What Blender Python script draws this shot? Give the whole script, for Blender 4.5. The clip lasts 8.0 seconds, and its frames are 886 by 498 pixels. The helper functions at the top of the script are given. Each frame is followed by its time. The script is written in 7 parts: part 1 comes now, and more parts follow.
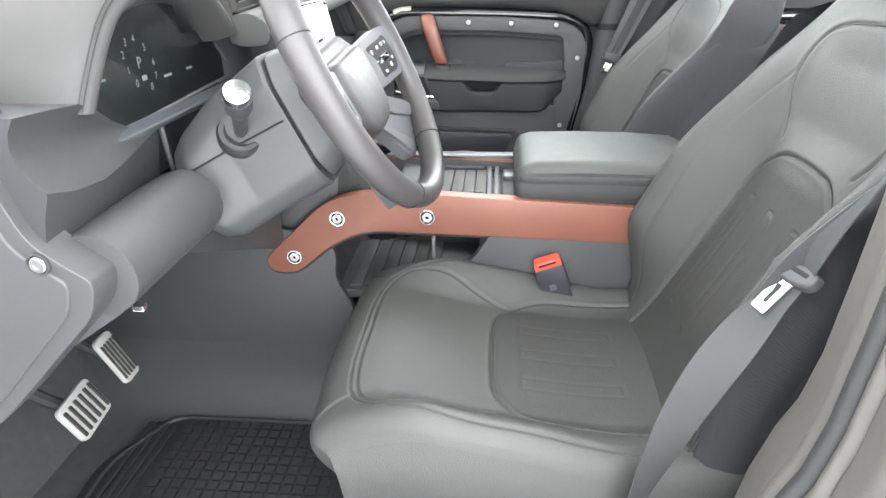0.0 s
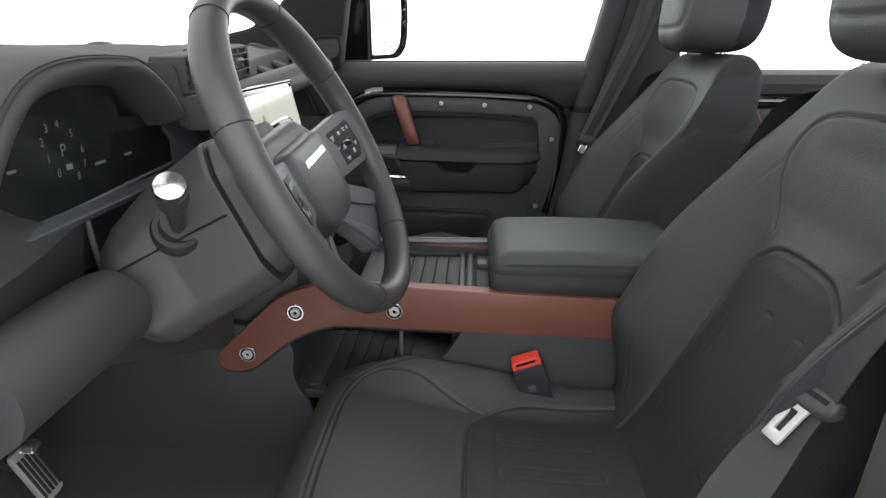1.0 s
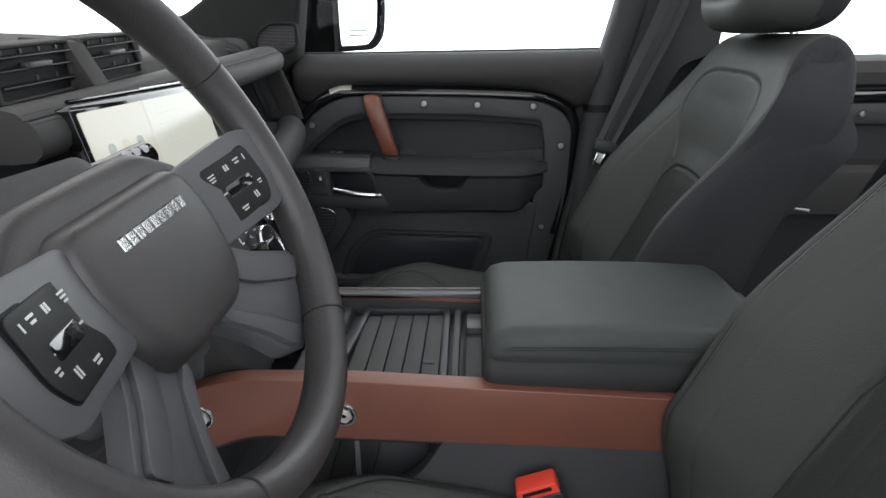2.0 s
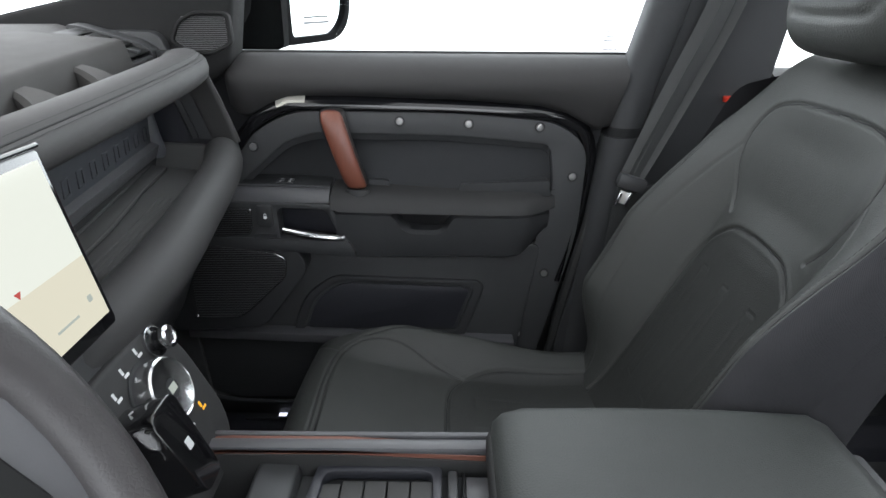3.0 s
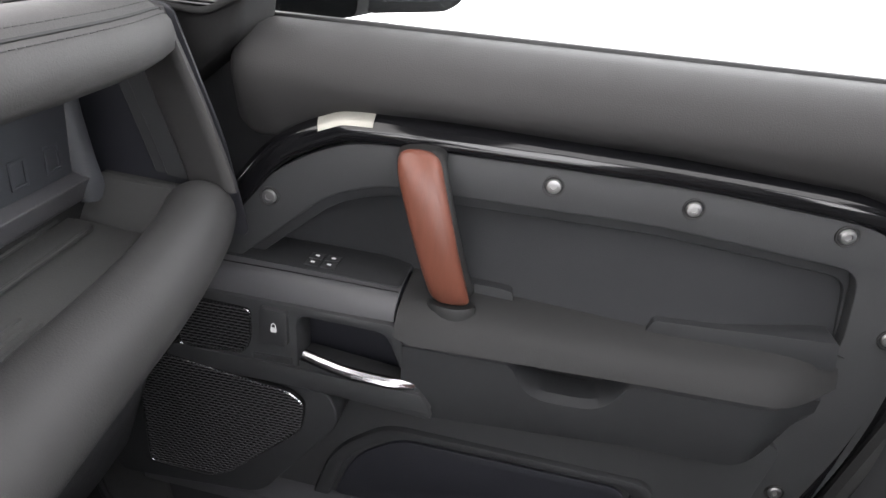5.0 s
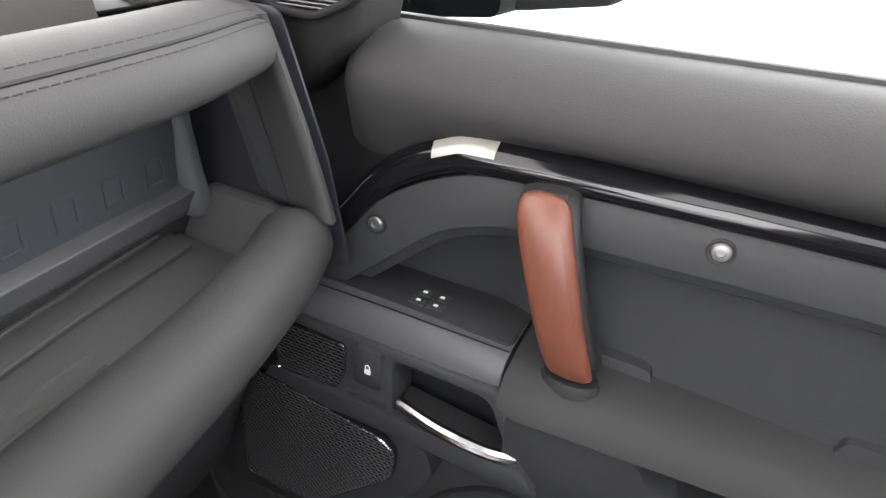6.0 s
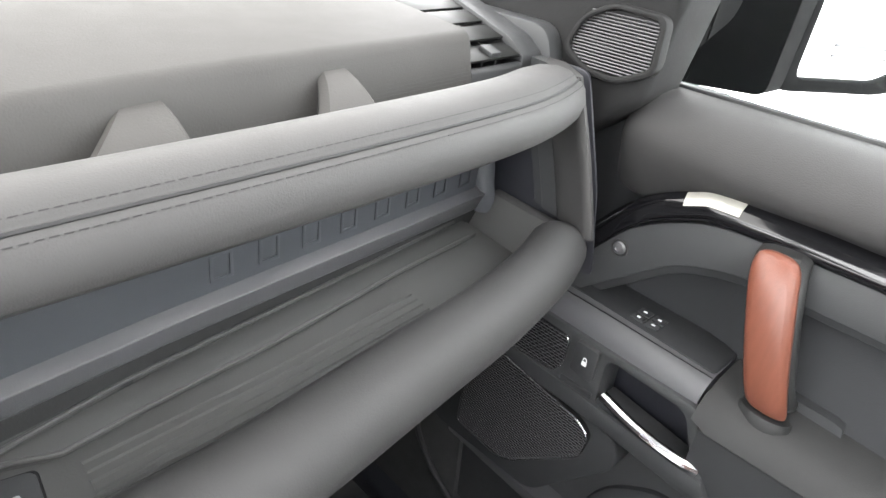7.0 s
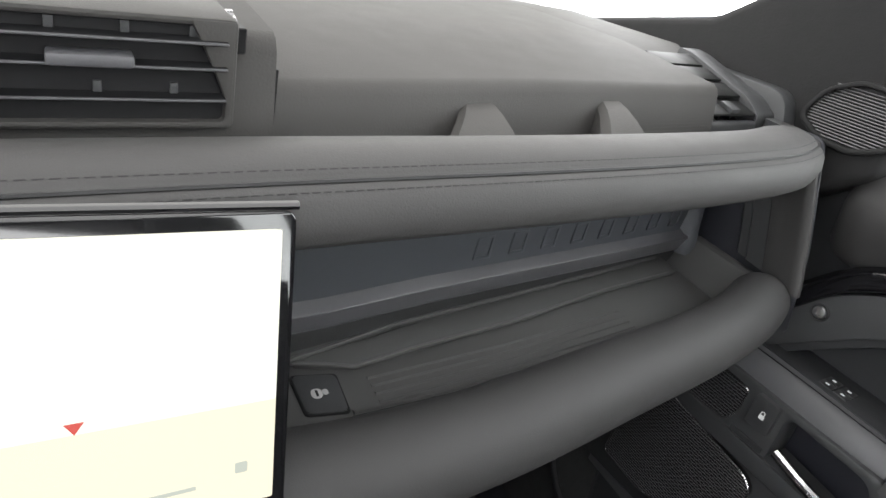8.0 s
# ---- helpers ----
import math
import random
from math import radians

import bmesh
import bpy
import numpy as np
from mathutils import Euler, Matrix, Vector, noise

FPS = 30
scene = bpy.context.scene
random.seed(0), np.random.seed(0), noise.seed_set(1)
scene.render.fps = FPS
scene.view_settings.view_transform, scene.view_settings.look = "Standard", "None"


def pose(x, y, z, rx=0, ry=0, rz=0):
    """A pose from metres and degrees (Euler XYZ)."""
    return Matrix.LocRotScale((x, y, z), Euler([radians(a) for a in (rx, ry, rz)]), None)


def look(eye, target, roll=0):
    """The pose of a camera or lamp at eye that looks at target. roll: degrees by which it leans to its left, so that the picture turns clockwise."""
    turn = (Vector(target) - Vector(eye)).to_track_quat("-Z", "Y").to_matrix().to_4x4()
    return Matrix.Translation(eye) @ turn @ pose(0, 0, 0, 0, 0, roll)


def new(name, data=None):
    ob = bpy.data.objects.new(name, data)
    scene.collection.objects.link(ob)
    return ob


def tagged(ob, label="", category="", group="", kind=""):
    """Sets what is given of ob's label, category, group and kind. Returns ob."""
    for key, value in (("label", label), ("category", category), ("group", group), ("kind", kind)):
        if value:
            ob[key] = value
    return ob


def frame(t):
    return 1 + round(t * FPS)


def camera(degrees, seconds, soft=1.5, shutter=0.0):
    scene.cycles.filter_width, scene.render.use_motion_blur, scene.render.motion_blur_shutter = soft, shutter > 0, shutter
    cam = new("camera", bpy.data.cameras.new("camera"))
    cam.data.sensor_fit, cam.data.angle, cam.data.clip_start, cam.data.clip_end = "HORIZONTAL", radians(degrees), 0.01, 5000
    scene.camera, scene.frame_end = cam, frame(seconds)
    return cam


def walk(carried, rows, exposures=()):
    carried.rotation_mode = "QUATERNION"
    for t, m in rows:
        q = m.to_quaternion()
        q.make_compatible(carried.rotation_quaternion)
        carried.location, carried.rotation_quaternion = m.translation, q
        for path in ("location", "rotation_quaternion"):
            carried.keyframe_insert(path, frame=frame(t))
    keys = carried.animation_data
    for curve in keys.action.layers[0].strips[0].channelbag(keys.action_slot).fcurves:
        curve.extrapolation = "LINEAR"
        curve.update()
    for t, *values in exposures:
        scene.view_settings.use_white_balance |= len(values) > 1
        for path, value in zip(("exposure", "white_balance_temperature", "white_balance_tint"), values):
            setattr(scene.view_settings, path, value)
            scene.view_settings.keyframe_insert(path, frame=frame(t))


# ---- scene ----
cam = camera(72.0, 8.0)

PATH = [
    (0, (0.088, -1.148, 0.786), (-0.078, 0.651, -0.071), -1.0),
    (0.5, (0.091, -1.132, 0.796), (-0.015, 0.745, 0.114), -0.1),
    (1, (0.094, -1.05, 0.789), (-0.001, 0.841, 0.144), -0.1),
    (1.5, (0.128, -0.892, 0.776), (0.033, 1.0, 0.135), 0.4),
    (2, (0.115, -0.71, 0.772), (0.014, 1.174, 0.108), -1.1),
    (2.2, (0.097, -0.623, 0.779), (0.081, 1.259, 0.103), -0.8),
    (3.3, (0.064, -0.266, 0.848), (0.046, 1.566, 0.047), 1.0),
    (3.5, (0.043, -0.19, 0.836), (-0.03, 1.649, 0.054), 2.7),
    (4, (0.006, -0.019, 0.807), (-0.114, 1.823, 0.036), 3.6),
    (4.2, (-0.017, 0.026, 0.799), (-0.141, 1.863, 0.017), 4.2),
    (5.3, (-0.023, 0.254, 0.786), (-0.403, 2.021, -0.071), 5.5),
    (5.5, (-0.026, 0.28, 0.781), (-0.528, 2.017, -0.075), 5.1),
    (6, (-0.021, 0.317, 0.807), (-0.74, 1.924, -0.142), 4.2),
    (6.5, (-0.013, 0.258, 0.846), (-0.96, 1.737, -0.112), 6.7),
    (7, (-0.012, 0.174, 0.857), (-1.198, 1.467, -0.104), 8.3),
    (7.5, (-0.015, 0.106, 0.856), (-1.379, 1.247, -0.06), 10.0),
    (8, (-0.015, 0.041, 0.84), (-1.469, 1.079, -0.06), 14.1),
]
EXPOSURES = [(0.0, 1.80, 6400, 8), (0.5, 0.98, 6400, 9), (1.0, -0.17, 6350, 10), (1.5, -0.50, 6400, 9), (2.0, -0.3, 6300, 10), (3.5, 0.55, 6150, 9), (4.0, 0.82, 6150, 10), (5.5, 1.08, 6600, 15), (6.0, 1.33, 6550, 13), (6.5, 1.47, 6500, 10), (7.0, 1.83, 6500, 10), (7.5, 1.98, 6500, 10), (8.0, 0.8, 6500, 10)]
walk(cam, [(t, look(eye, aim, roll)) for t, eye, aim, roll in PATH], EXPOSURES)

# ---- world and exposure ----
world = bpy.data.worlds.new("booth_light")
scene.world = world
world.use_nodes = True
wn = world.node_tree
wbg = wn.nodes["Background"]
wcoord = wn.nodes.new("ShaderNodeTexCoord")
wsep = wn.nodes.new("ShaderNodeSeparateXYZ")
wramp = wn.nodes.new("ShaderNodeValToRGB")
wmap = wn.nodes.new("ShaderNodeMapRange")
wmap.inputs["From Min"].default_value, wmap.inputs["From Max"].default_value = -1, 1
wn.links.new(wcoord.outputs["Generated"], wsep.inputs[0])
wn.links.new(wsep.outputs["Z"], wmap.inputs["Value"])
wn.links.new(wmap.outputs[0], wramp.inputs[0])
wn.links.new(wramp.outputs[0], wbg.inputs["Color"])
ramp = wramp.color_ramp
ramp.elements[0].position, ramp.elements[0].color = 0.34, (0.60, 0.61, 0.61, 1)
ramp.elements[1].position, ramp.elements[1].color = 1.0, (0.78, 0.78, 0.785, 1)
mid = ramp.elements.new(0.52)
mid.color = (0.99, 1.0, 1.005, 1)
wbg.inputs["Strength"].default_value = 5.0

# ---- materials ----
def material(name, color, rough=0.5, metal=0.0, grain=0.0, grain_scale=900.0, kind="noise", mottle=0.12, mottle_scale=14.0,
             rough_var=0.06, coat=0.0, spec=0.5, stretch=(1, 1, 1)):
    m = bpy.data.materials.new(name)
    m.use_nodes = True
    nt = m.node_tree
    n, l = nt.nodes, nt.links
    b = n["Principled BSDF"]
    b.inputs["Metallic"].default_value = metal
    b.inputs["Specular IOR Level"].default_value = spec
    b.inputs["Coat Weight"].default_value = coat
    b.inputs["Coat Roughness"].default_value = 0.05
    co = n.new("ShaderNodeTexCoord")
    mp = n.new("ShaderNodeMapping")
    mp.inputs["Scale"].default_value = stretch
    l.new(co.outputs["Object"], mp.inputs[0])
    big = n.new("ShaderNodeTexNoise")
    big.inputs["Scale"].default_value, big.inputs["Detail"].default_value = mottle_scale, 5
    l.new(mp.outputs[0], big.inputs["Vector"])
    mix = n.new("ShaderNodeMix")
    mix.data_type = "RGBA"
    mix.inputs[6].default_value = (*[c * (1 - mottle) for c in color], 1)
    mix.inputs[7].default_value = (*[min(1, c * (1 + mottle)) for c in color], 1)
    l.new(big.outputs["Fac"], mix.inputs[0])
    l.new(mix.outputs[2], b.inputs["Base Color"])
    rm = n.new("ShaderNodeMapRange")
    rm.inputs["To Min"].default_value, rm.inputs["To Max"].default_value = max(0.02, rough - rough_var), min(1, rough + rough_var)
    fine2 = n.new("ShaderNodeTexNoise")
    fine2.inputs["Scale"].default_value, fine2.inputs["Detail"].default_value = mottle_scale * 5, 6
    l.new(mp.outputs[0], fine2.inputs["Vector"])
    l.new(fine2.outputs["Fac"], rm.inputs["Value"])
    l.new(rm.outputs[0], b.inputs["Roughness"])
    if grain:
        if kind == "cells":
            tex = n.new("ShaderNodeTexVoronoi")
            tex.feature = "DISTANCE_TO_EDGE"
            out = tex.outputs["Distance"]
        elif kind == "lines":
            tex = n.new("ShaderNodeTexWave")
            tex.inputs["Distortion"].default_value = 0.4
            out = tex.outputs["Fac"]
        else:
            tex = n.new("ShaderNodeTexNoise")
            tex.inputs["Detail"].default_value = 3
            out = tex.outputs["Fac"]
        tex.inputs["Scale"].default_value = grain_scale
        l.new(mp.outputs[0], tex.inputs["Vector"])
        bump = n.new("ShaderNodeBump")
        bump.inputs["Strength"].default_value = grain
        bump.inputs["Distance"].default_value = 0.0006
        l.new(out, bump.inputs["Height"])
        l.new(bump.outputs[0], b.inputs["Normal"])
    return m


LEATHER = material("black_leather", (0.040, 0.0435, 0.0420), 0.54, spec=0.4, grain=0.6, grain_scale=320, kind="cells", mottle=0.10, mottle_scale=9)
WHEEL_HIDE = material("wheel_leather", (0.041, 0.038, 0.039), 0.42, grain=0.35, grain_scale=420, kind="cells", mottle=0.14, mottle_scale=12)
SEAT_HIDE = material("seat_leather", (0.0370, 0.0392, 0.0375), 0.54, spec=0.40, grain=0.7, grain_scale=300, kind="cells", mottle=0.12, mottle_scale=9)
PERFORATED = material("perforated_leather", (0.0255, 0.027, 0.026), 0.55, spec=0.35, grain=0.7, grain_scale=300, kind="cells", mottle=0.10)
SIDE_CLOTH = material("seat_side_cloth", (0.030, 0.030, 0.033), 0.8, spec=0.15, grain=0.5, grain_scale=260, kind="lines", mottle=0.15)
SOFT = material("soft_touch_plastic", (0.0530, 0.0520, 0.0520), 0.64, spec=0.3, grain=0.3, grain_scale=900, mottle=0.08, mottle_scale=8)
DASH_TOP = material("dash_top_plastic", (0.048, 0.0465, 0.045), 0.66, spec=0.25, grain=0.35, grain_scale=700, mottle=0.08, mottle_scale=6)
HARD = material("hard_grained_plastic", (0.042, 0.0435, 0.0455), 0.50, spec=0.4, grain=0.35, grain_scale=800, mottle=0.1)
GREYPLASTIC = material("grey_plastic", (0.080, 0.080, 0.086), 0.42, grain=0.2, grain_scale=900, mottle=0.08)
SLATE = material("slate_painted_panel", (0.056, 0.060, 0.068), 0.45, grain=0.15, grain_scale=900, mottle=0.06)
BINPLASTIC = material("blue_black_plastic", (0.023, 0.024, 0.030), 0.45, grain=0.2, mottle=0.1)
RUBBER = material("black_rubber", (0.019, 0.0195, 0.020), 0.6, grain=0.4, grain_scale=500, mottle=0.2)
TRAYMAT = material("ribbed_rubber_mat", (0.056, 0.0565, 0.0565), 0.62, spec=0.3, grain=0.3, grain_scale=700, mottle=0.08, rough_var=0.02)
GLOSS = material("gloss_black", (0.006, 0.006, 0.007), 0.08, coat=0.6, mottle=0.05, rough_var=0.03)
BROWN = material("brown_painted_trim", (0.175, 0.068, 0.047), 0.42, grain=0.10, grain_scale=700, mottle=0.10, mottle_scale=22, metal=0.15)
WOOD = material("brown_handle_facing", (0.16, 0.056, 0.036), 0.36, grain=0.25, grain_scale=140, mottle=0.25, mottle_scale=30, stretch=(6, 6, 0.7))
CHROME = material("satin_chrome", (0.72, 0.72, 0.73), 0.22, metal=1.0, mottle=0.05, rough_var=0.08)
STEEL = material("brushed_steel", (0.62, 0.61, 0.59), 0.38, metal=0.55, grain=0.2, grain_scale=300, kind="lines", mottle=0.1)
SCREW_STEEL = material("dull_steel", (0.36, 0.36, 0.36), 0.42, metal=0.9, mottle=0.1)
PIANO = material("brushed_piano_black", (0.007, 0.007, 0.008), 0.10, spec=0.5, mottle=0.1, rough_var=0.06, stretch=(0.1, 1, 3), mottle_scale=40)
MIRROR_BLACK = material("black_mirror_plastic", (0.004, 0.004, 0.0043), 0.8, spec=0.05, mottle=0.1)
# smoother rubber for the highlight drawn along the mat's steps
RIDGE_GLINT = material("edge_highlight_rubber", (0.050, 0.050, 0.050), 0.5, mottle=0.2)
SILVER = material("silver_insert", (0.40, 0.39, 0.35), 0.3, metal=0.35, mottle=0.05)
WEBBING = material("belt_webbing", (0.040, 0.042, 0.0425), 0.55, spec=0.3, grain=0.25, grain_scale=900, kind="lines", mottle=0.12)
RED = material("red_button", (0.75, 0.06, 0.035), 0.4, mottle=0.06)
PALE_MARK = material("pale_grey_print", (0.30, 0.30, 0.30), 0.5, mottle=0.05)
CARPET = material("dark_carpet", (0.045, 0.046, 0.047), 0.9, grain=1.0, grain_scale=260, mottle=0.3, mottle_scale=40)
HEADLINER = material("headliner_cloth", (0.12, 0.12, 0.12), 0.9, grain=0.5, grain_scale=400, mottle=0.1)
PAINT = material("pale_car_paint", (0.42, 0.47, 0.46), 0.25, coat=0.8, mottle=0.03)
FLOORING = material("booth_floor", (0.55, 0.55, 0.54), 0.35, mottle=0.08, mottle_scale=1.5)
STITCH = material("dark_thread", (0.015, 0.015, 0.016), 0.7, mottle=0.1)
# near-black for joints, slots and slats, and for shade painted into hollows
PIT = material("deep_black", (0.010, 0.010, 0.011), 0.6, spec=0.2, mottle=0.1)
PAD_BLACK = material("satin_black_pad", (0.010, 0.0105, 0.0105), 0.46, spec=0.25, mottle=0.08)
MESHGRILLE = material("speaker_mesh", (0.105, 0.105, 0.110), 0.42, metal=0.6, mottle=0.08)
JAMB = material("door_jamb_trim", (0.072, 0.068, 0.064), 0.55, grain=0.3, grain_scale=700, mottle=0.12)
DOOR_SOFT = material("dark_soft_plastic", (0.036, 0.0362, 0.0368), 0.62, spec=0.22, grain=0.3, grain_scale=800, mottle=0.1)
DOOR_DARK = material("dark_door_card", (0.034, 0.0352, 0.0375), 0.6, spec=0.24, grain=0.35, grain_scale=800, mottle=0.1)


RECESS = material("dark_recess_plastic", (0.033, 0.0342, 0.0368), 0.72, spec=0.12, grain=0.35, grain_scale=800, mottle=0.1)
PAD_SOFT = material("door_pad_plastic", (0.043, 0.0422, 0.0425), 0.66, spec=0.2, grain=0.35, grain_scale=800, mottle=0.09, mottle_scale=8)
BEAM_SOFT = material("dark_soft_beam", (0.0435, 0.043, 0.0435), 0.62, spec=0.3, grain=0.3, grain_scale=900, mottle=0.08, mottle_scale=8)
PILLAR_CLOTH = material("dark_pillar_cover", (0.017, 0.017, 0.0175), 0.75, spec=0.2, grain=0.4, grain_scale=500, mottle=0.12)


def glass(name, tint, rough=0.0, reflect=0.03):
    m = bpy.data.materials.new(name)
    m.use_nodes = True
    nt = m.node_tree
    b = nt.nodes["Principled BSDF"]
    out = nt.nodes["Material Output"]
    tr = nt.nodes.new("ShaderNodeBsdfTransparent")
    tr.inputs[0].default_value = (*tint, 1)
    gl = nt.nodes.new("ShaderNodeBsdfGlossy")
    gl.inputs["Roughness"].default_value = rough
    lw = nt.nodes.new("ShaderNodeLayerWeight")
    lw.inputs["Blend"].default_value = 0.5
    pw = nt.nodes.new("ShaderNodeMath")
    pw.operation = "POWER"
    pw.inputs[1].default_value = 5.0
    fr = nt.nodes.new("ShaderNodeMath")
    fr.operation = "MULTIPLY_ADD"
    fr.inputs[1].default_value, fr.inputs[2].default_value = 0.5, reflect
    nt.links.new(lw.outputs["Facing"], pw.inputs[0])
    nt.links.new(pw.outputs[0], fr.inputs[0])
    mx = nt.nodes.new("ShaderNodeMixShader")
    nt.links.new(fr.outputs[0], mx.inputs[0])
    nt.links.new(tr.outputs[0], mx.inputs[1])
    nt.links.new(gl.outputs[0], mx.inputs[2])
    nt.links.new(mx.outputs[0], out.inputs["Surface"])
    nt.nodes.remove(b)
    return m


GLASS = glass("window_glass", (0.97, 0.985, 0.98), 0.0, 0.006)
# sets how much light the added roof panel lets in
ROOF_TINT = glass("tinted_roof_glass", (0.70, 0.70, 0.695), 0.0, 0.03)
TINTED = glass("tinted_windscreen", (0.71, 0.705, 0.692), 0.0, 0.01)


def glow(name, color, strength):
    m = bpy.data.materials.new(name)
    m.use_nodes = True
    b = m.node_tree.nodes["Principled BSDF"]
    b.inputs["Base Color"].default_value = (0.01, 0.01, 0.01, 1)
    b.inputs["Roughness"].default_value = 0.12
    b.inputs["Emission Color"].default_value = (*color, 1)
    b.inputs["Emission Strength"].default_value = strength
    return m


MIRROR = material("mirror_glass", (0.82, 0.86, 0.85), 0.03, metal=1.0, mottle=0.0, rough_var=0.0)
SCREEN_PALE = glow("lit_screen_pale", (0.93, 0.91, 0.76), 0.74)
SCREEN_WHITE = glow("lit_screen_white", (0.93, 0.93, 0.80), 0.78)
SCREEN_MAP = glow("lit_screen_map", (0.93, 0.86, 0.66), 0.70)
SCREEN_GREY = glow("lit_screen_grey", (0.62, 0.66, 0.58), 0.6)
SCREEN_RED = glow("lit_screen_red", (0.75, 0.12, 0.1), 0.6)
CLUSTER = material("dark_display", (0.010, 0.012, 0.012), 0.16, coat=0.3, mottle=0.1)
CLUSTER_INK = glow("display_digits", (0.55, 0.6, 0.58), 0.20)
ICON_DIM = glow("dim_backlit_mark", (0.9, 0.92, 0.92), 0.30)
ICON = glow("backlit_icon", (0.9, 0.92, 0.92), 0.55)
ICON_AMBER = glow("amber_icon", (1.0, 0.45, 0.02), 0.9)
SILL_GLOW = glow("sill_letters", (0.85, 0.85, 1.0), 1.6)

# ---- building tools ----
def part(name, bm, mat, parent=None, label="", smooth=True, angle=35):
    me = bpy.data.meshes.new(name)
    bm.normal_update()
    bm.to_mesh(me)
    bm.free()
    me.materials.append(mat)
    if smooth:
        me.shade_smooth()
        me.set_sharp_from_angle(angle=radians(angle))
    ob = new(name, me)
    if parent:
        ob.parent = parent
    if label:
        tagged(ob, label)
    return ob


def thing(name, label, category, group="", kind="", at=(0, 0, 0)):
    ob = new(name)
    ob.empty_display_size = 0.05
    ob.location = at
    return tagged(ob, label, category, group, kind)


def place3(axis, u, v, w):
    return {"y": (u, w, v), "x": (w, u, v), "z": (u, v, w)}[axis]


def prism(pts, axis, a, b, bevel=0.003, seg=2):
    """A polygon in the plane across an axis, made solid from a to b."""
    bm = bmesh.new()
    lo = [bm.verts.new(place3(axis, u, v, a)) for u, v in pts]
    hi = [bm.verts.new(place3(axis, u, v, b)) for u, v in pts]
    n = len(pts)
    bm.faces.new(lo)
    bm.faces.new(hi)
    for i in range(n):
        bm.faces.new((lo[i], lo[(i + 1) % n], hi[(i + 1) % n], hi[i]))
    bmesh.ops.recalc_face_normals(bm, faces=bm.faces)
    if bevel:
        sharp = [e for e in bm.edges if len(e.link_faces) == 2 and e.calc_face_angle(0) > 0.35]
        bmesh.ops.bevel(bm, geom=sharp, offset=bevel, segments=seg, profile=0.5, affect="EDGES", clamp_overlap=True)
    return bm


def box(x0, x1, y0, y1, z0, z1, bevel=0.003, seg=2):
    return prism([(x0, z0), (x1, z0), (x1, z1), (x0, z1)], "y", y0, y1, bevel, seg)


def ring_frame(outer, inner, axis, a, b, bevel=0.002):
    """A flat frame between two loops with the same count of points."""
    bm = bmesh.new()
    n = len(outer)
    rows = [[bm.verts.new(place3(axis, u, v, w)) for u, v in loop] for loop, w in ((outer, a), (outer, b), (inner, b), (inner, a))]
    for k in range(4):
        p, q = rows[k], rows[(k + 1) % 4]
        for i in range(n):
            bm.faces.new((p[i], p[(i + 1) % n], q[(i + 1) % n], q[i]))
    bmesh.ops.recalc_face_normals(bm, faces=bm.faces)
    if bevel:
        sharp = [e for e in bm.edges if e.calc_face_angle(0) > 0.6]
        bmesh.ops.bevel(bm, geom=sharp, offset=bevel, segments=2, profile=0.5, affect="EDGES", clamp_overlap=True)
    return bm


def rounded(pts, r, n=5):
    """A polygon with its corners rounded; r is one radius or one per corner."""
    out, count = [], len(pts)
    for i in range(count):
        p0, p1, p2 = (Vector(pts[j % count]) for j in (i - 1, i, i + 1))
        ri = r[i] if isinstance(r, (list, tuple)) else r
        d0, d2 = (p0 - p1), (p2 - p1)
        k = min(ri, d0.length * 0.48, d2.length * 0.48)
        a, c = p1 + d0.normalized() * k, p1 + d2.normalized() * k
        for j in range(n + 1):
            t = j / n
            out.append(tuple((1 - t) ** 2 * a + 2 * t * (1 - t) * p1 + t * t * c))
    return out


def curve_points(pts, n=6, closed=False):
    """A smooth line through points."""
    p = [Vector(q) for q in pts]
    out, count = [], len(p)
    last = count if closed else count - 1
    for i in range(last):
        a = p[i - 1] if i > 0 or closed else p[i]
        b, c = p[i], p[(i + 1) % count]
        d = p[(i + 2) % count] if i + 2 < count or closed else c
        for j in range(n):
            t = j / n
            out.append(0.5 * ((2 * b) + (c - a) * t + (2 * a - 5 * b + 4 * c - d) * t * t + (3 * b - a - 3 * c + d) * t ** 3))
    if not closed:
        out.append(p[-1])
    return out


def loft(rings, closed=True, cap=True):
    bm = bmesh.new()
    rows = [[bm.verts.new(p) for p in ring] for ring in rings]
    n = len(rings[0])
    for p, q in zip(rows, rows[1:]):
        for i in range(n if closed else n - 1):
            bm.faces.new((p[i], p[(i + 1) % n], q[(i + 1) % n], q[i]))
    if cap and closed:
        bm.faces.new(rows[0][::-1])
        bm.faces.new(rows[-1])
    bmesh.ops.recalc_face_normals(bm, faces=bm.faces)
    return bm


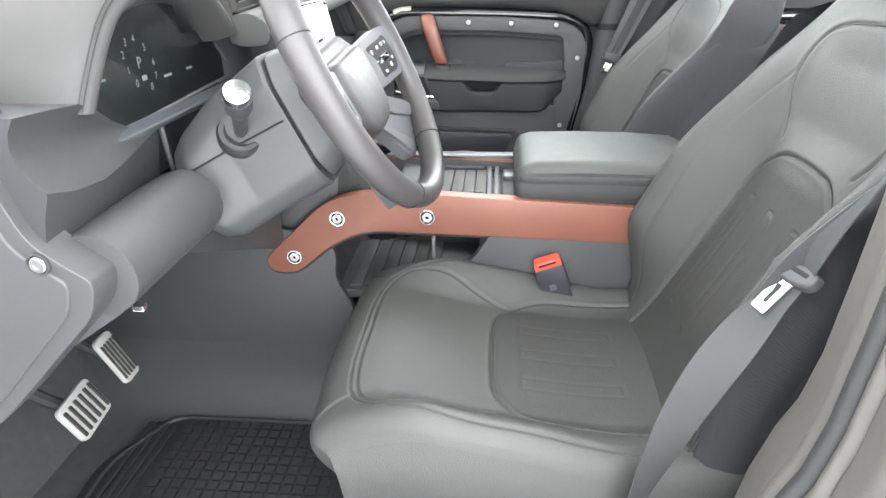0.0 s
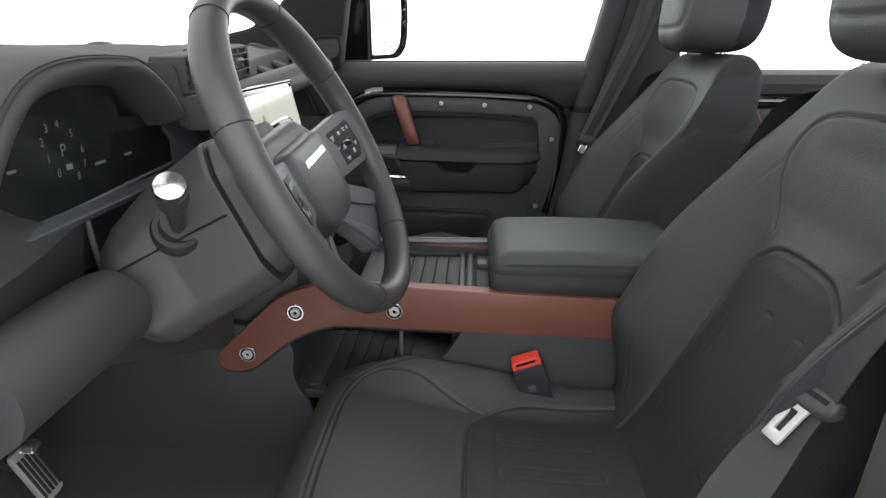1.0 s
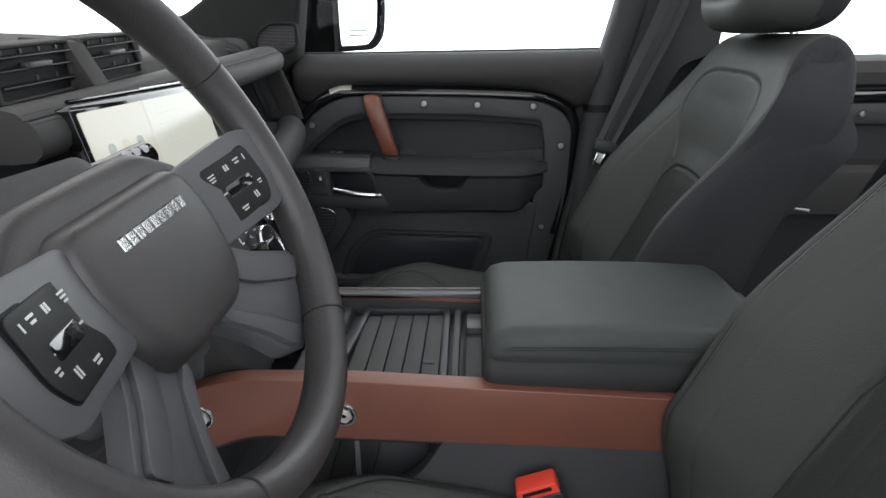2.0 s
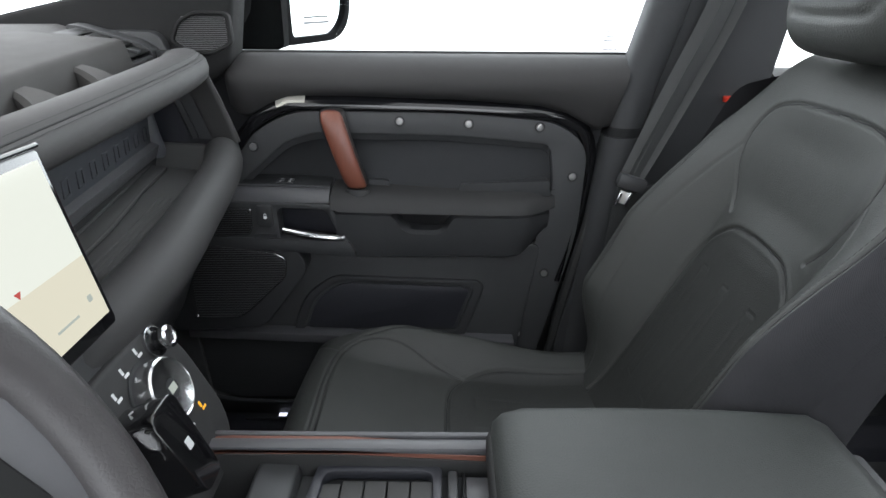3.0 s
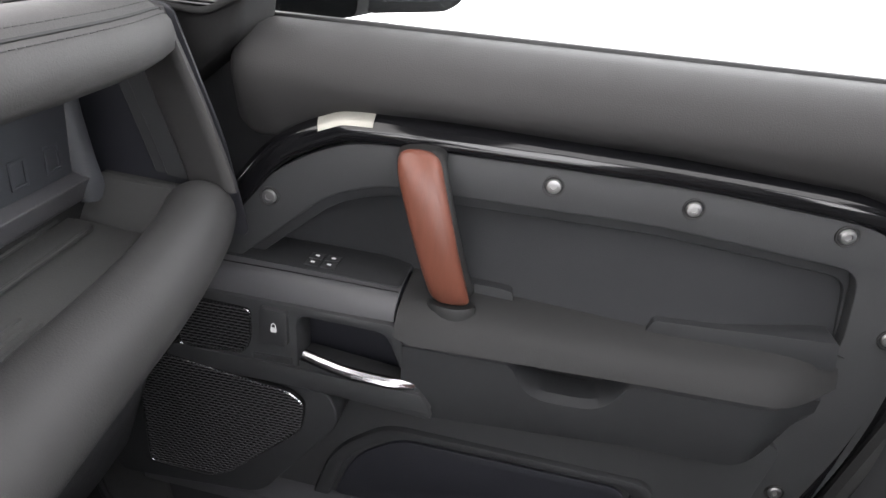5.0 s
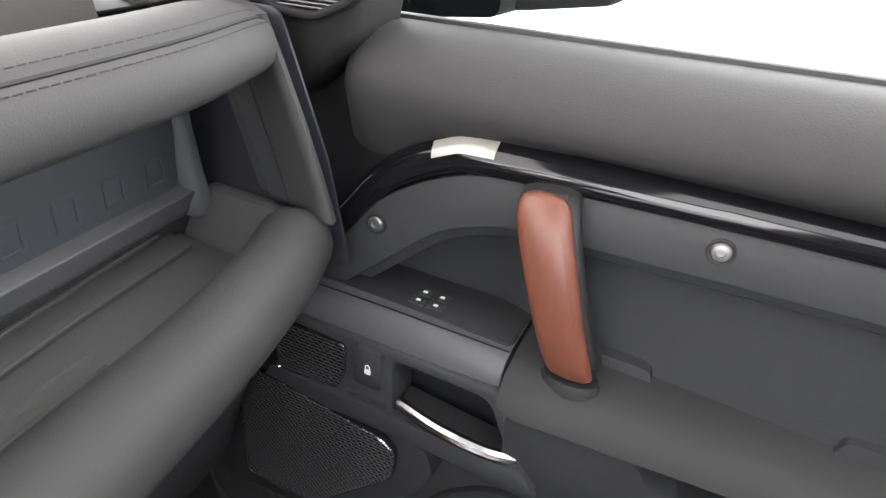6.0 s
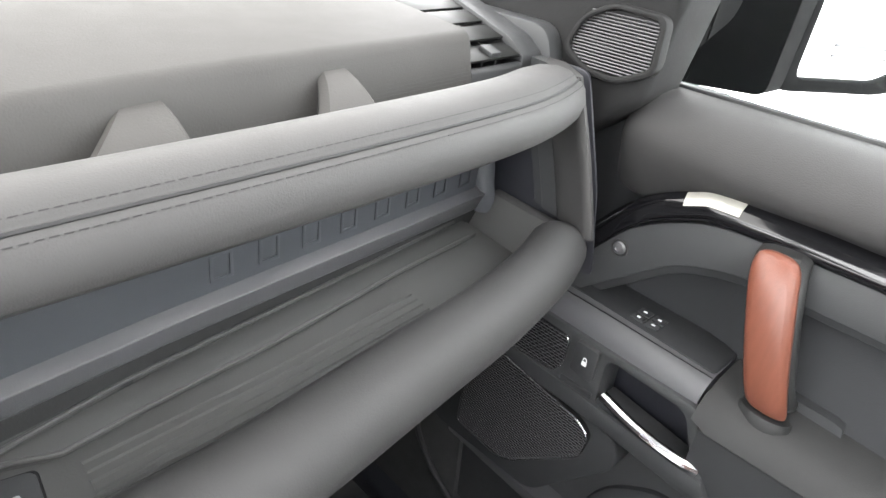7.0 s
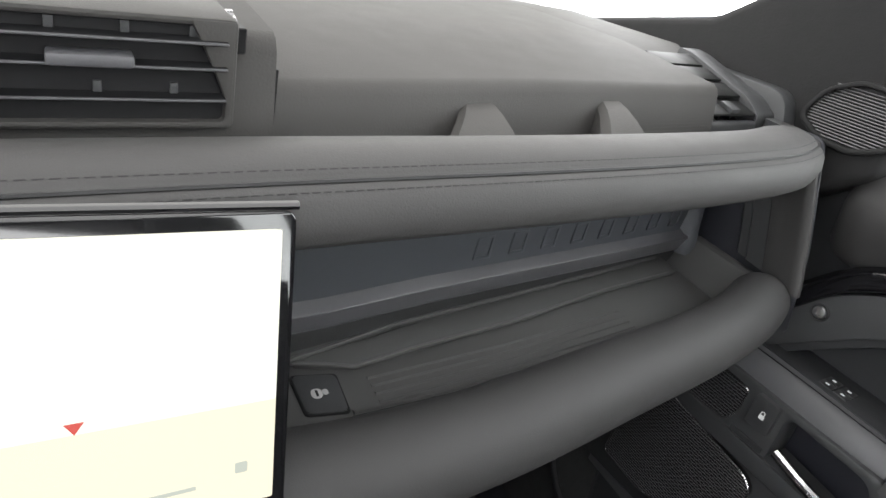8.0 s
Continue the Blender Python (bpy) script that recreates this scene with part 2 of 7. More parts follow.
def tube(pts, r, n=8, closed=False, flat=None, up=(0, 0, 1)):
    """A round bar along points; flat gives (half width, half height) for a strap. r may be a list."""
    p = [Vector(q) for q in pts]
    rings, count = [], len(p)
    for i in range(count):
        a = p[i - 1] if (i > 0 or closed) else p[i]
        c = p[(i + 1) % count] if (i < count - 1 or closed) else p[i]
        d = (c - a).normalized()
        s = d.cross(Vector(up))
        s = s.normalized() if s.length > 1e-4 else d.orthogonal().normalized()
        w = s.cross(d).normalized()
        ri = r[i] if isinstance(r, (list, tuple)) else r
        if flat:
            ring = [p[i] + s * (flat[0] * su) + w * (flat[1] * sv) for su, sv in ((-1, -1), (1, -1), (1, 1), (-1, 1))]
        else:
            ring = [p[i] + (s * math.cos(6.28318 * k / n) + w * math.sin(6.28318 * k / n)) * ri for k in range(n)]
        rings.append(ring)
    if closed:
        rings.append(rings[0])
        bm = bmesh.new()
        rows = [[bm.verts.new(q) for q in ring] for ring in rings[:-1]]
        m = len(rows)
        for i in range(m):
            a, b = rows[i], rows[(i + 1) % m]
            for k in range(len(a)):
                bm.faces.new((a[k], a[(k + 1) % len(a)], b[(k + 1) % len(a)], b[k]))
        bmesh.ops.recalc_face_normals(bm, faces=bm.faces)
        return bm
    return loft(rings)


def lathe(profile, centre, axis, n=24):
    """A turned shape: profile of (radius, height) along an axis from centre."""
    d = Vector(axis).normalized()
    s = d.orthogonal().normalized()
    w = d.cross(s)
    rings = [[Vector(centre) + d * h + (s * math.cos(6.28318 * k / n) + w * math.sin(6.28318 * k / n)) * max(r, 1e-5)
              for k in range(n)] for r, h in profile]
    return loft(rings)


def merge(*bms):
    """Several pieces of one part in one mesh."""
    out = bmesh.new()
    for b in bms:
        me = bpy.data.meshes.new("piece")
        b.to_mesh(me)
        b.free()
        out.from_mesh(me)
        bpy.data.meshes.remove(me)
    return out


def moved(bm, m):
    bmesh.ops.transform(bm, matrix=m, verts=bm.verts)
    return bm


def screw(parent, x, y, z, axis=(0, -1, 0), r=0.0075, name="screw"):
    """A round cap with a socket in its middle."""
    d = Vector(axis).normalized()
    p = Vector((x, y, z))
    washer = part(name, lathe([(r * 1.32, -0.004), (r * 1.32, 0.0006), (r * 1.22, 0.0010), (r * 1.02, 0.0004), (r * 1.0, -0.001)], p, d, 20), RUBBER, parent)
    part("head", lathe([(r * 0.94, -0.003), (r * 0.94, 0.0008), (r * 0.80, 0.0022), (r * 0.44, 0.0026), (r * 0.40, 0.0008), (0.0, 0.0008)], p, d, 20), SCREW_STEEL, washer,
         "dull steel screw head")
    return washer


def dist_to_lines(px, py, line):
    """Distance from many points to a broken line, with numpy."""
    best = np.full(px.shape, 9.0)
    for (ax, ay), (bx, by) in zip(line, line[1:]):
        dx, dy = bx - ax, by - ay
        t = np.clip(((px - ax) * dx + (py - ay) * dy) / (dx * dx + dy * dy + 1e-12), 0, 1)
        best = np.minimum(best, np.hypot(px - ax - t * dx, py - ay - t * dy))
    return best


def inside(px, py, poly):
    res = np.zeros(px.shape, bool)
    n = len(poly)
    for i in range(n):
        (ax, ay), (bx, by) = poly[i], poly[(i + 1) % n]
        if ay == by:
            continue
        hit = ((ay > py) != (by > py)) & (px < (bx - ax) * (py - ay) / (by - ay) + ax)
        res ^= hit
    return res


def grid_parts(P, classes, table, parent):
    """Splits a grid of points into parts by the class of each quad. table: class -> (name, material, label)."""
    nu, nv = P.shape[:2]
    for key, (name, mat, label) in table.items():
        ids, verts, faces = {}, [], []
        for i in range(nu - 1):
            row = classes[i]
            for j in range(nv - 1):
                if row[j] != key:
                    continue
                f = []
                for a, b in ((i, j), (i + 1, j), (i + 1, j + 1), (i, j + 1)):
                    k = a * nv + b
                    if k not in ids:
                        ids[k] = len(verts)
                        verts.append(P[a, b])
                    f.append(ids[k])
                faces.append(f)
        if not faces:
            continue
        me = bpy.data.meshes.new(name)
        me.from_pydata([tuple(v) for v in verts], [], faces)
        me.materials.append(mat)
        me.shade_smooth()
        ob = new(name, me)
        ob.parent = parent
        if label:
            tagged(ob, label)

# ---- front seats ----
def smoothstep(a, b, x):
    t = np.clip((x - a) / (b - a), 0, 1)
    return t * t * (3 - 2 * t)


def even(pts, n):
    """Points resampled at even steps along a smooth line."""
    c = np.array([tuple(p) for p in curve_points([(a, b, 0) for a, b in pts], 12)])[:, :2]
    s = np.r_[0, np.cumsum(np.hypot(*np.diff(c, axis=0).T))]
    t = np.linspace(0, s[-1], n)
    return np.stack([np.interp(t, s, c[:, 0]), np.interp(t, s, c[:, 1])], 1), t


def padded(profile, n, width, lift, radius, depth, grooves, coord, half=124, side=7):
    """A padded form: a profile line in x and z, spread in y, with rounded borders, sides and sewn grooves."""
    c, s = even(profile, n)
    d = np.gradient(c, axis=0)
    d /= np.linalg.norm(d, axis=1)[:, None]
    nrm = np.stack([-d[:, 1], d[:, 0]], 1)
    u = np.linspace(-1, 1, 2 * half + 1)
    w = width(c, s)
    y = w[:, None] * u[None, :]
    r = radius(c, s)[:, None]
    over = np.clip(np.abs(y) - (w[:, None] - r), 0, None)
    drop = r - np.sqrt(np.clip(r * r - over * over, 0, None))
    h = lift(c, s, y) - drop
    a = np.broadcast_to(coord(c, s)[:, None], y.shape)
    cut, swell = np.zeros_like(h), np.zeros_like(h)
    for line, dep, wid in grooves:
        if len(line) != 5 or line[0] != line[-1]:
            line = [(p.x, p.y) for p in curve_points([(p, q, 0) for p, q in line], 7)]
        both = [dist_to_lines(a, y, [(p, q * sign) for p, q in line]) for sign in (1, -1)]
        dd = np.minimum(*both)
        cut = np.maximum(cut, dep * np.exp(-((dd / wid) ** 2)))
        swell = np.maximum(swell, dep * 0.15 * np.exp(-(((dd - 2.8 * wid) / (1.6 * wid)) ** 2)))
    h = h - cut + swell
    top = np.stack([c[:, 0:1] + nrm[:, 0:1] * h, y, c[:, 1:2] + nrm[:, 1:2] * h], 2)
    dep = depth(c, s)
    left, right = [], []
    for k in range(1, side + 1):
        q = k / side
        for sign, store, hh in ((-1, left, h[:, :1]), (1, right, h[:, -1:])):
            down = hh - dep[:, None] * q
            yy = sign * (w[:, None] + 0.004 * math.sin(3.14 * q) - 0.010 * q * q)
            store.append(np.stack([c[:, 0:1] + nrm[:, 0:1] * down, yy, c[:, 1:2] + nrm[:, 1:2] * down], 2))
    P = np.concatenate(left[::-1] + [top] + right, 1)
    return P, c, s, a, y, side


INSERT_CUSHION = [(0.36, 0.168), (0.21, 0.166), (0.150, 0.154), (0.112, 0.130), (0.093, 0.098), (0.088, 0.05), (0.088, -0.01)]
INSERT_BACK = [(0.20, 0.124), (0.42, 0.124), (0.470, 0.118), (0.494, 0.108), (0.514, 0.088), (0.528, 0.064), (0.532, 0.03), (0.533, -0.01)]


def seam_line(P, rows_of, y, side, line, sign):
    """A sewn line over a padded form, found by the form's own coordinates."""
    pts = []
    line = [(p.x, p.y * sign) for p in curve_points([(p, q, 0) for p, q in line], 5)]
    for p, q in line:
        r = int(np.argmin(np.abs(rows_of - p)))
        row = y[r]
        j = int(np.clip(np.searchsorted(row, q), 1, len(row) - 1))
        t = float(np.clip((q - row[j - 1]) / (row[j] - row[j - 1]), 0, 1))
        v = P[r, side + j - 1] * (1 - t) + P[r, side + j] * t
        pts.append(Vector((float(v[0]), float(v[1]), float(v[2]))))
    keep = [pts[0]]
    for v in pts[1:]:
        if (v - keep[-1]).length > 0.004:
            keep.append(v)
    return keep


def build_seat(name, label, yc, shift=0.0):
    seat = thing(name, label, "car seat", "front seats", at=(shift, yc, 0))
    # cushion
    prof = [(-0.128, 0.09), (-0.152, 0.15), (-0.163, 0.20), (-0.156, 0.235), (-0.130, 0.255), (-0.085, 0.257), (-0.02, 0.243),
            (0.06, 0.222), (0.15, 0.208), (0.25, 0.200), (0.37, 0.205), (0.46, 0.215)]
    front = 0.206

    def lift(c, s, y):
        x = c[:, 0:1]
        b = 0.046 * smoothstep(0.135, 0.215, np.abs(y)) * smoothstep(-0.15, 0.01, x) * (1 - 0.55 * smoothstep(0.10, 0.33, x))
        puff = 0.006 * np.cos(np.clip(y / 0.14, -1, 1) * 1.57) * smoothstep(0.09, 0.13, x)
        crown = -0.010 * (np.abs(y) / 0.2) ** 2 * (1 - smoothstep(-0.1, 0.05, x))
        return b + puff + crown

    lines = [(INSERT_CUSHION, 0.0042, 0.0020),
             ([(-0.105, -0.01), (-0.104, 0.10), (-0.092, 0.160), (-0.06, 0.188), (0.0, 0.182), (0.06, 0.160), (0.120, 0.136)], 0.0030, 0.0020),
             ([(-0.114, -0.01), (-0.113, 0.10), (-0.100, 0.166), (-0.066, 0.196)], 0.0022, 0.0017),
             ([(-0.100, 0.166), (-0.135, 0.190), (-0.16, 0.2)], 0.003, 0.0025),
             ([(-0.06, 0.196), (0.02, 0.214), (0.15, 0.217), (0.36, 0.214)], 0.003, 0.0025)]
    for yy in (0.0, 0.072):
        lines.append(([(0.135, yy - 0.012), (0.285, yy - 0.012), (0.285, yy + 0.012), (0.135, yy + 0.012), (0.135, yy - 0.012)], 0.0004, 0.0026))
    P, c, s, a, y, k = padded(
        prof, 400, lambda c, s: 0.238 - 0.045 * (1 - smoothstep(0.0, 0.20, s)) ** 2, lift,
        lambda c, s: np.full(len(c), 0.036), lambda c, s: 0.045 + 0.075 * smoothstep(0.15, 0.24, s), lines, lambda c, s: c[:, 0] - np.clip(0.255 - c[:, 1], 0, 1) * (s < front))
    cls = np.zeros((P.shape[0] - 1, P.shape[1] - 1), int)
    cls[:, :k] = 1
    cls[:, -k:] = 4
    ac, yc2 = a[:-1, :-1], y[:-1, :-1]
    poly = INSERT_CUSHION[:-1] + [(p, -q) for p, q in INSERT_CUSHION[:-1]][::-1]
    cls[:, k:-k][inside(ac, yc2, poly)] = 2
    grid_parts(P, cls, {0: ("cushion", SEAT_HIDE, ""), 1: ("cushion_side", SEAT_HIDE, ""), 4: ("cushion_side", SEAT_HIDE, ""),
                        2: ("cushion_insert", PERFORATED, "perforated leather insert with sewn channels")}, seat)
    for line in (lines[0][0], lines[1][0], lines[2][0]):
        for sg in (1, -1):
            part("seam", tube(seam_line(P, np.where(s < 0.05, 9.0, a[:, 0]), y, k, line, sg), 0.0013, 5), STITCH, seat, "dark sewn seam")
    # backrest
    prof = [(0.318, 0.19), (0.364, 0.25), (0.424, 0.36), (0.476, 0.47), (0.508, 0.56), (0.535, 0.65), (0.560, 0.715), (0.584, 0.748),
            (0.615, 0.763), (0.643, 0.757), (0.660, 0.730), (0.650, 0.68), (0.612, 0.60), (0.562, 0.49), (0.525, 0.385), (0.500, 0.26), (0.490, 0.19)]
    cc, ss = even(prof, 420)
    top = ss[np.argmax(cc[:, 1])]

    def blift(c, s, y):
        z, f = c[:, 1:2], (s < top)[:, None]
        b = 0.092 * smoothstep(0.112, 0.215, np.abs(y)) * smoothstep(0.20, 0.34, z) * (1 - smoothstep(0.44, 0.72, z)) * f
        puff = 0.005 * np.cos(np.clip(y / 0.12, -1, 1) * 1.57) * smoothstep(0.22, 0.3, z) * (1 - smoothstep(0.5, 0.54, z)) * f
        dish = -0.009 * np.cos(np.clip(y / 0.13, -1, 1) * 1.57) * smoothstep(0.53, 0.58, z) * (1 - smoothstep(0.65, 0.71, z)) * f
        return b + puff + dish

    lines = [(INSERT_BACK, 0.0042, 0.0024),
             ([(0.545, 0.098), (0.575, 0.118), (0.615, 0.138), (0.655, 0.142), (0.686, 0.126), (0.700, 0.09), (0.704, 0.04), (0.704, -0.01)], 0.0026, 0.0024),
             ([(0.20, 0.170), (0.35, 0.180), (0.48, 0.182), (0.58, 0.168), (0.63, 0.146)], 0.0016, 0.0022),
             ([(0.20, 0.208), (0.5, 0.211), (0.64, 0.211), (0.70, 0.194), (0.75, 0.168)], 0.003, 0.0025)]
    for yy in (0.0, 0.072):
        lines.append(([(0.27, yy - 0.010), (0.46, yy - 0.010), (0.46, yy + 0.010), (0.27, yy + 0.010), (0.27, yy - 0.010)], 0.0005, 0.0026))
        for zz in (0.275, 0.462):
            lines.append(([(zz, yy - 0.007), (zz, yy + 0.007)], 0.0014, 0.0017))

    P, c, s, a, y, k = padded(
        prof, 600, lambda c, s: 0.238 - 0.068 * smoothstep(0.62, 0.775, c[:, 1]) - 0.012 * (1 - smoothstep(0.2, 0.3, c[:, 1])), blift,
        lambda c, s: np.where(s < top, 0.030, 0.034), lambda c, s: np.where(s < top, 0.106, 0.078) * (1 - 0.7 * smoothstep(0.64, 0.76, c[:, 1])),
        lines, lambda c, s: np.where(s < top, c[:, 1], 2.0))
    cls = np.zeros((P.shape[0] - 1, P.shape[1] - 1), int)
    cls[:, :k] = cls[:, -k:] = 1
    cls_edge = np.abs(y[:-1, :-1]) > 0.918 * np.abs(y).max(1)[:-1, None]
    cls[:, k:-k][cls_edge] = 1
    cls[(s[:-1] > top + 0.01)] = 1
    poly = INSERT_BACK[:-1] + [(p, -q) for p, q in INSERT_BACK[:-1]][::-1]
    cls[:, k:-k][inside(a[:-1, :-1], y[:-1, :-1], poly)] = 2
    wing = [(0.36, 0.118), (0.36, 0.180), (0.48, 0.180), (0.58, 0.165), (0.62, 0.142), (0.555, 0.112), (0.520, 0.085), (0.485, 0.108)]
    for sgn, num in ((1, 3), (-1, 5)):
        cls[:, k:-k][inside(a[:-1, :-1], y[:-1, :-1], [(p, q * sgn) for p, q in wing])] = num
    grid_parts(P, cls, {0: ("backrest", SEAT_HIDE, ""), 1: ("backrest_shell", SIDE_CLOTH, "dark cloth side and back"),
                        2: ("backrest_insert", PERFORATED, "perforated leather insert"), 3: ("backrest_wing", SEAT_HIDE, "leather wing panel"), 5: ("backrest_wing", SEAT_HIDE, "leather wing panel")}, seat)
    for line in (lines[0][0], lines[1][0], lines[3][0]):
        for sg in (1, -1):
            part("seam", tube(seam_line(P, a[:, 0], y, k, line, sg), 0.0013, 5), STITCH, seat, "dark sewn seam")
    inner = [(p, q - 0.007) for p, q in lines[3][0]]
    for sg in (1, -1):
        way = seam_line(P, a[:, 0], y, k, inner, sg)
        bits = []
        for p, q in zip(way, way[1:]):
            m = max(1, int((q - p).length / 0.006))
            for i in range(m):
                bits.append(tube([p.lerp(q, (i + 0.15) / m), p.lerp(q, (i + 0.8) / m)], 0.0006, 4))
        tagged(part("stitching", merge(*bits), STITCH, seat, "row of dark stitches"), kind="stuff")
    # headrest
    n, m = 64, 72
    th = np.linspace(-1.5707, 1.5707, n)[:, None]
    ph = np.linspace(0, 6.28318, m)[None, :]
    pw = lambda v, e: np.sign(v) * np.abs(v) ** e
    cx, cy, cz = pw(np.cos(th), 0.45) * pw(np.cos(ph), 0.7), pw(np.cos(th), 0.45) * pw(np.sin(ph), 0.55), pw(np.sin(th), 0.6) + 0 * ph
    hx = np.where(cx > 0, 0.098, 0.088)
    X, Y, Z = 0.602 + hx * cx + 0.012 * cz, 0.128 * cy * (1 - 0.06 * cz), 0.878 + 0.114 * cz
    loop = [(-0.075, 0.0), (-0.070, 0.075), (-0.045, 0.092), (0.05, 0.098), (0.075, 0.085), (0.085, 0.0)]
    for sgn in (1, -1):
        dd = dist_to_lines(Z - 0.887, Y, [(p, q * sgn) for p, q in loop])
        X = X + np.where(cx < -0.3, 0.004 * np.exp(-((dd / 0.004) ** 2)), 0)
    dd = np.abs(X - 0.615)
    Y = Y * (1 - 0.012 * np.exp(-((dd / 0.004) ** 2)))
    H = np.stack([X, Y, Z], 2)
    hc = np.zeros((n - 1, m - 1), int)
    hc[(X[:-1, :-1] > 0.615)] = 1
    grid_parts(H, hc, {0: ("headrest", SEAT_HIDE, ""), 1: ("headrest_shell", SIDE_CLOTH, "dark rear half of the headrest")}, seat)
    for sgn in (-1, 1):
        part("headrest_post", tube([(0.616, sgn * 0.055, 0.73), (0.622, sgn * 0.055, 0.82)], 0.006, 10), CHROME, seat, "chrome post")
        b = part("headrest_button", lathe([(0.019, -0.004), (0.019, 0.002), (0.016, 0.004), (0.012, 0.002), (0.0, 0.002)],
                                          (0.640, sgn * 0.134, 0.885), (0, sgn, 0), 24), HARD, seat, "round black release button")
    # base
    part("valance", prism(rounded([(-0.10, 0.115), (0.36, 0.115), (0.40, 0.16), (0.40, -0.02), (0.30, -0.06), (-0.04, -0.06), (-0.10, 0.0)][::-1], 0.03), "y", -0.222, 0.222, 0.012),
         HARD, seat, "black plastic seat base cover")
    for sgn in (-1, 1):
        part("rail", box(-0.14, 0.45, sgn * 0.16 - 0.018, sgn * 0.16 + 0.018, -0.098, -0.055, 0.004), RUBBER, seat, "dark steel slide rail")
        part("side_trim", prism(rounded([(-0.09, 0.10), (0.02, 0.115), (0.34, 0.115), (0.46, 0.24), (0.44, 0.05), (0.30, -0.01), (-0.02, 0.0)][::-1], 0.02), "y",
                                sgn * 0.234 - 0.012, sgn * 0.234 + 0.012, 0.006), HARD, seat, "grained plastic side trim")
    return seat


build_seat("bucket_seat", "black leather driver's seat with sewn inserts, empty", -0.333)
build_seat("bucket_seat", "black leather front passenger seat with sewn inserts, empty", 0.388, 0.0)

# ---- body shell and setting ----
tagged(part("ground", prism([(-30, -30), (30, -30), (30, 30), (-30, 30)], "z", -0.62, -0.60, 0), FLOORING, smooth=False),
                "smooth pale grey floor of a white photo booth", "ground", kind="structure")
tagged(part("floor", prism([(-1.0, -0.72), (2.6, -0.72), (2.6, 0.77), (-1.0, 0.77)], "z", -0.16, -0.115, 0), CARPET), "dark carpeted cabin floor", "floor", kind="structure")
tagged(part("firewall", prism([(-1.05, -0.2), (-0.76, -0.115), (-0.86, 0.12), (-0.92, 0.45), (-1.0, 0.72), (-1.08, 0.72)], "y", -0.74, 0.78, 0.01), CARPET),
       "dark carpeted front wall of the footwells", "wall", kind="structure")
ROOF_OUT = [(-0.24, -0.70), (2.5, -0.70), (2.5, 0.75), (-0.24, 0.75)]
ROOF_IN = [(0.02, -0.46), (1.35, -0.46), (1.35, 0.51), (0.02, 0.51)]
tagged(part("ceiling", ring_frame(ROOF_OUT, ROOF_IN, "z", 1.225, 1.265, 0.004), HEADLINER), "cloth roof lining round an added glass panel", "ceiling", kind="structure")
# roof glass is never in view; added so that light falls in from above
tagged(part("roof_glass", prism(rounded([(0.0, -0.48), (1.37, -0.48), (1.37, 0.53), (0.0, 0.53)], 0.03), "z", 1.268, 1.273, 0), ROOF_TINT, smooth=False), "unseen tinted fixed glass roof panel, added to light the cabin from above", "roof glass", kind="structure")
for y0, y1, nm in ((-0.72, -0.70, "kick_panel_near"), (0.722, 0.745, "kick_panel_far")):
    tagged(part(nm, prism([(-1.05, -0.16), (-0.40 if y0 > 0 else -0.55, -0.16), (-0.46 if y0 > 0 else -0.62, 0.70), (-1.05, 0.70)], "y", y0, y1, 0.006), CARPET), "dark side panel of the footwell", "wall", kind="structure")
tagged(part("tailgate", prism([(2.5, -0.16), (2.6, -0.16), (2.6, 0.72), (2.5, 0.72)], "y", -0.80, 0.82, 0.01), HARD), "dark tailgate trim", "wall", kind="structure")
tagged(part("bonnet", prism([(-2.3, 0.62), (-1.0, 0.70), (-1.0, 0.2), (-2.3, 0.2)], "y", -0.85, 0.87, 0.02), PAINT), "pale painted bonnet", "bonnet", kind="structure")

# windscreen
tagged(part("windscreen", loft([[(-0.98, -0.74, 0.73), (-0.98, 0.77, 0.73), (-0.985, 0.77, 0.728), (-0.985, -0.74, 0.728)],
                                     [(-0.24, -0.66, 1.23), (-0.24, 0.69, 1.23), (-0.245, 0.69, 1.228), (-0.245, -0.66, 1.228)]]), TINTED),
            "clear sloping windscreen with a sun-screening tint", "windscreen", kind="structure")


def a_pillar(side):
    c = 0.026
    y0, y1 = c + side * 0.685, c + side * 0.765
    pts = [(-1.00, 0.70), (-0.92, 0.74), (-0.53, 0.825), (-0.45, 0.878), (-0.16, 1.20), (-0.06, 1.20), (-0.255, 0.90), (-0.285, 0.72), (-0.36, 0.66)]
    if side < 0:
        pts = pts[:6] + [(-0.36, 0.90), (-0.45, 0.72), (-0.50, 0.66)]
    ob = thing("a_pillar_trim", "dark grained windscreen pillar trim", "pillar trim", kind="structure")
    part("cover", prism(pts, "y", min(y0, y1), max(y0, y1), 0.012, 3), PILLAR_CLOTH, ob)
    return ob


a_pillar(1)
# round-cornered tweeter grille in the mirror corner
tweet_loop = rounded([(-0.372, 0.758), (-0.358, 0.786), (-0.330, 0.800), (-0.281, 0.798), (-0.279, 0.756), (-0.312, 0.741), (-0.345, 0.743)], 0.010)
tweeter = tagged(part("tweeter_speaker", prism(tweet_loop, "y", 0.708, 0.715, 0.002), PIT), "small tweeter with pale metal mesh in the mirror corner", "speaker")
rim_out = [(-0.325 + (x + 0.325) * 1.15, 0.772 + (z - 0.772) * 1.2) for x, z in tweet_loop]
part("grille_frame", ring_frame(rim_out, tweet_loop, "y", 0.702, 0.716, 0.003), PILLAR_CLOTH, tweeter)
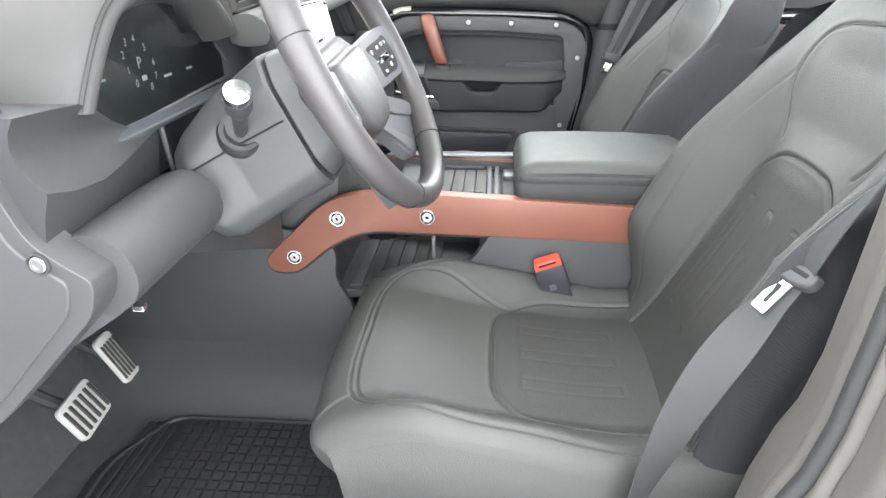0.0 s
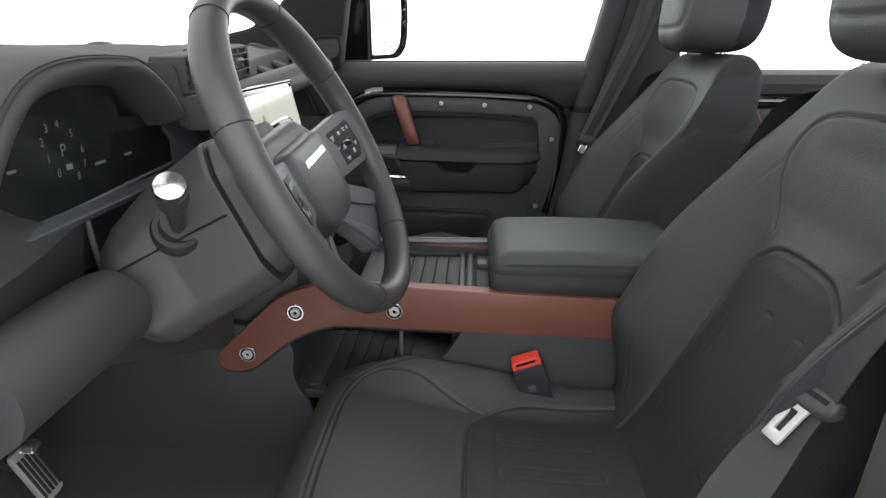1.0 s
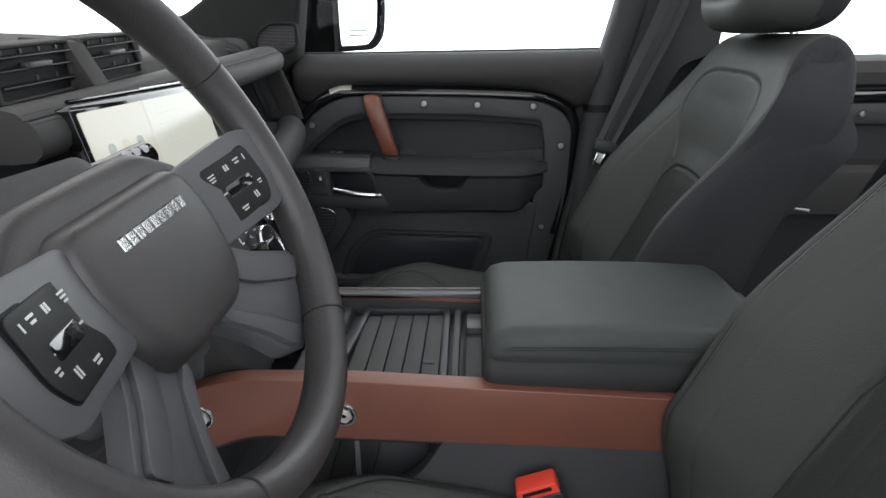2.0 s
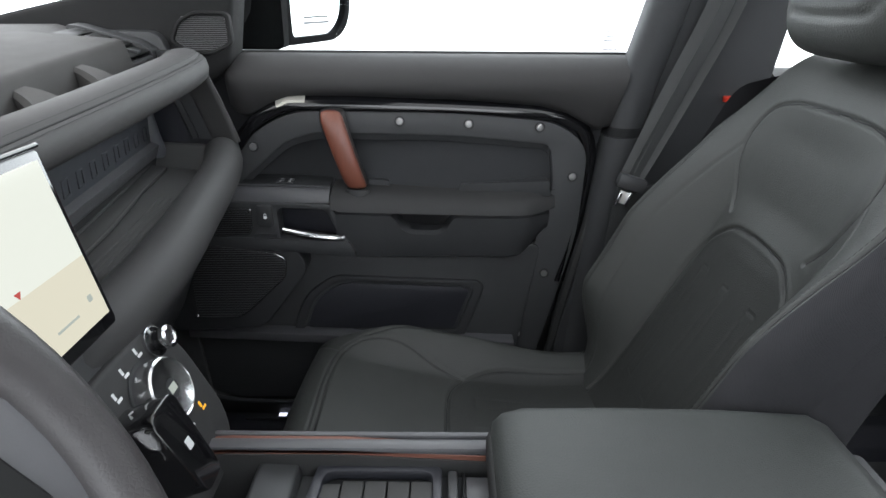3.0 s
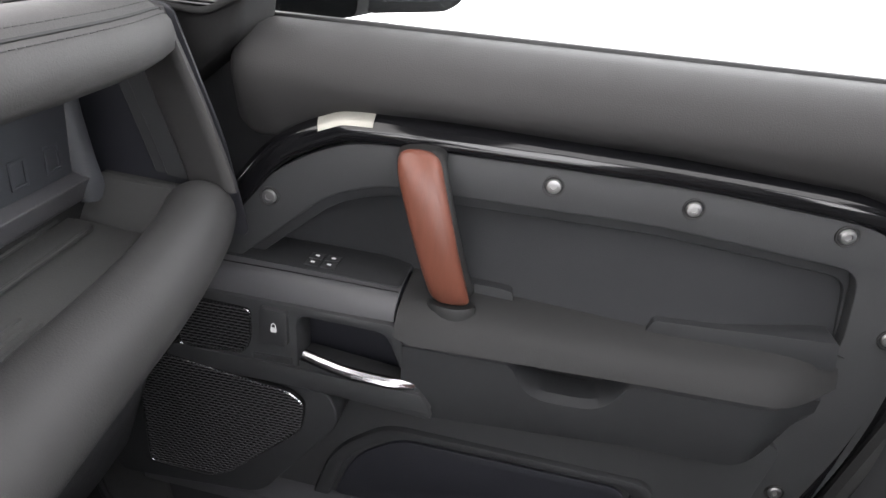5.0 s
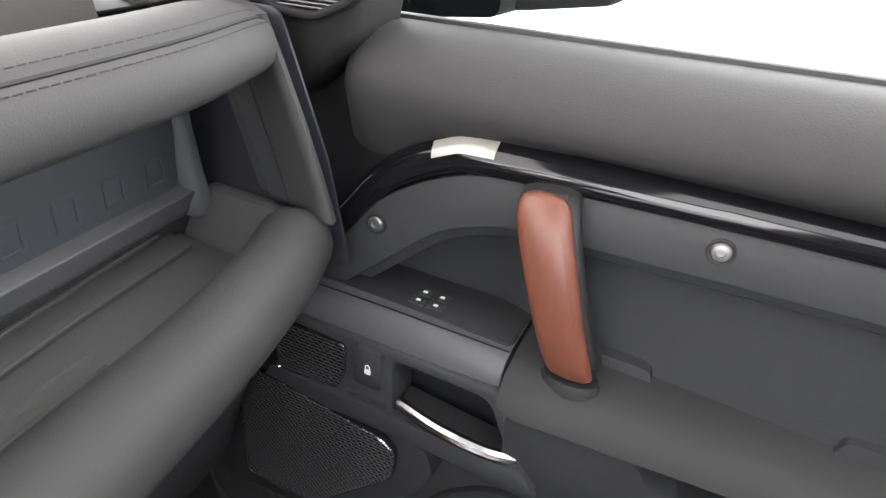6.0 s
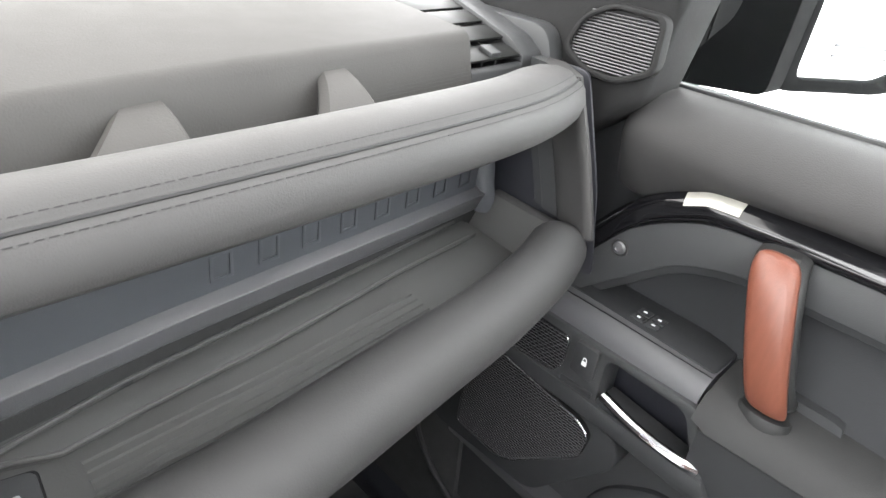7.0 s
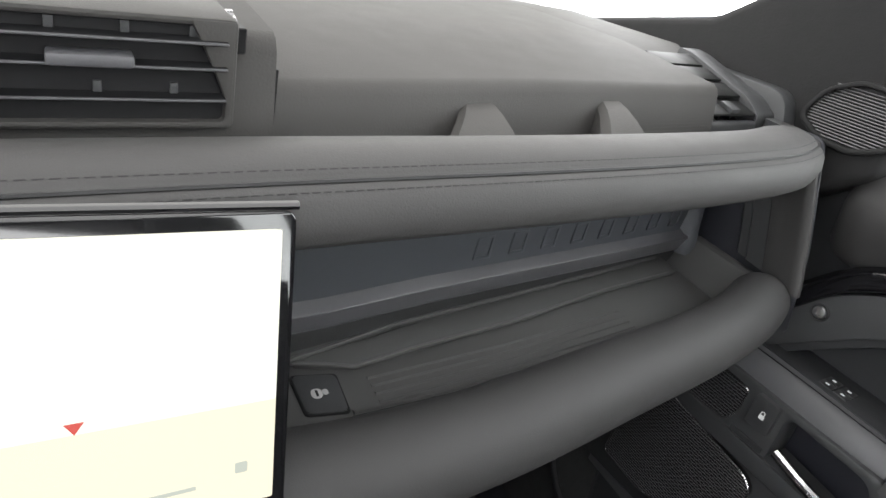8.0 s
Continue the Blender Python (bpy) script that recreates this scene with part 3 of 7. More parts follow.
for k in range(18):
    z = 0.7440 + k * 0.00300
    lo, hi = -0.369 + 0.9 * max(0, 0.758 - z) + 0.55 * max(0, z - 0.768), -0.282 - 1.6 * max(0, 0.756 - z)
    part("mesh_bar", tube([(lo + (hi - lo) * q / 12, 0.7062 - 0.0010 * (q % 2), z) for q in range(13)], 0.00085, 5), MESHGRILLE, tweeter)

# far-side door frame, centre pillar and rear quarter
b_r = thing("b_pillar_trim", "dark grained centre pillar trim beside the passenger seat", "pillar trim", kind="structure")
part("upper_cover", prism(rounded([(0.425, 0.70), (0.50, 1.22), (0.72, 1.22), (0.64, 0.62), (0.61, 0.30), (0.38, 0.30), (0.385, 0.52)], 0.02), "y", 0.735, 0.80, 0.012, 3), DOOR_DARK, b_r)
part("lower_cover", prism(rounded([(0.385, 0.50), (0.62, 0.52), (0.60, -0.10), (0.29, -0.10), (0.315, 0.2)], 0.02), "y", 0.720, 0.80, 0.012, 3), DOOR_DARK, b_r)
PILLAR_LINE = curve_points([(0.500, 0.748, 1.00), (0.452, 0.748, 0.80), (0.420, 0.747, 0.68), (0.404, 0.746, 0.597), (0.386, 0.745, 0.437), (0.371, 0.744, 0.301), (0.353, 0.744, 0.10), (0.340, 0.744, -0.06)], 6)
def pillar_part(lo, hi, out=0.0):
    rings = []
    for p in PILLAR_LINE:
        if lo <= p.z <= hi:
            rings.append([(p.x + (0.034 + out) * math.cos(q), p.y - (0.036 + out) * math.sin(q) ** 0.8, p.z) for q in np.linspace(0.02, 3.12, 14)] + [(p.x - 0.034, p.y + 0.02, p.z), (p.x + 0.034, p.y + 0.02, p.z)])
    return loft(rings)
part("front_edge", pillar_part(0.605, 1.0), DOOR_DARK, b_r, "rounded satin upper edge of the pillar", angle=60)
part("front_edge", pillar_part(-0.06, 0.598, 0.001), DOOR_DARK, b_r, "rounded satin lower edge of the pillar", angle=60)
part("pillar_joint", pillar_part(0.590, 0.622, -0.0025), PIT, b_r)
part("seal", tube(curve_points([(0.455, 0.742, 0.90), (0.425, 0.742, 0.73), (0.375, 0.738, 0.50), (0.335, 0.735, 0.32), (0.295, 0.735, 0.10), (0.26, 0.74, -0.02)], 5), 0.011, 8), RUBBER, b_r, "black rubber door seal")
tagged(part("side_frame", prism([(0.43, 0.70), (0.52, 1.24), (0.58, 1.24), (0.47, 0.70)], "y", 0.83, 0.88, 0.006), PAINT), "pale painted door frame outside the glass", "door frame", kind="structure")
tagged(part("sill_far", prism(rounded([(0.69, -0.16), (0.70, -0.080), (0.733, -0.047), (0.80, -0.045), (0.82, -0.16)], 0.008), "x", -0.85, 2.4, 0.004), BINPLASTIC),
       "satin black door sill on the passenger side", "sill", kind="structure")
plate = tagged(part("tread_plate", prism(rounded([(-0.36, 0.737), (-0.02, 0.737), (-0.02, 0.782), (-0.36, 0.782)], 0.006), "z", -0.046, -0.041, 0.001), HARD),
               "dark sill tread plate with a glowing name in bars", "tread plate")
for k in range(8):
    x = -0.285 + k * 0.0225
    part("glow_bar", box(x, x + 0.017, 0.744, 0.764, -0.0412, -0.0395, 0.0005, 1), SILL_GLOW, plate, "glowing white bar")
tagged(part("carpet_edge", tube(curve_points([(-0.55, 0.60, -0.03), (-0.50, 0.690, -0.070), (-0.40, 0.700, -0.078), (-0.1, 0.700, -0.080), (0.3, 0.700, -0.080)], 6), 0.006, 6), RUBBER),
       "black sill edge strip", "trim", kind="structure")

# camera-side door opening
tagged(part("release_tab", box(0.572, 0.588, 0.712, 0.738, 0.660, 0.670, 0.002), RED), "small red plastic tab on the pillar", "tab")
b_l = thing("b_pillar_seal", "grey ribbed pillar trim with rubber seals at the driver's door opening", "pillar trim", kind="structure")
JAMB_LEVELS = ((-0.12, -0.070), (0.10, -0.066), (0.22, -0.056), (0.29, -0.046), (0.345, -0.032), (0.385, -0.016), (0.44, -0.006), (0.52, 0.0), (0.62, 0.006), (0.70, 0.026), (0.90, 0.080), (1.22, 0.160))
def jamb(plan):
    """An upright piece of the pillar: a plan outline carried up the pillar's leaning line."""
    return loft([[(x + dx, y, z) for x, y in plan] for z, dx in JAMB_LEVELS])
part("pillar_cover", jamb(rounded([(0.62, -0.612), (0.440, -0.614), (0.409, -0.632), (0.392, -0.694), (0.62, -0.694)], 0.012)), JAMB, b_l, "grained inner cover", angle=50)
part("cover_joint", jamb([(0.398, -0.690), (0.398, -0.704), (0.60, -0.704), (0.60, -0.690)]), PIT, b_l)
part("outer_rib", jamb(rounded([(0.392, -0.701), (0.379, -0.704), (0.374, -0.716), (0.380, -0.727), (0.55, -0.727), (0.55, -0.701)], 0.005)), JAMB, b_l, "rounded outer rib", angle=50)
part("seal_strip", jamb(rounded([(0.384, -0.724), (0.370, -0.730), (0.368, -0.740), (0.380, -0.748), (0.50, -0.748), (0.50, -0.724)], 0.005)), RUBBER, b_l, "black rubber door seal", angle=50)
part("seal_lip", jamb(rounded([(0.388, -0.745), (0.374, -0.748), (0.371, -0.757), (0.382, -0.764), (0.50, -0.764), (0.50, -0.745)], 0.004)), JAMB, b_l, "", angle=50)
part("outer_panel", jamb(rounded([(0.378, -0.762), (0.368, -0.800), (0.376, -0.824), (0.62, -0.824), (0.62, -0.762)], 0.006)), JAMB, b_l, "painted outer panel", angle=50)
tagged(part("sill_near", prism(rounded([(-0.82, -0.16), (-0.80, -0.05), (-0.73, -0.045), (-0.66, -0.07), (-0.65, -0.16)], 0.008), "x", -0.85, 2.4, 0.004), HARD),
       "dark door sill on the driver's side", "sill", kind="structure")
a_pillar(-1)

# booth wall seen through the rear windows
tagged(part("rear_wall_near", prism([(0.80, -0.12), (2.5, -0.12), (2.5, 0.70), (0.80, 0.70)], "y", -0.80, -0.74, 0.02), HARD), "closed dark rear door on the driver's side", "door", kind="structure")

# ---- front passenger door ----
door = thing("passenger_door", "closed front passenger door with dark trim, brown pull handle and gloss black strip", "car door")
Y0 = 0.745
skin = [(-0.54, 0.17), (-0.50, 0.06), (-0.40, 0.012), (0.24, 0.012), (0.30, 0.30), (0.365, 0.55), (0.418, 0.728), (-0.31, 0.733), (-0.56, 0.66)]
part("door_card", prism(rounded(skin, 0.02), "y", Y0 + 0.022, Y0 + 0.06, 0.004), DOOR_DARK, door)
part("shut_face", prism([(0.20, 0.0), (0.36, 0.0), (0.455, 0.715), (0.40, 0.715), (0.30, 0.30)], "y", 0.792, 0.8345, 0.003), RUBBER, door, "black rear edge of the door")
part("bottom_edge", box(-0.52, 0.34, 0.752, 0.8345, -0.040, 0.010, 0.004), RUBBER, door, "black seal under the door")
part("outer_skin", prism([(-0.60, -0.12), (0.36, -0.12), (0.46, 0.725), (-0.60, 0.725)], "y", 0.835, 0.87, 0.006), PAINT, door, "pale painted outer skin")
# belt pad
def pad_ring(x, zlow, scale=1.0):
    pts = [(0.800, 0.733), (0.768, 0.733), (0.748, 0.729), (0.728, 0.716), (0.716, 0.702), (0.713, 0.688), (0.717, 0.675), (0.727, zlow + 0.010), (0.740, zlow + 0.002), (0.770, zlow)]
    return [(x, 0.80 + (y - 0.80) * scale, 0.69 + (z - 0.69) * min(1, scale + 0.05)) for y, z in pts]
rings = []
for k in range(9):
    q = k / 8
    rings.append(pad_ring(-0.307 + 0.039 * (1 - math.cos(q * 1.5707)), 0.632 - 0.006 * q, 0.60 + 0.40 * math.sin(q * 1.5707) ** 0.8))
for x, zl in ((-0.258, 0.629), (-0.245, 0.637), (-0.215, 0.650), (-0.18, 0.656), (-0.1, 0.660), (0.1, 0.657), (0.25, 0.647), (0.30, 0.634), (0.335, 0.615), (0.352, 0.606), (0.375, 0.608)):
    rings.append([(px + 0.030 * float(smoothstep(0.28, 0.375, x)) * max(0.0, (pz - 0.61) / 0.12), py, pz) for px, py, pz in pad_ring(x, zl)])
part("belt_pad", loft(rings), PAD_SOFT, door, "soft grained pad along the window sill", angle=75)
# the trim bends into the cabin towards the hinges
def bend(x):
    return 0.024 * min(1.0, max(0.0, (0.10 - x) / 0.40))
def forward(bm):
    for k in range(9):
        bmesh.ops.bisect_plane(bm, geom=bm.verts[:] + bm.edges[:] + bm.faces[:], plane_co=(-0.30 + 0.05 * k, 0, 0), plane_no=(1, 0, 0))
    for v in bm.verts:
        v.co.y -= bend(v.co.x) * (1.0 if v.co.y < 0.77 else 0.0)
    return bm
# gloss strip
def strip_line():
    base = [(-0.340, 0.528), (-0.299, 0.573), (-0.256, 0.622), (-0.204, 0.6495), (-0.165, 0.6545), (0.0, 0.6515), (0.15, 0.6460), (0.25, 0.639), (0.303, 0.627), (0.337, 0.602), (0.352, 0.560), (0.350, 0.50), (0.338, 0.40), (0.315, 0.30)]
    return [(p[0], p[2]) for p in curve_points([(x, 0, z) for x, z in base], 5)]
line = strip_line()
def offset_line(line, d):
    out = []
    for i, (x, z) in enumerate(line):
        a, b = line[max(0, i - 1)], line[min(len(line) - 1, i + 1)]
        t = Vector((b[0] - a[0], b[1] - a[1])).normalized()
        out.append((x - t.y * d, z + t.x * d))
    return out
bm = loft([[(u[0], y, u[1]) for u, y in zip(cut, (0.775, 0.7455, 0.7385, 0.7345, 0.7325, 0.7320, 0.7335, 0.775))]
           for cut in zip(*[offset_line(line, d) for d in (0.0125, 0.0115, 0.0065, 0.0020, -0.0030, -0.0105, -0.0130, -0.0135)])])
for v in bm.verts:
    v.co.y += 0.006 * float(smoothstep(0.26, 0.33, v.co.x))
forward(bm)
part("gloss_strip", bm, PIANO, door, "piano-black trim strip", angle=60)
seg = [k for k, (x, z) in enumerate(line) if -0.224 < x < -0.156]
cuts = [offset_line(line, d) for d in (0.0118, 0.0075, 0.0040, 0.0010, 0.0010)]
part("silver_insert", forward(loft([[(c[k][0], y, c[k][1]) for c, y in zip(cuts, (0.7450, 0.7385, 0.7350, 0.7330, 0.750))] for k in seg])), SILVER, door, "pale silver end of the strip", angle=60)
# trim frame with screws, round a recessed panel
outer = rounded([(-0.345, 0.520), (-0.250, 0.611), (-0.185, 0.641), (0.10, 0.636), (0.285, 0.621), (0.345, 0.575), (0.338, 0.40), (0.255, 0.05), (0.17, 0.05), (0.20, 0.15), (0.262, 0.40), (0.285, 0.505),
                 (0.275, 0.580), (0.10, 0.595), (-0.155, 0.602), (-0.205, 0.586), (-0.31, 0.497)], [0.01, 0.05, 0.05, 0.02, 0.05, 0.05, 0.05, 0.01, 0.01, 0.03, 0.05, 0.02, 0.02, 0.02, 0.03, 0.02, 0.01])
part("recess_wall", forward(prism([(x, z - 0.014) for x, z in outer], "y", 0.7535, 0.779, 0.008, 3)), DOOR_DARK, door)
part("trim_frame", forward(prism(outer, "y", 0.738, 0.753, 0.004, 3)), HARD, door, "satin dark grey frame")
def lean_y(x):
    """Where the panel meets the armrest: it leans into the cabin behind the handle."""
    return 0.766 - 0.036 * float(smoothstep(-0.17, -0.06, x)) * (1 - 0.7 * float(smoothstep(0.16, 0.29, x)))
rings = []
for x in np.linspace(-0.33, 0.30, 32):
    zt = 0.606 if x > -0.17 else 0.606 + (x + 0.17) * 0.66
    rings.append([(x, 0.790, 0.455), (x, lean_y(x) - 0.004, 0.455), (x, lean_y(x), 0.500), (x, 0.7655, min(zt - 0.002, 0.585)), (x, 0.766, zt), (x, 0.790, zt)])
part("recess_panel", loft(rings), RECESS, door, "dark recessed panel")
for x, z in ((-0.263, 0.577), (0.0, 0.621), (0.124, 0.616), (0.253, 0.611), (0.320, 0.519), (0.281, 0.320), (0.234, 0.181)):
    screw(door, x, 0.737 - bend(x), z)
screw(door, -0.430, 0.7285, 0.140, r=0.0045)
# pull handle
handle_line = [(-0.120, 0.745, 0.640), (-0.118, 0.708, 0.639), (-0.111, 0.696, 0.620), (-0.098, 0.694, 0.580), (-0.085, 0.696, 0.540), (-0.077, 0.702, 0.516), (-0.074, 0.728, 0.508)]
def bar(widths, thick, grow=0.0):
    rings = []
    p = [Vector(q) for q in handle_line]
    for i, q in enumerate(p):
        d = (p[min(i + 1, len(p) - 1)] - p[max(i - 1, 0)]).normalized()
        s = Vector((1, 0, 0)) - d * d.x
        s.normalize()
        w = d.cross(s).normalized()
        hw, ht = widths[i] / 2 + grow, thick[i] / 2
        rings.append([q + s * hw * u + w * ht * v for u, v in ((-1, -0.35), (-0.8, -1), (0.8, -1), (1, -0.35), (1, 0.35), (0.8, 1), (-0.8, 1), (-1, 0.35))])
    bm = loft(rings)
    return bm
hw = [0.036, 0.040, 0.040, 0.036, 0.034, 0.034, 0.030]
pull = part("pull_handle", bar(hw, [0.02] * 7, 0.003), RUBBER, door, "black backed grab bar")
mod = pull.modifiers.new("round", "SUBSURF")
mod.levels = mod.render_levels = 1
facing = []
pts = [Vector((-0.1190, 0.7015, 0.6475)), Vector((-0.115, 0.690, 0.629)), Vector((-0.106, 0.6845, 0.604)), Vector((-0.0965, 0.6825, 0.573)), Vector((-0.085, 0.6835, 0.537)), Vector((-0.0775, 0.688, 0.514)), Vector((-0.075, 0.694, 0.506))]
for i, q in enumerate(pts):
    hwid = (0.0185, 0.0215, 0.0212, 0.0205, 0.0200, 0.0195, 0.0165)[i]
    facing.append([q + Vector((hwid * u, dy, 0)) for u, dy in ((-1, 0.008), (-0.97, 0.000), (-0.72, -0.0045), (0.0, -0.0055), (0.72, -0.0045), (0.97, 0.000), (1, 0.008), (0, 0.010))])
fc = part("facing", loft(facing), WOOD, pull, "reddish brown facing")
mod = fc.modifiers.new("round", "SUBSURF")
mod.levels = mod.render_levels = 2
part("handle_foot", loft([[(-0.0760 + r * math.cos(q), 0.6965 + 0.60 * r * math.sin(q), z) for q in np.linspace(0, 6.28318, 20, endpoint=False)] for z, r in ((0.494, 0.0240), (0.5035, 0.0232), (0.5060, 0.0215))]), RUBBER, pull, "black rubber foot")
# armrest with hidden pocket
rings = []
for k in range(26):
    x = -0.124 + 0.414 * k / 25
    top = 0.506 - 0.050 * (min(x, 0.12) + 0.124)
    seam = 0.475 - 0.060 * (min(x, 0.12) + 0.124)
    t_end = float(smoothstep(0.20, 0.292, x)) ** 2
    inn = 0.664 + 0.085 * (min(x, 0.12) + 0.124) + 0.040 * t_end
    e = 0.004 if k in (0, 25) else 0.0
    rings.append([(x, 0.775, top), (x, 0.735, top + 0.004 - e), (x, inn + 0.045, top + 0.002 - e), (x, inn + 0.018, top - 0.005 - e), (x, inn + 0.005 + e, top - 0.018), (x, inn + e, top - 0.034 + e), (x, inn + 0.006, seam), (x, 0.775, seam)])
part("armrest", loft(rings), DOOR_SOFT, door, "padded armrest")
# pocket face, with a finger opening scooped out of its upper edge
def scoop(x):
    d = (x - 0.043) / 0.055
    return 0.034 * (1 - d ** 4) if abs(d) < 1 else 0.0
rings = []
for k in range(61):
    x = -0.115 + 0.395 * k / 60
    t_end = float(smoothstep(0.19, 0.285, x)) ** 2
    inn = 0.671 + 0.085 * (min(x, 0.12) + 0.124) + 0.034 * t_end
    top = 0.4712 - 0.060 * (min(x, 0.12) + 0.124) - scoop(x)
    low = 0.370 - 0.006 * k / 60 + 0.05 * t_end
    front = 0.035 * max(0.0, 1 - k / 5.0)
    rings.append([(x, 0.765, top), (x, inn + 0.008, top), (x, inn, top - 0.006), (x, inn + 0.002, (top + low) / 2 + front * 0.2), (x, inn + 0.012, low + 0.006 + front), (x, inn + 0.022, low + front), (x, 0.765, low + front)])
part("pocket_cover", loft(rings), DOOR_DARK, door, "grained cover with a scooped finger opening")
# black sheet: the shade inside the finger opening, put into its colour
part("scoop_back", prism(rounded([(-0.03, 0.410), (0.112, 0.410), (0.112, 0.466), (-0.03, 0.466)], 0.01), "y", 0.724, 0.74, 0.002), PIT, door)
part("armrest_step", prism(rounded([(-0.085, 0.496), (-0.018, 0.496), (-0.022, 0.512), (-0.030, 0.514), (-0.085, 0.516)], 0.002), "y", 0.7235, 0.75, 0.0015), DOOR_DARK, door)
part("armrest_step", prism(rounded([(0.103, 0.485), (0.28, 0.485), (0.275, 0.514), (0.113, 0.507)], 0.003), "y", 0.7235, 0.765, 0.0015), DOOR_DARK, door)
# switch shelf
bm = loft([[(x, 0.775, 0.508 + e), (x, 0.708, 0.5060 + e), (x, 0.694, 0.5025 + e), (x, 0.684, 0.494), (x, 0.682, 0.483), (x, 0.690, 0.478), (x, 0.775, 0.478)] for x, e in ((-0.345, 0.004), (-0.24, 0.003), (-0.127, 0.0))])
part("switch_shelf", bm, GREYPLASTIC, door, "grey shelf edge with window switches")
part("shelf_groove", tube([(-0.345, 0.7010, 0.5088), (-0.24, 0.7010, 0.5078), (-0.128, 0.7010, 0.5048)], 0.0007, 5), PIT, door)
def shelf_z(x, y):
    return 0.5065 + float(np.interp(x, (-0.345, -0.24, -0.127), (0.004, 0.003, 0.0))) + 0.02 * (y - 0.708)
def on_shelf(bm, lift):
    for v in bm.verts:
        v.co.z += shelf_z(v.co.x, v.co.y) + lift
    return bm
part("switch_panel", on_shelf(prism(rounded([(-0.338, 0.712), (-0.128, 0.706), (-0.128, 0.768), (-0.275, 0.768)], 0.006), "z", -0.003, 0.0012, 0.0005), 0.0), DOOR_DARK, door, "dark flush panel with window switches")
for dx in (0, 0.017):
    for dy in (0, 0.014):
        key = part("window_switch", on_shelf(box(-0.229 + dx, -0.2145 + dx, 0.7150 + dy, 0.7275 + dy, 0.0008, 0.0024, 0.0006), 0.0), HARD, door)
        part("switch_mark", on_shelf(box(-0.2240 + dx, -0.2198 + dx, 0.7196 + dy, 0.7228 + dy, 0.0020, 0.0028, 0.0002, 1), 0.0), ICON_DIM, key)
# handle bowl and lock
part("mid_panel", ring_frame(rounded([(-0.345, 0.486), (-0.124, 0.482), (-0.080, 0.378), (-0.345, 0.398)], 0.008), rounded([(-0.222, 0.474), (-0.133, 0.471), (-0.100, 0.396), (-0.220, 0.406)], 0.012), "y", 0.677, 0.715, 0.003), HARD, door)
part("bowl", prism(rounded([(-0.230, 0.478), (-0.120, 0.476), (-0.090, 0.386), (-0.230, 0.400)], 0.006), "y", 0.722, 0.735, 0.003), BINPLASTIC, door, "dark handle bowl")
part("panel_lip", prism(rounded([(-0.352, 0.420), (-0.094, 0.411), (-0.082, 0.391), (-0.366, 0.396)], 0.004), "y", 0.6725, 0.70, 0.003), HARD, door, "narrow lip under the handle panel")
lever = part("release_lever", tube(curve_points([(-0.214, 0.677, 0.431), (-0.17, 0.672, 0.424), (-0.125, 0.674, 0.419), (-0.103, 0.681, 0.417)], 5), 0.0062, 10), CHROME, door, "satin chrome door release")
part("lever_base", prism(rounded([(-0.220, 0.424), (-0.106, 0.410), (-0.100, 0.394), (-0.218, 0.408)], 0.004), "y", 0.6765, 0.71, 0.003), HARD, lever)
lockb = part("lock_button", prism(rounded([(-0.257, 0.480), (-0.229, 0.479), (-0.229, 0.440), (-0.257, 0.442)], 0.004), "y", 0.6705, 0.685, 0.002), HARD, door, "black lock button with a padlock mark")
part("padlock_mark", box(-0.2452, -0.2388, 0.6690, 0.6710, 0.4555, 0.4615, 0.001, 1), ICON_DIM, lockb)
part("padlock_mark", tube([(-0.2442, 0.6700, 0.4615), (-0.2438, 0.6700, 0.4645), (-0.2420, 0.6700, 0.4658), (-0.2402, 0.6700, 0.4645), (-0.2398, 0.6700, 0.4615)], 0.0006, 5), ICON_DIM, lockb)
part("name_bar", box(-0.268, -0.226, 0.6750, 0.680, 0.416, 0.424, 0.001, 1), DOOR_DARK, door)


def mesh_panel(name, poly, y, pitch, label):
    """A speaker cover: a dark back, a rim and crossing wires."""
    back = part(name, prism(poly, "y", y, y + 0.006, 0.001), PIT, door, label)
    zs = [p[1] for p in poly]
    wires = []
    z, row = min(zs) + pitch, 0
    while z < max(zs) - pitch * 0.5:
        cuts = []
        for (ax, az), (bx, bz) in zip(poly, poly[1:] + poly[:1]):
            if (az > z) != (bz > z):
                cuts.append(ax + (z - az) / (bz - az) * (bx - ax))
        if len(cuts) >= 2:
            lo, hi = min(cuts) + 0.001, max(cuts) - 0.001
            n = max(3, int((hi - lo) / pitch))
            wires.append(tube([(lo + (hi - lo) * q / n, y - 0.0008 - 0.0011 * ((q + row) % 2), z) for q in range(n + 1)], pitch * 0.22, 4))
        z += pitch
        row += 1
    rim = []
    for (ax, az), (bx, bz) in zip(poly, poly[1:] + poly[:1]):
        n = max(1, int(math.hypot(bx - ax, bz - az) / pitch))
        for q in range(n):
            u, w = (q + 0.15) / n, (q + 0.75) / n
            rim.append(tube([(ax + (bx - ax) * u, y - 0.0022, az + (bz - az) * u), (ax + (bx - ax) * w, y - 0.0022, az + (bz - az) * w)], 0.0011, 4))
    tagged(part("rim_wire", merge(*rim), CHROME, back, "bright cut ends of the mesh"), kind="stuff")
    tagged(part("wire_mesh", merge(*wires), MESHGRILLE, back), kind="stuff")
    return back


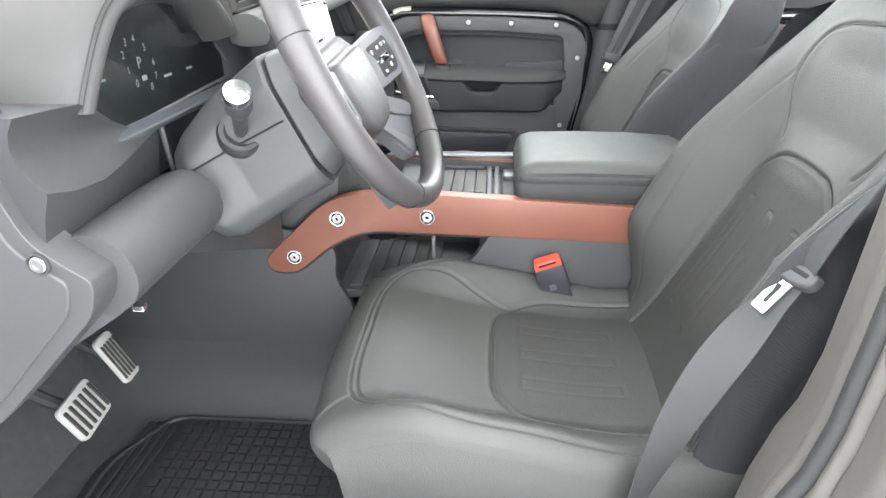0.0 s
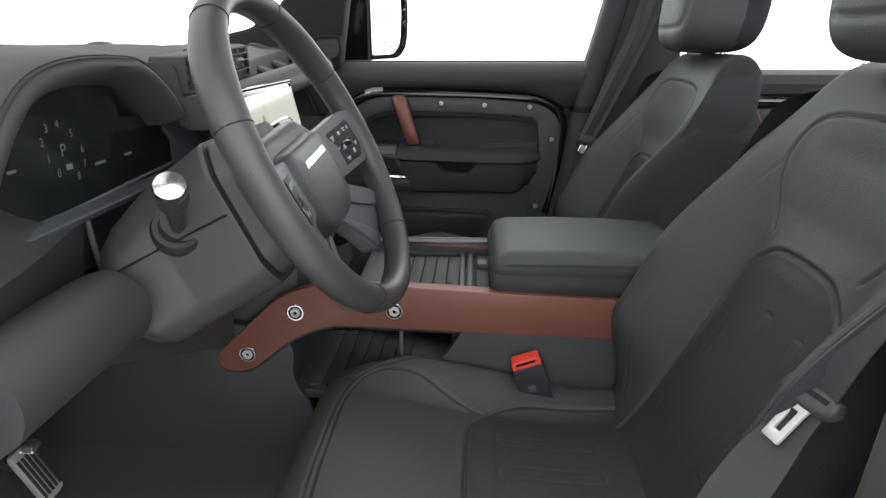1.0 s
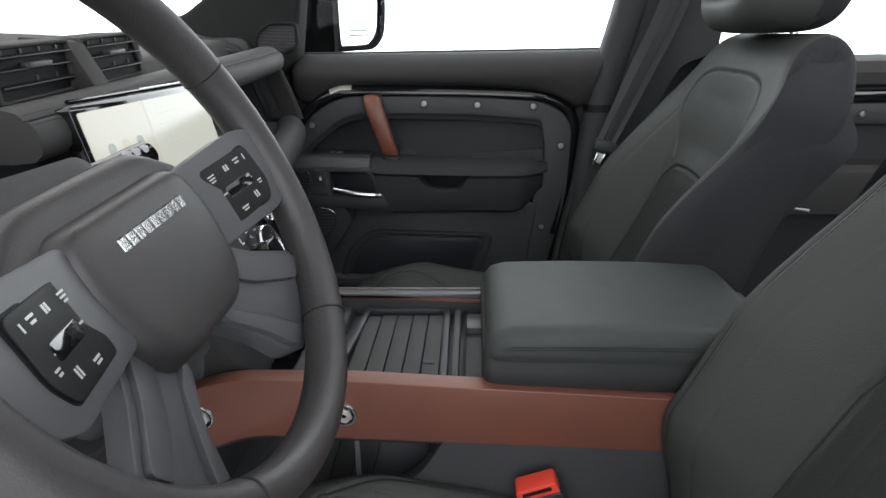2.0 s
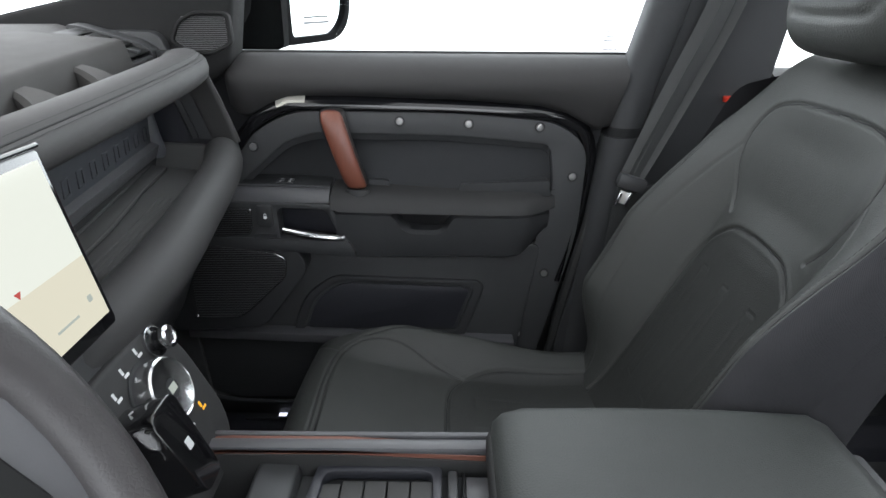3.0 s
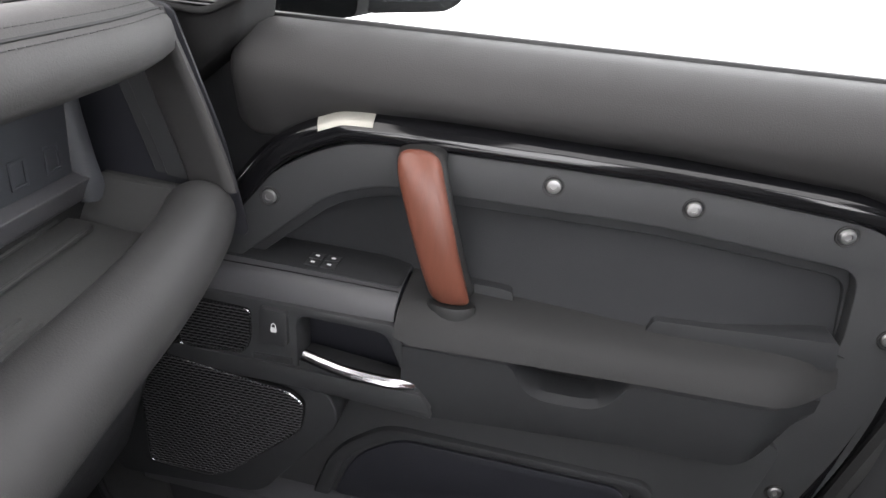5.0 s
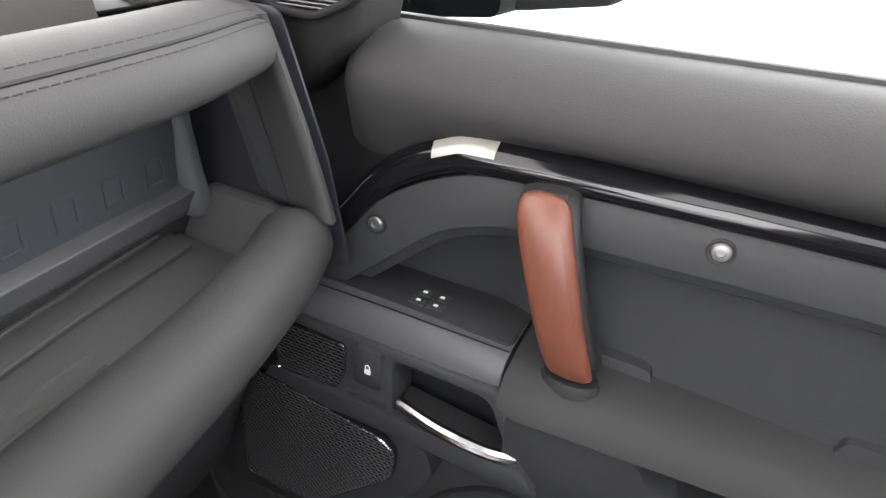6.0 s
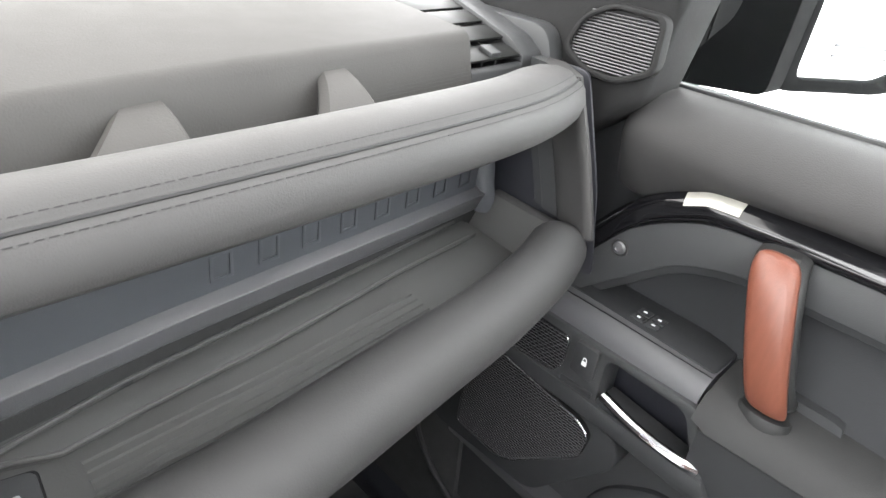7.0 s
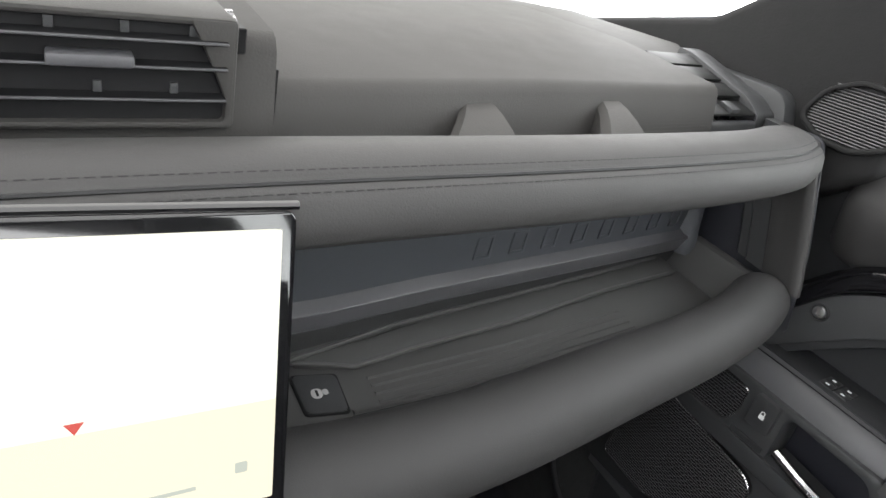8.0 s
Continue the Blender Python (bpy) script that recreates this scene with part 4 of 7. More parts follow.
mesh_panel("upper_speaker", rounded([(-0.345, 0.478), (-0.268, 0.474), (-0.268, 0.440), (-0.276, 0.424), (-0.345, 0.418)], 0.006), 0.676, 0.0036, "small speaker cover of black wire mesh")
LOWSPK = rounded([(-0.395, 0.408), (-0.350, 0.404), (-0.226, 0.386), (-0.212, 0.374), (-0.216, 0.340), (-0.298, 0.262), (-0.322, 0.250), (-0.395, 0.254)], 0.008)
mesh_panel("lower_speaker", LOWSPK, 0.672, 0.0036, "large speaker cover of black wire mesh")
part("lower_card", prism(rounded([(-0.45, 0.405), (-0.080, 0.385), (0.27, 0.385), (0.235, 0.17), (0.20, 0.022), (-0.38, 0.022), (-0.455, 0.060), (-0.50, 0.125), (-0.50, 0.30)], [0.02, 0.02, 0.02, 0.02, 0.02, 0.06, 0.06, 0.04, 0.02]), "y", 0.730, 0.775, 0.006), HARD, door)
part("lower_seal", tube(curve_points([(-0.515, 0.718, 0.20), (-0.509, 0.715, 0.129), (-0.485, 0.715, 0.088), (-0.441, 0.715, 0.050), (-0.373, 0.715, 0.027), (-0.25, 0.716, 0.020), (0.0, 0.718, 0.018), (0.22, 0.72, 0.018)], 6), 0.005, 8), DOOR_DARK, door, "dark lip along the lower edge")
part("speaker_bulge", prism(rounded([(-0.45, 0.414), (-0.19, 0.390), (-0.175, 0.350), (-0.27, 0.225), (-0.45, 0.215)], 0.02), "y", 0.680, 0.75, 0.012, 3), DOOR_DARK, door)
# storage bin
BIN = rounded([(-0.205, 0.195), (-0.180, 0.268), (-0.125, 0.306), (0.128, 0.298), (0.140, 0.288), (0.108, 0.195)], [0.01, 0.03, 0.02, 0.01, 0.01, 0.01])
part("bin_frame", ring_frame([(-0.03 + (x + 0.03) * 1.13, 0.25 + (z - 0.25) * 1.22) for x, z in BIN], BIN, "y", 0.722, 0.745, 0.004), DOOR_DARK, door, "dark moulded bin edge")
# near-black sheet paints the shade inside the bin
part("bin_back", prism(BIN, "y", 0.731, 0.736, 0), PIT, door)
part("bin_lip", prism([(-0.03 + (x + 0.03) * 0.955, 0.248 + (z - 0.248) * 0.91) for x, z in BIN], "y", 0.7255, 0.7305, 0.002), BINPLASTIC, door, "dark blue-black door bin")
part("lower_ledge", prism(rounded([(-0.43, 0.207), (0.225, 0.183), (0.222, 0.163), (-0.43, 0.190)], 0.004), "y", 0.698, 0.75, 0.004), GREYPLASTIC, door, "grey ledge")
glassp = part("window_pane", prism([(-0.29, 0.72), (0.44, 0.72), (0.52, 1.21), (-0.10, 1.21), (-0.26, 0.90)], "y", 0.800, 0.8035, 0), GLASS, door, "clear side glass", smooth=False)
glassp.visible_shadow = False
part("window_seal", box(-0.30, 0.425, 0.788, 0.798, 0.722, 0.737, 0.003), RUBBER, door)
for k in range(5):
    part("glass_mark", box(0.366 + 0.005 * (k % 2), 0.392 - 0.004 * (k % 3), 0.7993, 0.7998, 0.740 + 0.0075 * k, 0.742 + 0.0075 * k, 0), GREYPLASTIC, glassp)

# door mirror
mirror = thing("door_mirror", "black door mirror with pale glass outside the window", "mirror")
turn = Matrix.Translation((-0.232, 0.925, 0)) @ Matrix.Rotation(radians(62), 4, "Z")
MIR = rounded([(0.0, 0.748), (0.135, 0.750), (0.172, 0.782), (0.182, 0.86), (0.178, 0.955), (0.0, 0.955)], [0.015, 0.03, 0.04, 0.03, 0.03, 0.02])
BIG = [(0.09 + (x - 0.09) * 1.22, 0.85 + (z - 0.85) * 1.14) for x, z in MIR]
part("housing", moved(prism(BIG, "y", 0.004, 0.12, 0.02, 3), turn), MIRROR_BLACK, mirror)
part("mirror_rim", moved(ring_frame(BIG, MIR, "y", -0.012, 0.012, 0.003), turn), MIRROR_BLACK, mirror)
part("mirror_glass", moved(prism(MIR, "y", -0.003, 0.002, 0), turn), MIRROR, mirror, smooth=False)
part("arm", prism(rounded([(-0.345, 0.72), (-0.228, 0.732), (-0.224, 0.98), (-0.262, 0.98), (-0.285, 0.80)], 0.012), "y", 0.865, 0.94, 0.010, 3), MIRROR_BLACK, mirror, "satin black mirror foot")
part("cap", moved(prism(BIG, "y", 0.121, 0.15, 0.02, 3), turn), MIRROR_BLACK, mirror)
for k in range(2):
    part("warning_line", moved(box(0.045, 0.125, -0.0042, -0.0034, 0.772 + 0.011 * k, 0.776 + 0.011 * k, 0), turn), GREYPLASTIC, mirror)

# the driver's door stands wide open beside the opening
# out of view; added to keep outside light off the dashboard's end cap
odoor = thing("driver_door", "unseen open driver's door with dark inner trim and pale outer skin, added for shade", "car door", at=(-0.56, -0.80, 0))
swing = Matrix.Rotation(radians(-66), 4, "Z")
OPEN = rounded([(0.0, 0.10), (0.06, 0.0), (0.86, 0.0), (0.95, 0.40), (0.98, 0.72), (0.02, 0.72)], [0.03, 0.05, 0.03, 0.02, 0.02, 0.02])
part("inner_trim", moved(prism(OPEN, "y", -0.05, 0.0, 0.012, 3), swing), DOOR_DARK, odoor, "dark grained inner trim")
part("outer_skin", moved(prism(OPEN, "y", -0.11, -0.0505, 0.012, 3), swing), PAINT, odoor, "pale painted outer skin")
part("belt_pad", moved(prism(rounded([(-0.05, 0.62), (0.03, 0.60), (0.045, 0.66), (0.03, 0.72), (-0.05, 0.722)], 0.02), "x", 0.06, 0.92, 0.02, 3), swing), SOFT, odoor)
part("armrest", moved(prism(rounded([(0.0005, 0.42), (0.06, 0.44), (0.07, 0.48), (0.05, 0.50), (0.0005, 0.50)], 0.015), "x", 0.30, 0.80, 0.02, 3), swing), DOOR_SOFT, odoor)
part("window_frame", moved(ring_frame(rounded([(0.10, 0.7205), (0.98, 0.7205), (0.90, 1.22), (0.42, 1.22)], 0.05), rounded([(0.18, 0.76), (0.93, 0.76), (0.865, 1.175), (0.45, 1.175)], 0.05), "y", -0.09, -0.05, 0.005), swing), MIRROR_BLACK, odoor)

# ---- dashboard ----
dash = thing("dashboard", "dark grey dashboard with padded beams and an open tray", "dashboard")
# upper pad: its edge curves away towards the passenger's pillar
EDGE = [(-0.70, -0.40), (-0.20, -0.352), (0.137, -0.352), (0.35, -0.383), (0.58, -0.398), (0.68, -0.404)]
def edge_x(y):
    for (ya, xa), (yb, xb) in zip(EDGE, EDGE[1:]):
        if y <= yb:
            return xa + (xb - xa) * (y - ya) / (yb - ya)
    return EDGE[-1][1]
def tray_dx(y):
    """The tray runs away from the cabin towards the passenger's door."""
    return float(np.interp(y, (0.15, 0.20, 0.30, 0.39, 0.51, 0.60, 0.67), (0.0635, 0.0555, 0.0405, 0.0305, 0.0165, 0.006, -0.002)))
def sheared(bm):
    for v in bm.verts:
        v.co.x += tray_dx(v.co.y)
        v.co.z -= 0.018 * (v.co.y - 0.15)
    return bm
def long_prism(pts, y0, y1, n, bevel):
    """A prism along y that is cut into steps, so that it can follow a bend."""
    bm = prism(pts, "y", y0, y1, bevel)
    for k in range(1, n):
        bmesh.ops.bisect_plane(bm, geom=bm.verts[:] + bm.edges[:] + bm.faces[:], plane_co=(0, y0 + (y1 - y0) * k / n, 0), plane_no=(0, 1, 0))
    return sheared(bm)
def top_rings(y0, y1, n, lift=0.0, ex=0.0):
    rows = []
    for k in range(n + 1):
        y = y0 + (y1 - y0) * k / n
        x = edge_x(y) + ex
        z = 0.749 + 0.004 * (1 - abs(y - 0.05) / 0.7) + lift
        rows.append([(x + 0.016, y, 0.690), (x + 0.003, y, z - 0.009), (x - 0.001, y, z - 0.003), (x - 0.007, y, z), (-0.55, y, z + 0.010), (-0.75, y, z + 0.008),
                     (-0.97, y, z - 0.012), (-0.98, y, 0.690)])
    return loft(rows)
part("top_pad", top_rings(0.140, 0.588, 14), DASH_TOP, dash, "grained grey top pad")
part("corner_pad", top_rings(0.5885, 0.690, 3, 0.0, -0.105), DASH_TOP, dash)
part("corner_base", box(-0.52, -0.40, 0.5885, 0.690, 0.66, 0.705, 0.003), HARD, dash)
part("centre_pad", top_rings(-0.155, 0.1375, 8, 0.028, 0.012), DASH_TOP, dash, "raised centre section")
part("driver_pad", top_rings(-0.690, -0.158, 8, 0.004, -0.04), DASH_TOP, dash, "grey pad behind the cluster hood")
part("shut_line", box(-0.97, -0.340, 0.1372, 0.1402, 0.70, 0.762, 0), PIT, dash)
# fine ribs on the upright face
ribs = []
for k in range(13):
    z = 0.698 + 0.0030 * k
    ribs.append(tube([(edge_x(y) + 0.0032 + (0.738 - z) * 0.27, y, z) for y in np.linspace(0.145, 0.585, 14)], 0.0004, 5))
tagged(part("face_rib", merge(*ribs), DASH_TOP, dash, "fine horizontal ribs"), kind="stuff")
# wedge fins between pad and beam
for ya, yb, yc, yd in ((0.284, 0.310, 0.232, 0.308), (0.426, 0.450, 0.387, 0.445)):
    x = edge_x(ya)
    rows = []
    for k in range(6):
        t = k / 5
        xx = x - 0.008 + 0.066 * t
        y0, y1 = ya + (yc - ya) * t ** 1.3, yb + (yd - yb) * t
        zt = 0.7375 - 0.003 * t - 0.020 * t * t
        rows.append([(xx, y0 - 0.004 * t, 0.698), (xx, y0, zt - 0.003 - 0.006 * t), (xx, y0 + 0.004 + 0.006 * t, zt), (xx, y1 - 0.003, zt), (xx, y1, zt - 0.003), (xx, y1 + 0.001, 0.698)])
    part("fin", loft(rows), DASH_TOP, dash, "wedge-shaped bracket", angle=28)
# padded upper beam
BEAM = curve_points([(-0.268, -0.200, 0.731), (-0.266, -0.05, 0.731), (-0.266, 0.12, 0.731), (-0.266, 0.28, 0.730), (-0.267, 0.42, 0.730), (-0.275, 0.54, 0.729), (-0.296, 0.612, 0.726), (-0.320, 0.655, 0.719), (-0.337, 0.672, 0.710)], 6)
SECT = [(-0.052, -0.030), (-0.054, -0.006), (-0.048, 0.004), (-0.036, 0.0085), (-0.020, 0.0095), (-0.008, 0.0065), (-0.0025, 0.0022), (0.0, -0.0012), (0.0035, -0.0018), (0.0085, -0.008), (0.011, -0.018), (0.009, -0.029), (0.001, -0.036), (-0.02, -0.038), (-0.04, -0.037)]
rings = []
for i, p in enumerate(BEAM):
    a, b = BEAM[max(i - 1, 0)], BEAM[min(i + 1, len(BEAM) - 1)]
    t = (b - a).normalized()
    out = Vector((t.y, -t.x, 0)).normalized()
    sc = 1.0 if i < len(BEAM) - 4 else (0.96, 0.85, 0.65, 0.35)[i - len(BEAM) + 4]
    rings.append([p + out * (u * sc + (1 - sc) * -0.03) + Vector((0, 0, v * sc - (1 - sc) * 0.02)) for u, v in SECT])
beam = part("upper_beam", loft(rings), SOFT, dash, "leather-wrapped padded beam with a sewn groove", angle=50)
for off, dz in ((-0.0048, 0.0040), (0.0050, -0.0034)):
    line = []
    for i, p in enumerate(BEAM[:-4]):
        a, b = BEAM[max(i - 1, 0)], BEAM[min(i + 1, len(BEAM) - 1)]
        t = (b - a).normalized()
        line.append(p + Vector((t.y, -t.x, 0)).normalized() * off + Vector((0, 0, dz)))
    bits = []
    for p, q in zip(line, line[1:]):
        n = max(1, int((q - p).length / 0.0052))
        for k in range(n):
            a, b = p.lerp(q, (k + 0.12) / n), p.lerp(q, (k + 0.8) / n)
            bits.append(tube([a, b], 0.00034, 4))
    tagged(part("stitching", merge(*bits), STITCH, beam, "row of dark stitches"), kind="stuff")
part("groove_thread", tube([p + Vector((0, 0, -0.0004)) for p in BEAM[:-3]], 0.0012, 5), STITCH, beam)
# open tray
TRAYBACK = [(-0.406, 0.705), (-0.413, 0.600), (-0.413, 0.560), (-0.45, 0.560), (-0.45, 0.705)]
part("tray_back", long_prism(TRAYBACK, -0.17, 0.650, 9, 0.004), SLATE, dash, "slate blue rear panel with raised bars")
part("tray_ledge", long_prism(rounded([(-0.420, 0.595), (-0.4135, 0.594), (-0.402, 0.588), (-0.408, 0.570), (-0.415, 0.562), (-0.424, 0.562)], 0.0015), -0.17, 0.664, 9, 0.002), GREYPLASTIC, dash, "pale grey-blue ledge")
part("panel_return", sheared(loft([[(-0.419, 0.648, z), (-0.408 + dx, 0.6505, z), (-0.399 + dx, 0.660, z), (-0.399 + dx, 0.667, z), (-0.440, 0.667, z), (-0.440, 0.648, z)]
                                   for z, dx in ((0.566, 0.004), (0.585, 0.002), (0.600, -0.002), (0.640, -0.009), (0.705, -0.016))])), SLATE, dash, "rounded end of the slate panel", angle=50)
for y in np.linspace(0.330, 0.615, 8):
    part("raised_bar", sheared(ring_frame([(y, 0.602), (y + 0.019, 0.602), (y + 0.019, 0.625), (y, 0.625)], [(y + 0.003, 0.605), (y + 0.016, 0.605), (y + 0.016, 0.622), (y + 0.003, 0.622)], "x", -0.4125, -0.4107, 0.0006)), SLATE, dash)
def mat_z(x):
    return 0.5445 - 0.07 * (x + 0.383)
def on_mat(pts, h=0.0):
    return [(x - 0.0095, y, mat_z(x) + h) for x, y in pts]
mat_pts = [(-0.338, 0.130), (-0.262, 0.130), (-0.262, 0.22), (-0.268, 0.40), (-0.285, 0.56), (-0.310, 0.640), (-0.425, 0.640), (-0.378, 0.36)]
def mat_slab(pts, h0, h1, bevel=0.0015):
    bm = prism(rounded([(y, x) for x, y in pts], 0.006, 3), "z", h0, h1, bevel)
    for v in bm.verts:
        y, x, h = v.co
        v.co = (x - 0.0095, y, mat_z(x) + h)
    bmesh.ops.recalc_face_normals(bm, faces=bm.faces)
    return bm
mat = part("tray_mat", mat_slab(mat_pts, -0.006, 0.0), TRAYMAT, dash, "stepped black rubber tray mat")
# two raised steps and a field of fine lines
STEP1 = [(-0.337, 0.170), (-0.3225, 0.215), (-0.330, 0.270), (-0.3395, 0.370), (-0.3615, 0.510), (-0.3735, 0.630), (-0.417, 0.630), (-0.376, 0.388)]
part("mat_step", mat_slab(STEP1, -0.002, 0.0050, 0.002), TRAYMAT, mat)
STEP2 = [(-0.334, 0.160), (-0.3395, 0.188), (-0.3555, 0.262), (-0.3695, 0.390), (-0.3825, 0.500), (-0.3985, 0.625), (-0.420, 0.625), (-0.385, 0.39), (-0.366, 0.20)]
part("mat_step", mat_slab(STEP2, 0.001, 0.0095, 0.002), TRAYMAT, mat)
# separate tubes stand in for the light caught on the step edges
for line, h in (([(-0.337, 0.172), (-0.331, 0.192), (-0.3225, 0.215), (-0.330, 0.270), (-0.3395, 0.370), (-0.3505, 0.440), (-0.3615, 0.510), (-0.372, 0.615)], 0.0050), ([(-0.335, 0.165), (-0.3395, 0.188), (-0.3555, 0.262), (-0.3695, 0.390), (-0.3825, 0.500), (-0.3975, 0.615)], 0.0095)):
    part("worn_ridge", tube(on_mat(line, h - 0.0009), 0.0018, 8), RIDGE_GLINT, mat, "smoother edge of the step, drawn in as its highlight")
rows = []
for k in range(4):
    rows.append(tube(on_mat([(-0.313 + 0.008 * k, 0.222), (-0.319 + 0.008 * k, 0.349), (-0.333 + 0.008 * k, 0.50)], 0.0), 0.0018, 6))
part("mat_border", long_prism(rounded([(-0.424, 0.5705), (-0.4105, 0.5690), (-0.4110, 0.5560), (-0.4110, 0.538), (-0.424, 0.538)], 0.003), 0.128, 0.655, 9, 0.002), RUBBER, mat, "dark upright border of the mat")
tagged(part("mat_rib", merge(*rows), TRAYMAT, mat), kind="stuff")
part("mat_rim", tube(on_mat([(-0.284, 0.20), (-0.284, 0.28), (-0.291, 0.42), (-0.306, 0.56), (-0.322, 0.635)], 0.001), 0.0022, 6), TRAYMAT, mat)
USB = [(-0.3275, 0.168), (-0.3215, 0.200), (-0.2855, 0.198), (-0.2905, 0.169)]
usb = part("usb_port", mat_slab(USB, -0.001, 0.0022, 0.0012), DOOR_DARK, dash, "small socket cover with a pale mark")
part("socket_surround", tube(on_mat(rounded(USB, 0.003), 0.0002), 0.0014, 6, closed=True), PIT, usb)
def plug(y0, y1, half, h, r):
    return mat_slab([(-0.306 - half, 0.183 + y0), (-0.306 - half, 0.183 + y1), (-0.306 + half, 0.183 + y1), (-0.306 + half, 0.183 + y0)], 0.002, h, r)
part("socket_mark", merge(plug(-0.0062, 0.0018, 0.0046, 0.0027, 0.0003), plug(0.0018, 0.0062, 0.0026, 0.0027, 0.0002)), PALE_MARK, usb, "pale plug mark")
part("mark_slot", plug(-0.0030, -0.0012, 0.0030, 0.0030, 0.0001), PIT, usb)
part("tray_end", prism(rounded([(-0.48, 0.52), (-0.27, 0.53), (-0.29, 0.62), (-0.33, 0.72), (-0.48, 0.72)], 0.01), "y", 0.6865, 0.6895, 0.001), BINPLASTIC, dash)
part("tray_cheek", loft([[(-0.415, 0.638, 0.528), (-0.300, 0.640, 0.526), (-0.296, 0.684, 0.526), (-0.415, 0.684, 0.528)], [(-0.412, 0.640, 0.538), (-0.302, 0.643, 0.534), (-0.298, 0.684, 0.534), (-0.412, 0.684, 0.538)],
                          [(-0.409, 0.671, 0.5745), (-0.320, 0.673, 0.571), (-0.312, 0.684, 0.571), (-0.409, 0.684, 0.5745)], [(-0.408, 0.676, 0.5762), (-0.320, 0.678, 0.5725), (-0.312, 0.684, 0.5725), (-0.408, 0.684, 0.5762)]]), TRAYMAT, dash, "sloping dark end of the tray", smooth=False)
# lower beam
LOW = curve_points([(-0.283, -0.19, 0.530), (-0.276, 0.00, 0.531), (-0.253, 0.14, 0.5335), (-0.246, 0.22, 0.5365), (-0.2465, 0.30, 0.541), (-0.255, 0.42, 0.551), (-0.263, 0.52, 0.558), (-0.277, 0.597, 0.563), (-0.291, 0.638, 0.564), (-0.301, 0.660, 0.565)], 6)
rings = []
for i, p in enumerate(LOW):
    a, b = LOW[max(i - 1, 0)], LOW[min(i + 1, len(LOW) - 1)]
    t = (b - a).normalized()
    out = Vector((t.y, -t.x, 0)).normalized()
    sc = 1.0 if i < len(LOW) - 4 else (0.97, 0.88, 0.68, 0.32)[i - len(LOW) + 4]
    rr = 0.0342 - 0.0042 * float(smoothstep(0.25, 0.6, p.y))
    rings.append([p + out * rr * sc * math.cos(q) + Vector((0, 0, rr * sc * math.sin(q))) for q in np.linspace(0, 6.28318, 22, endpoint=False)])
part("lower_beam", loft(rings), BEAM_SOFT, dash, "thick padded lower beam", angle=60)
# end post: a rounded front that turns outwards beside a dark ribbed lining
POST = [(-0.366, -0.322, 0.720), (-0.352, -0.308, 0.688), (-0.338, -0.292, 0.652), (-0.326, -0.280, 0.622), (-0.317, -0.2715, 0.597), (-0.313, -0.268, 0.584)]
def post_ring(xi, xo, z):
    w = xo - xi
    return [Vector(p) for p in ((xi - 0.016, 0.692, z), (xi - 0.006, 0.6730, z), (xi - 0.001, 0.6685, z), (xi + 0.25 * w, 0.6650, z), (xi + 0.50 * w, 0.6615, z), (xi + 0.80 * w, 0.6570, z),
                                (xo - 0.002, 0.6555, z), (xo + 0.002, 0.6585, z), (xo + 0.001, 0.6640, z), (xo - 0.040, 0.692, z))]
part("end_post", loft([post_ring(*q) for q in POST]), SOFT, dash, "rounded grey post between the beams", angle=60)
part("post_lining", loft([[(xi - 0.050, 0.6900, z), (xi - 0.0405, 0.6790, z), (xi - 0.030, 0.6785, z), (xi - 0.0265, 0.6745, z), (xi - 0.0045, 0.6712, z), (xi - 0.0045, 0.6900, z)] for xi, xo, z in POST]), HARD, dash, "dark ribbed lining beside the post", angle=20)
part("dash_end_cover", prism(rounded([(-0.62, 0.30), (-0.34, 0.42), (-0.335, 0.60), (-0.39, 0.748), (-0.62, 0.75)], 0.02), "y", 0.690, 0.712, 0.006), HARD, dash)
# lower body: glovebox and knee panel
def bent(bm, y0, y1, n=10):
    """Cut along y and bent so that the front follows the lower beam."""
    for k in range(1, n):
        bmesh.ops.bisect_plane(bm, geom=bm.verts[:] + bm.edges[:] + bm.faces[:], plane_co=(0, y0 + (y1 - y0) * k / n, 0), plane_no=(0, 1, 0))
    for v in bm.verts:
        q = min(LOW, key=lambda p: abs(p.y - v.co.y))
        v.co.x += (q.x + 0.249) * float(smoothstep(-0.45, -0.30, v.co.x))
    return bm
part("tray_floor", bent(prism(rounded([(-0.450, 0.541), (-0.250, 0.530), (-0.250, 0.515), (-0.450, 0.515)], 0.003), "y", -0.17, 0.672, 0.003), -0.17, 0.672), HARD, dash)
part("glovebox", bent(prism(rounded([(-0.275, 0.530), (-0.310, 0.40), (-0.40, 0.26), (-0.62, 0.24), (-0.85, 0.45), (-0.45, 0.545)], 0.03), "y", 0.150, 0.655, 0.015, 3), 0.15, 0.655), DOOR_DARK, dash, "dark glovebox lid")

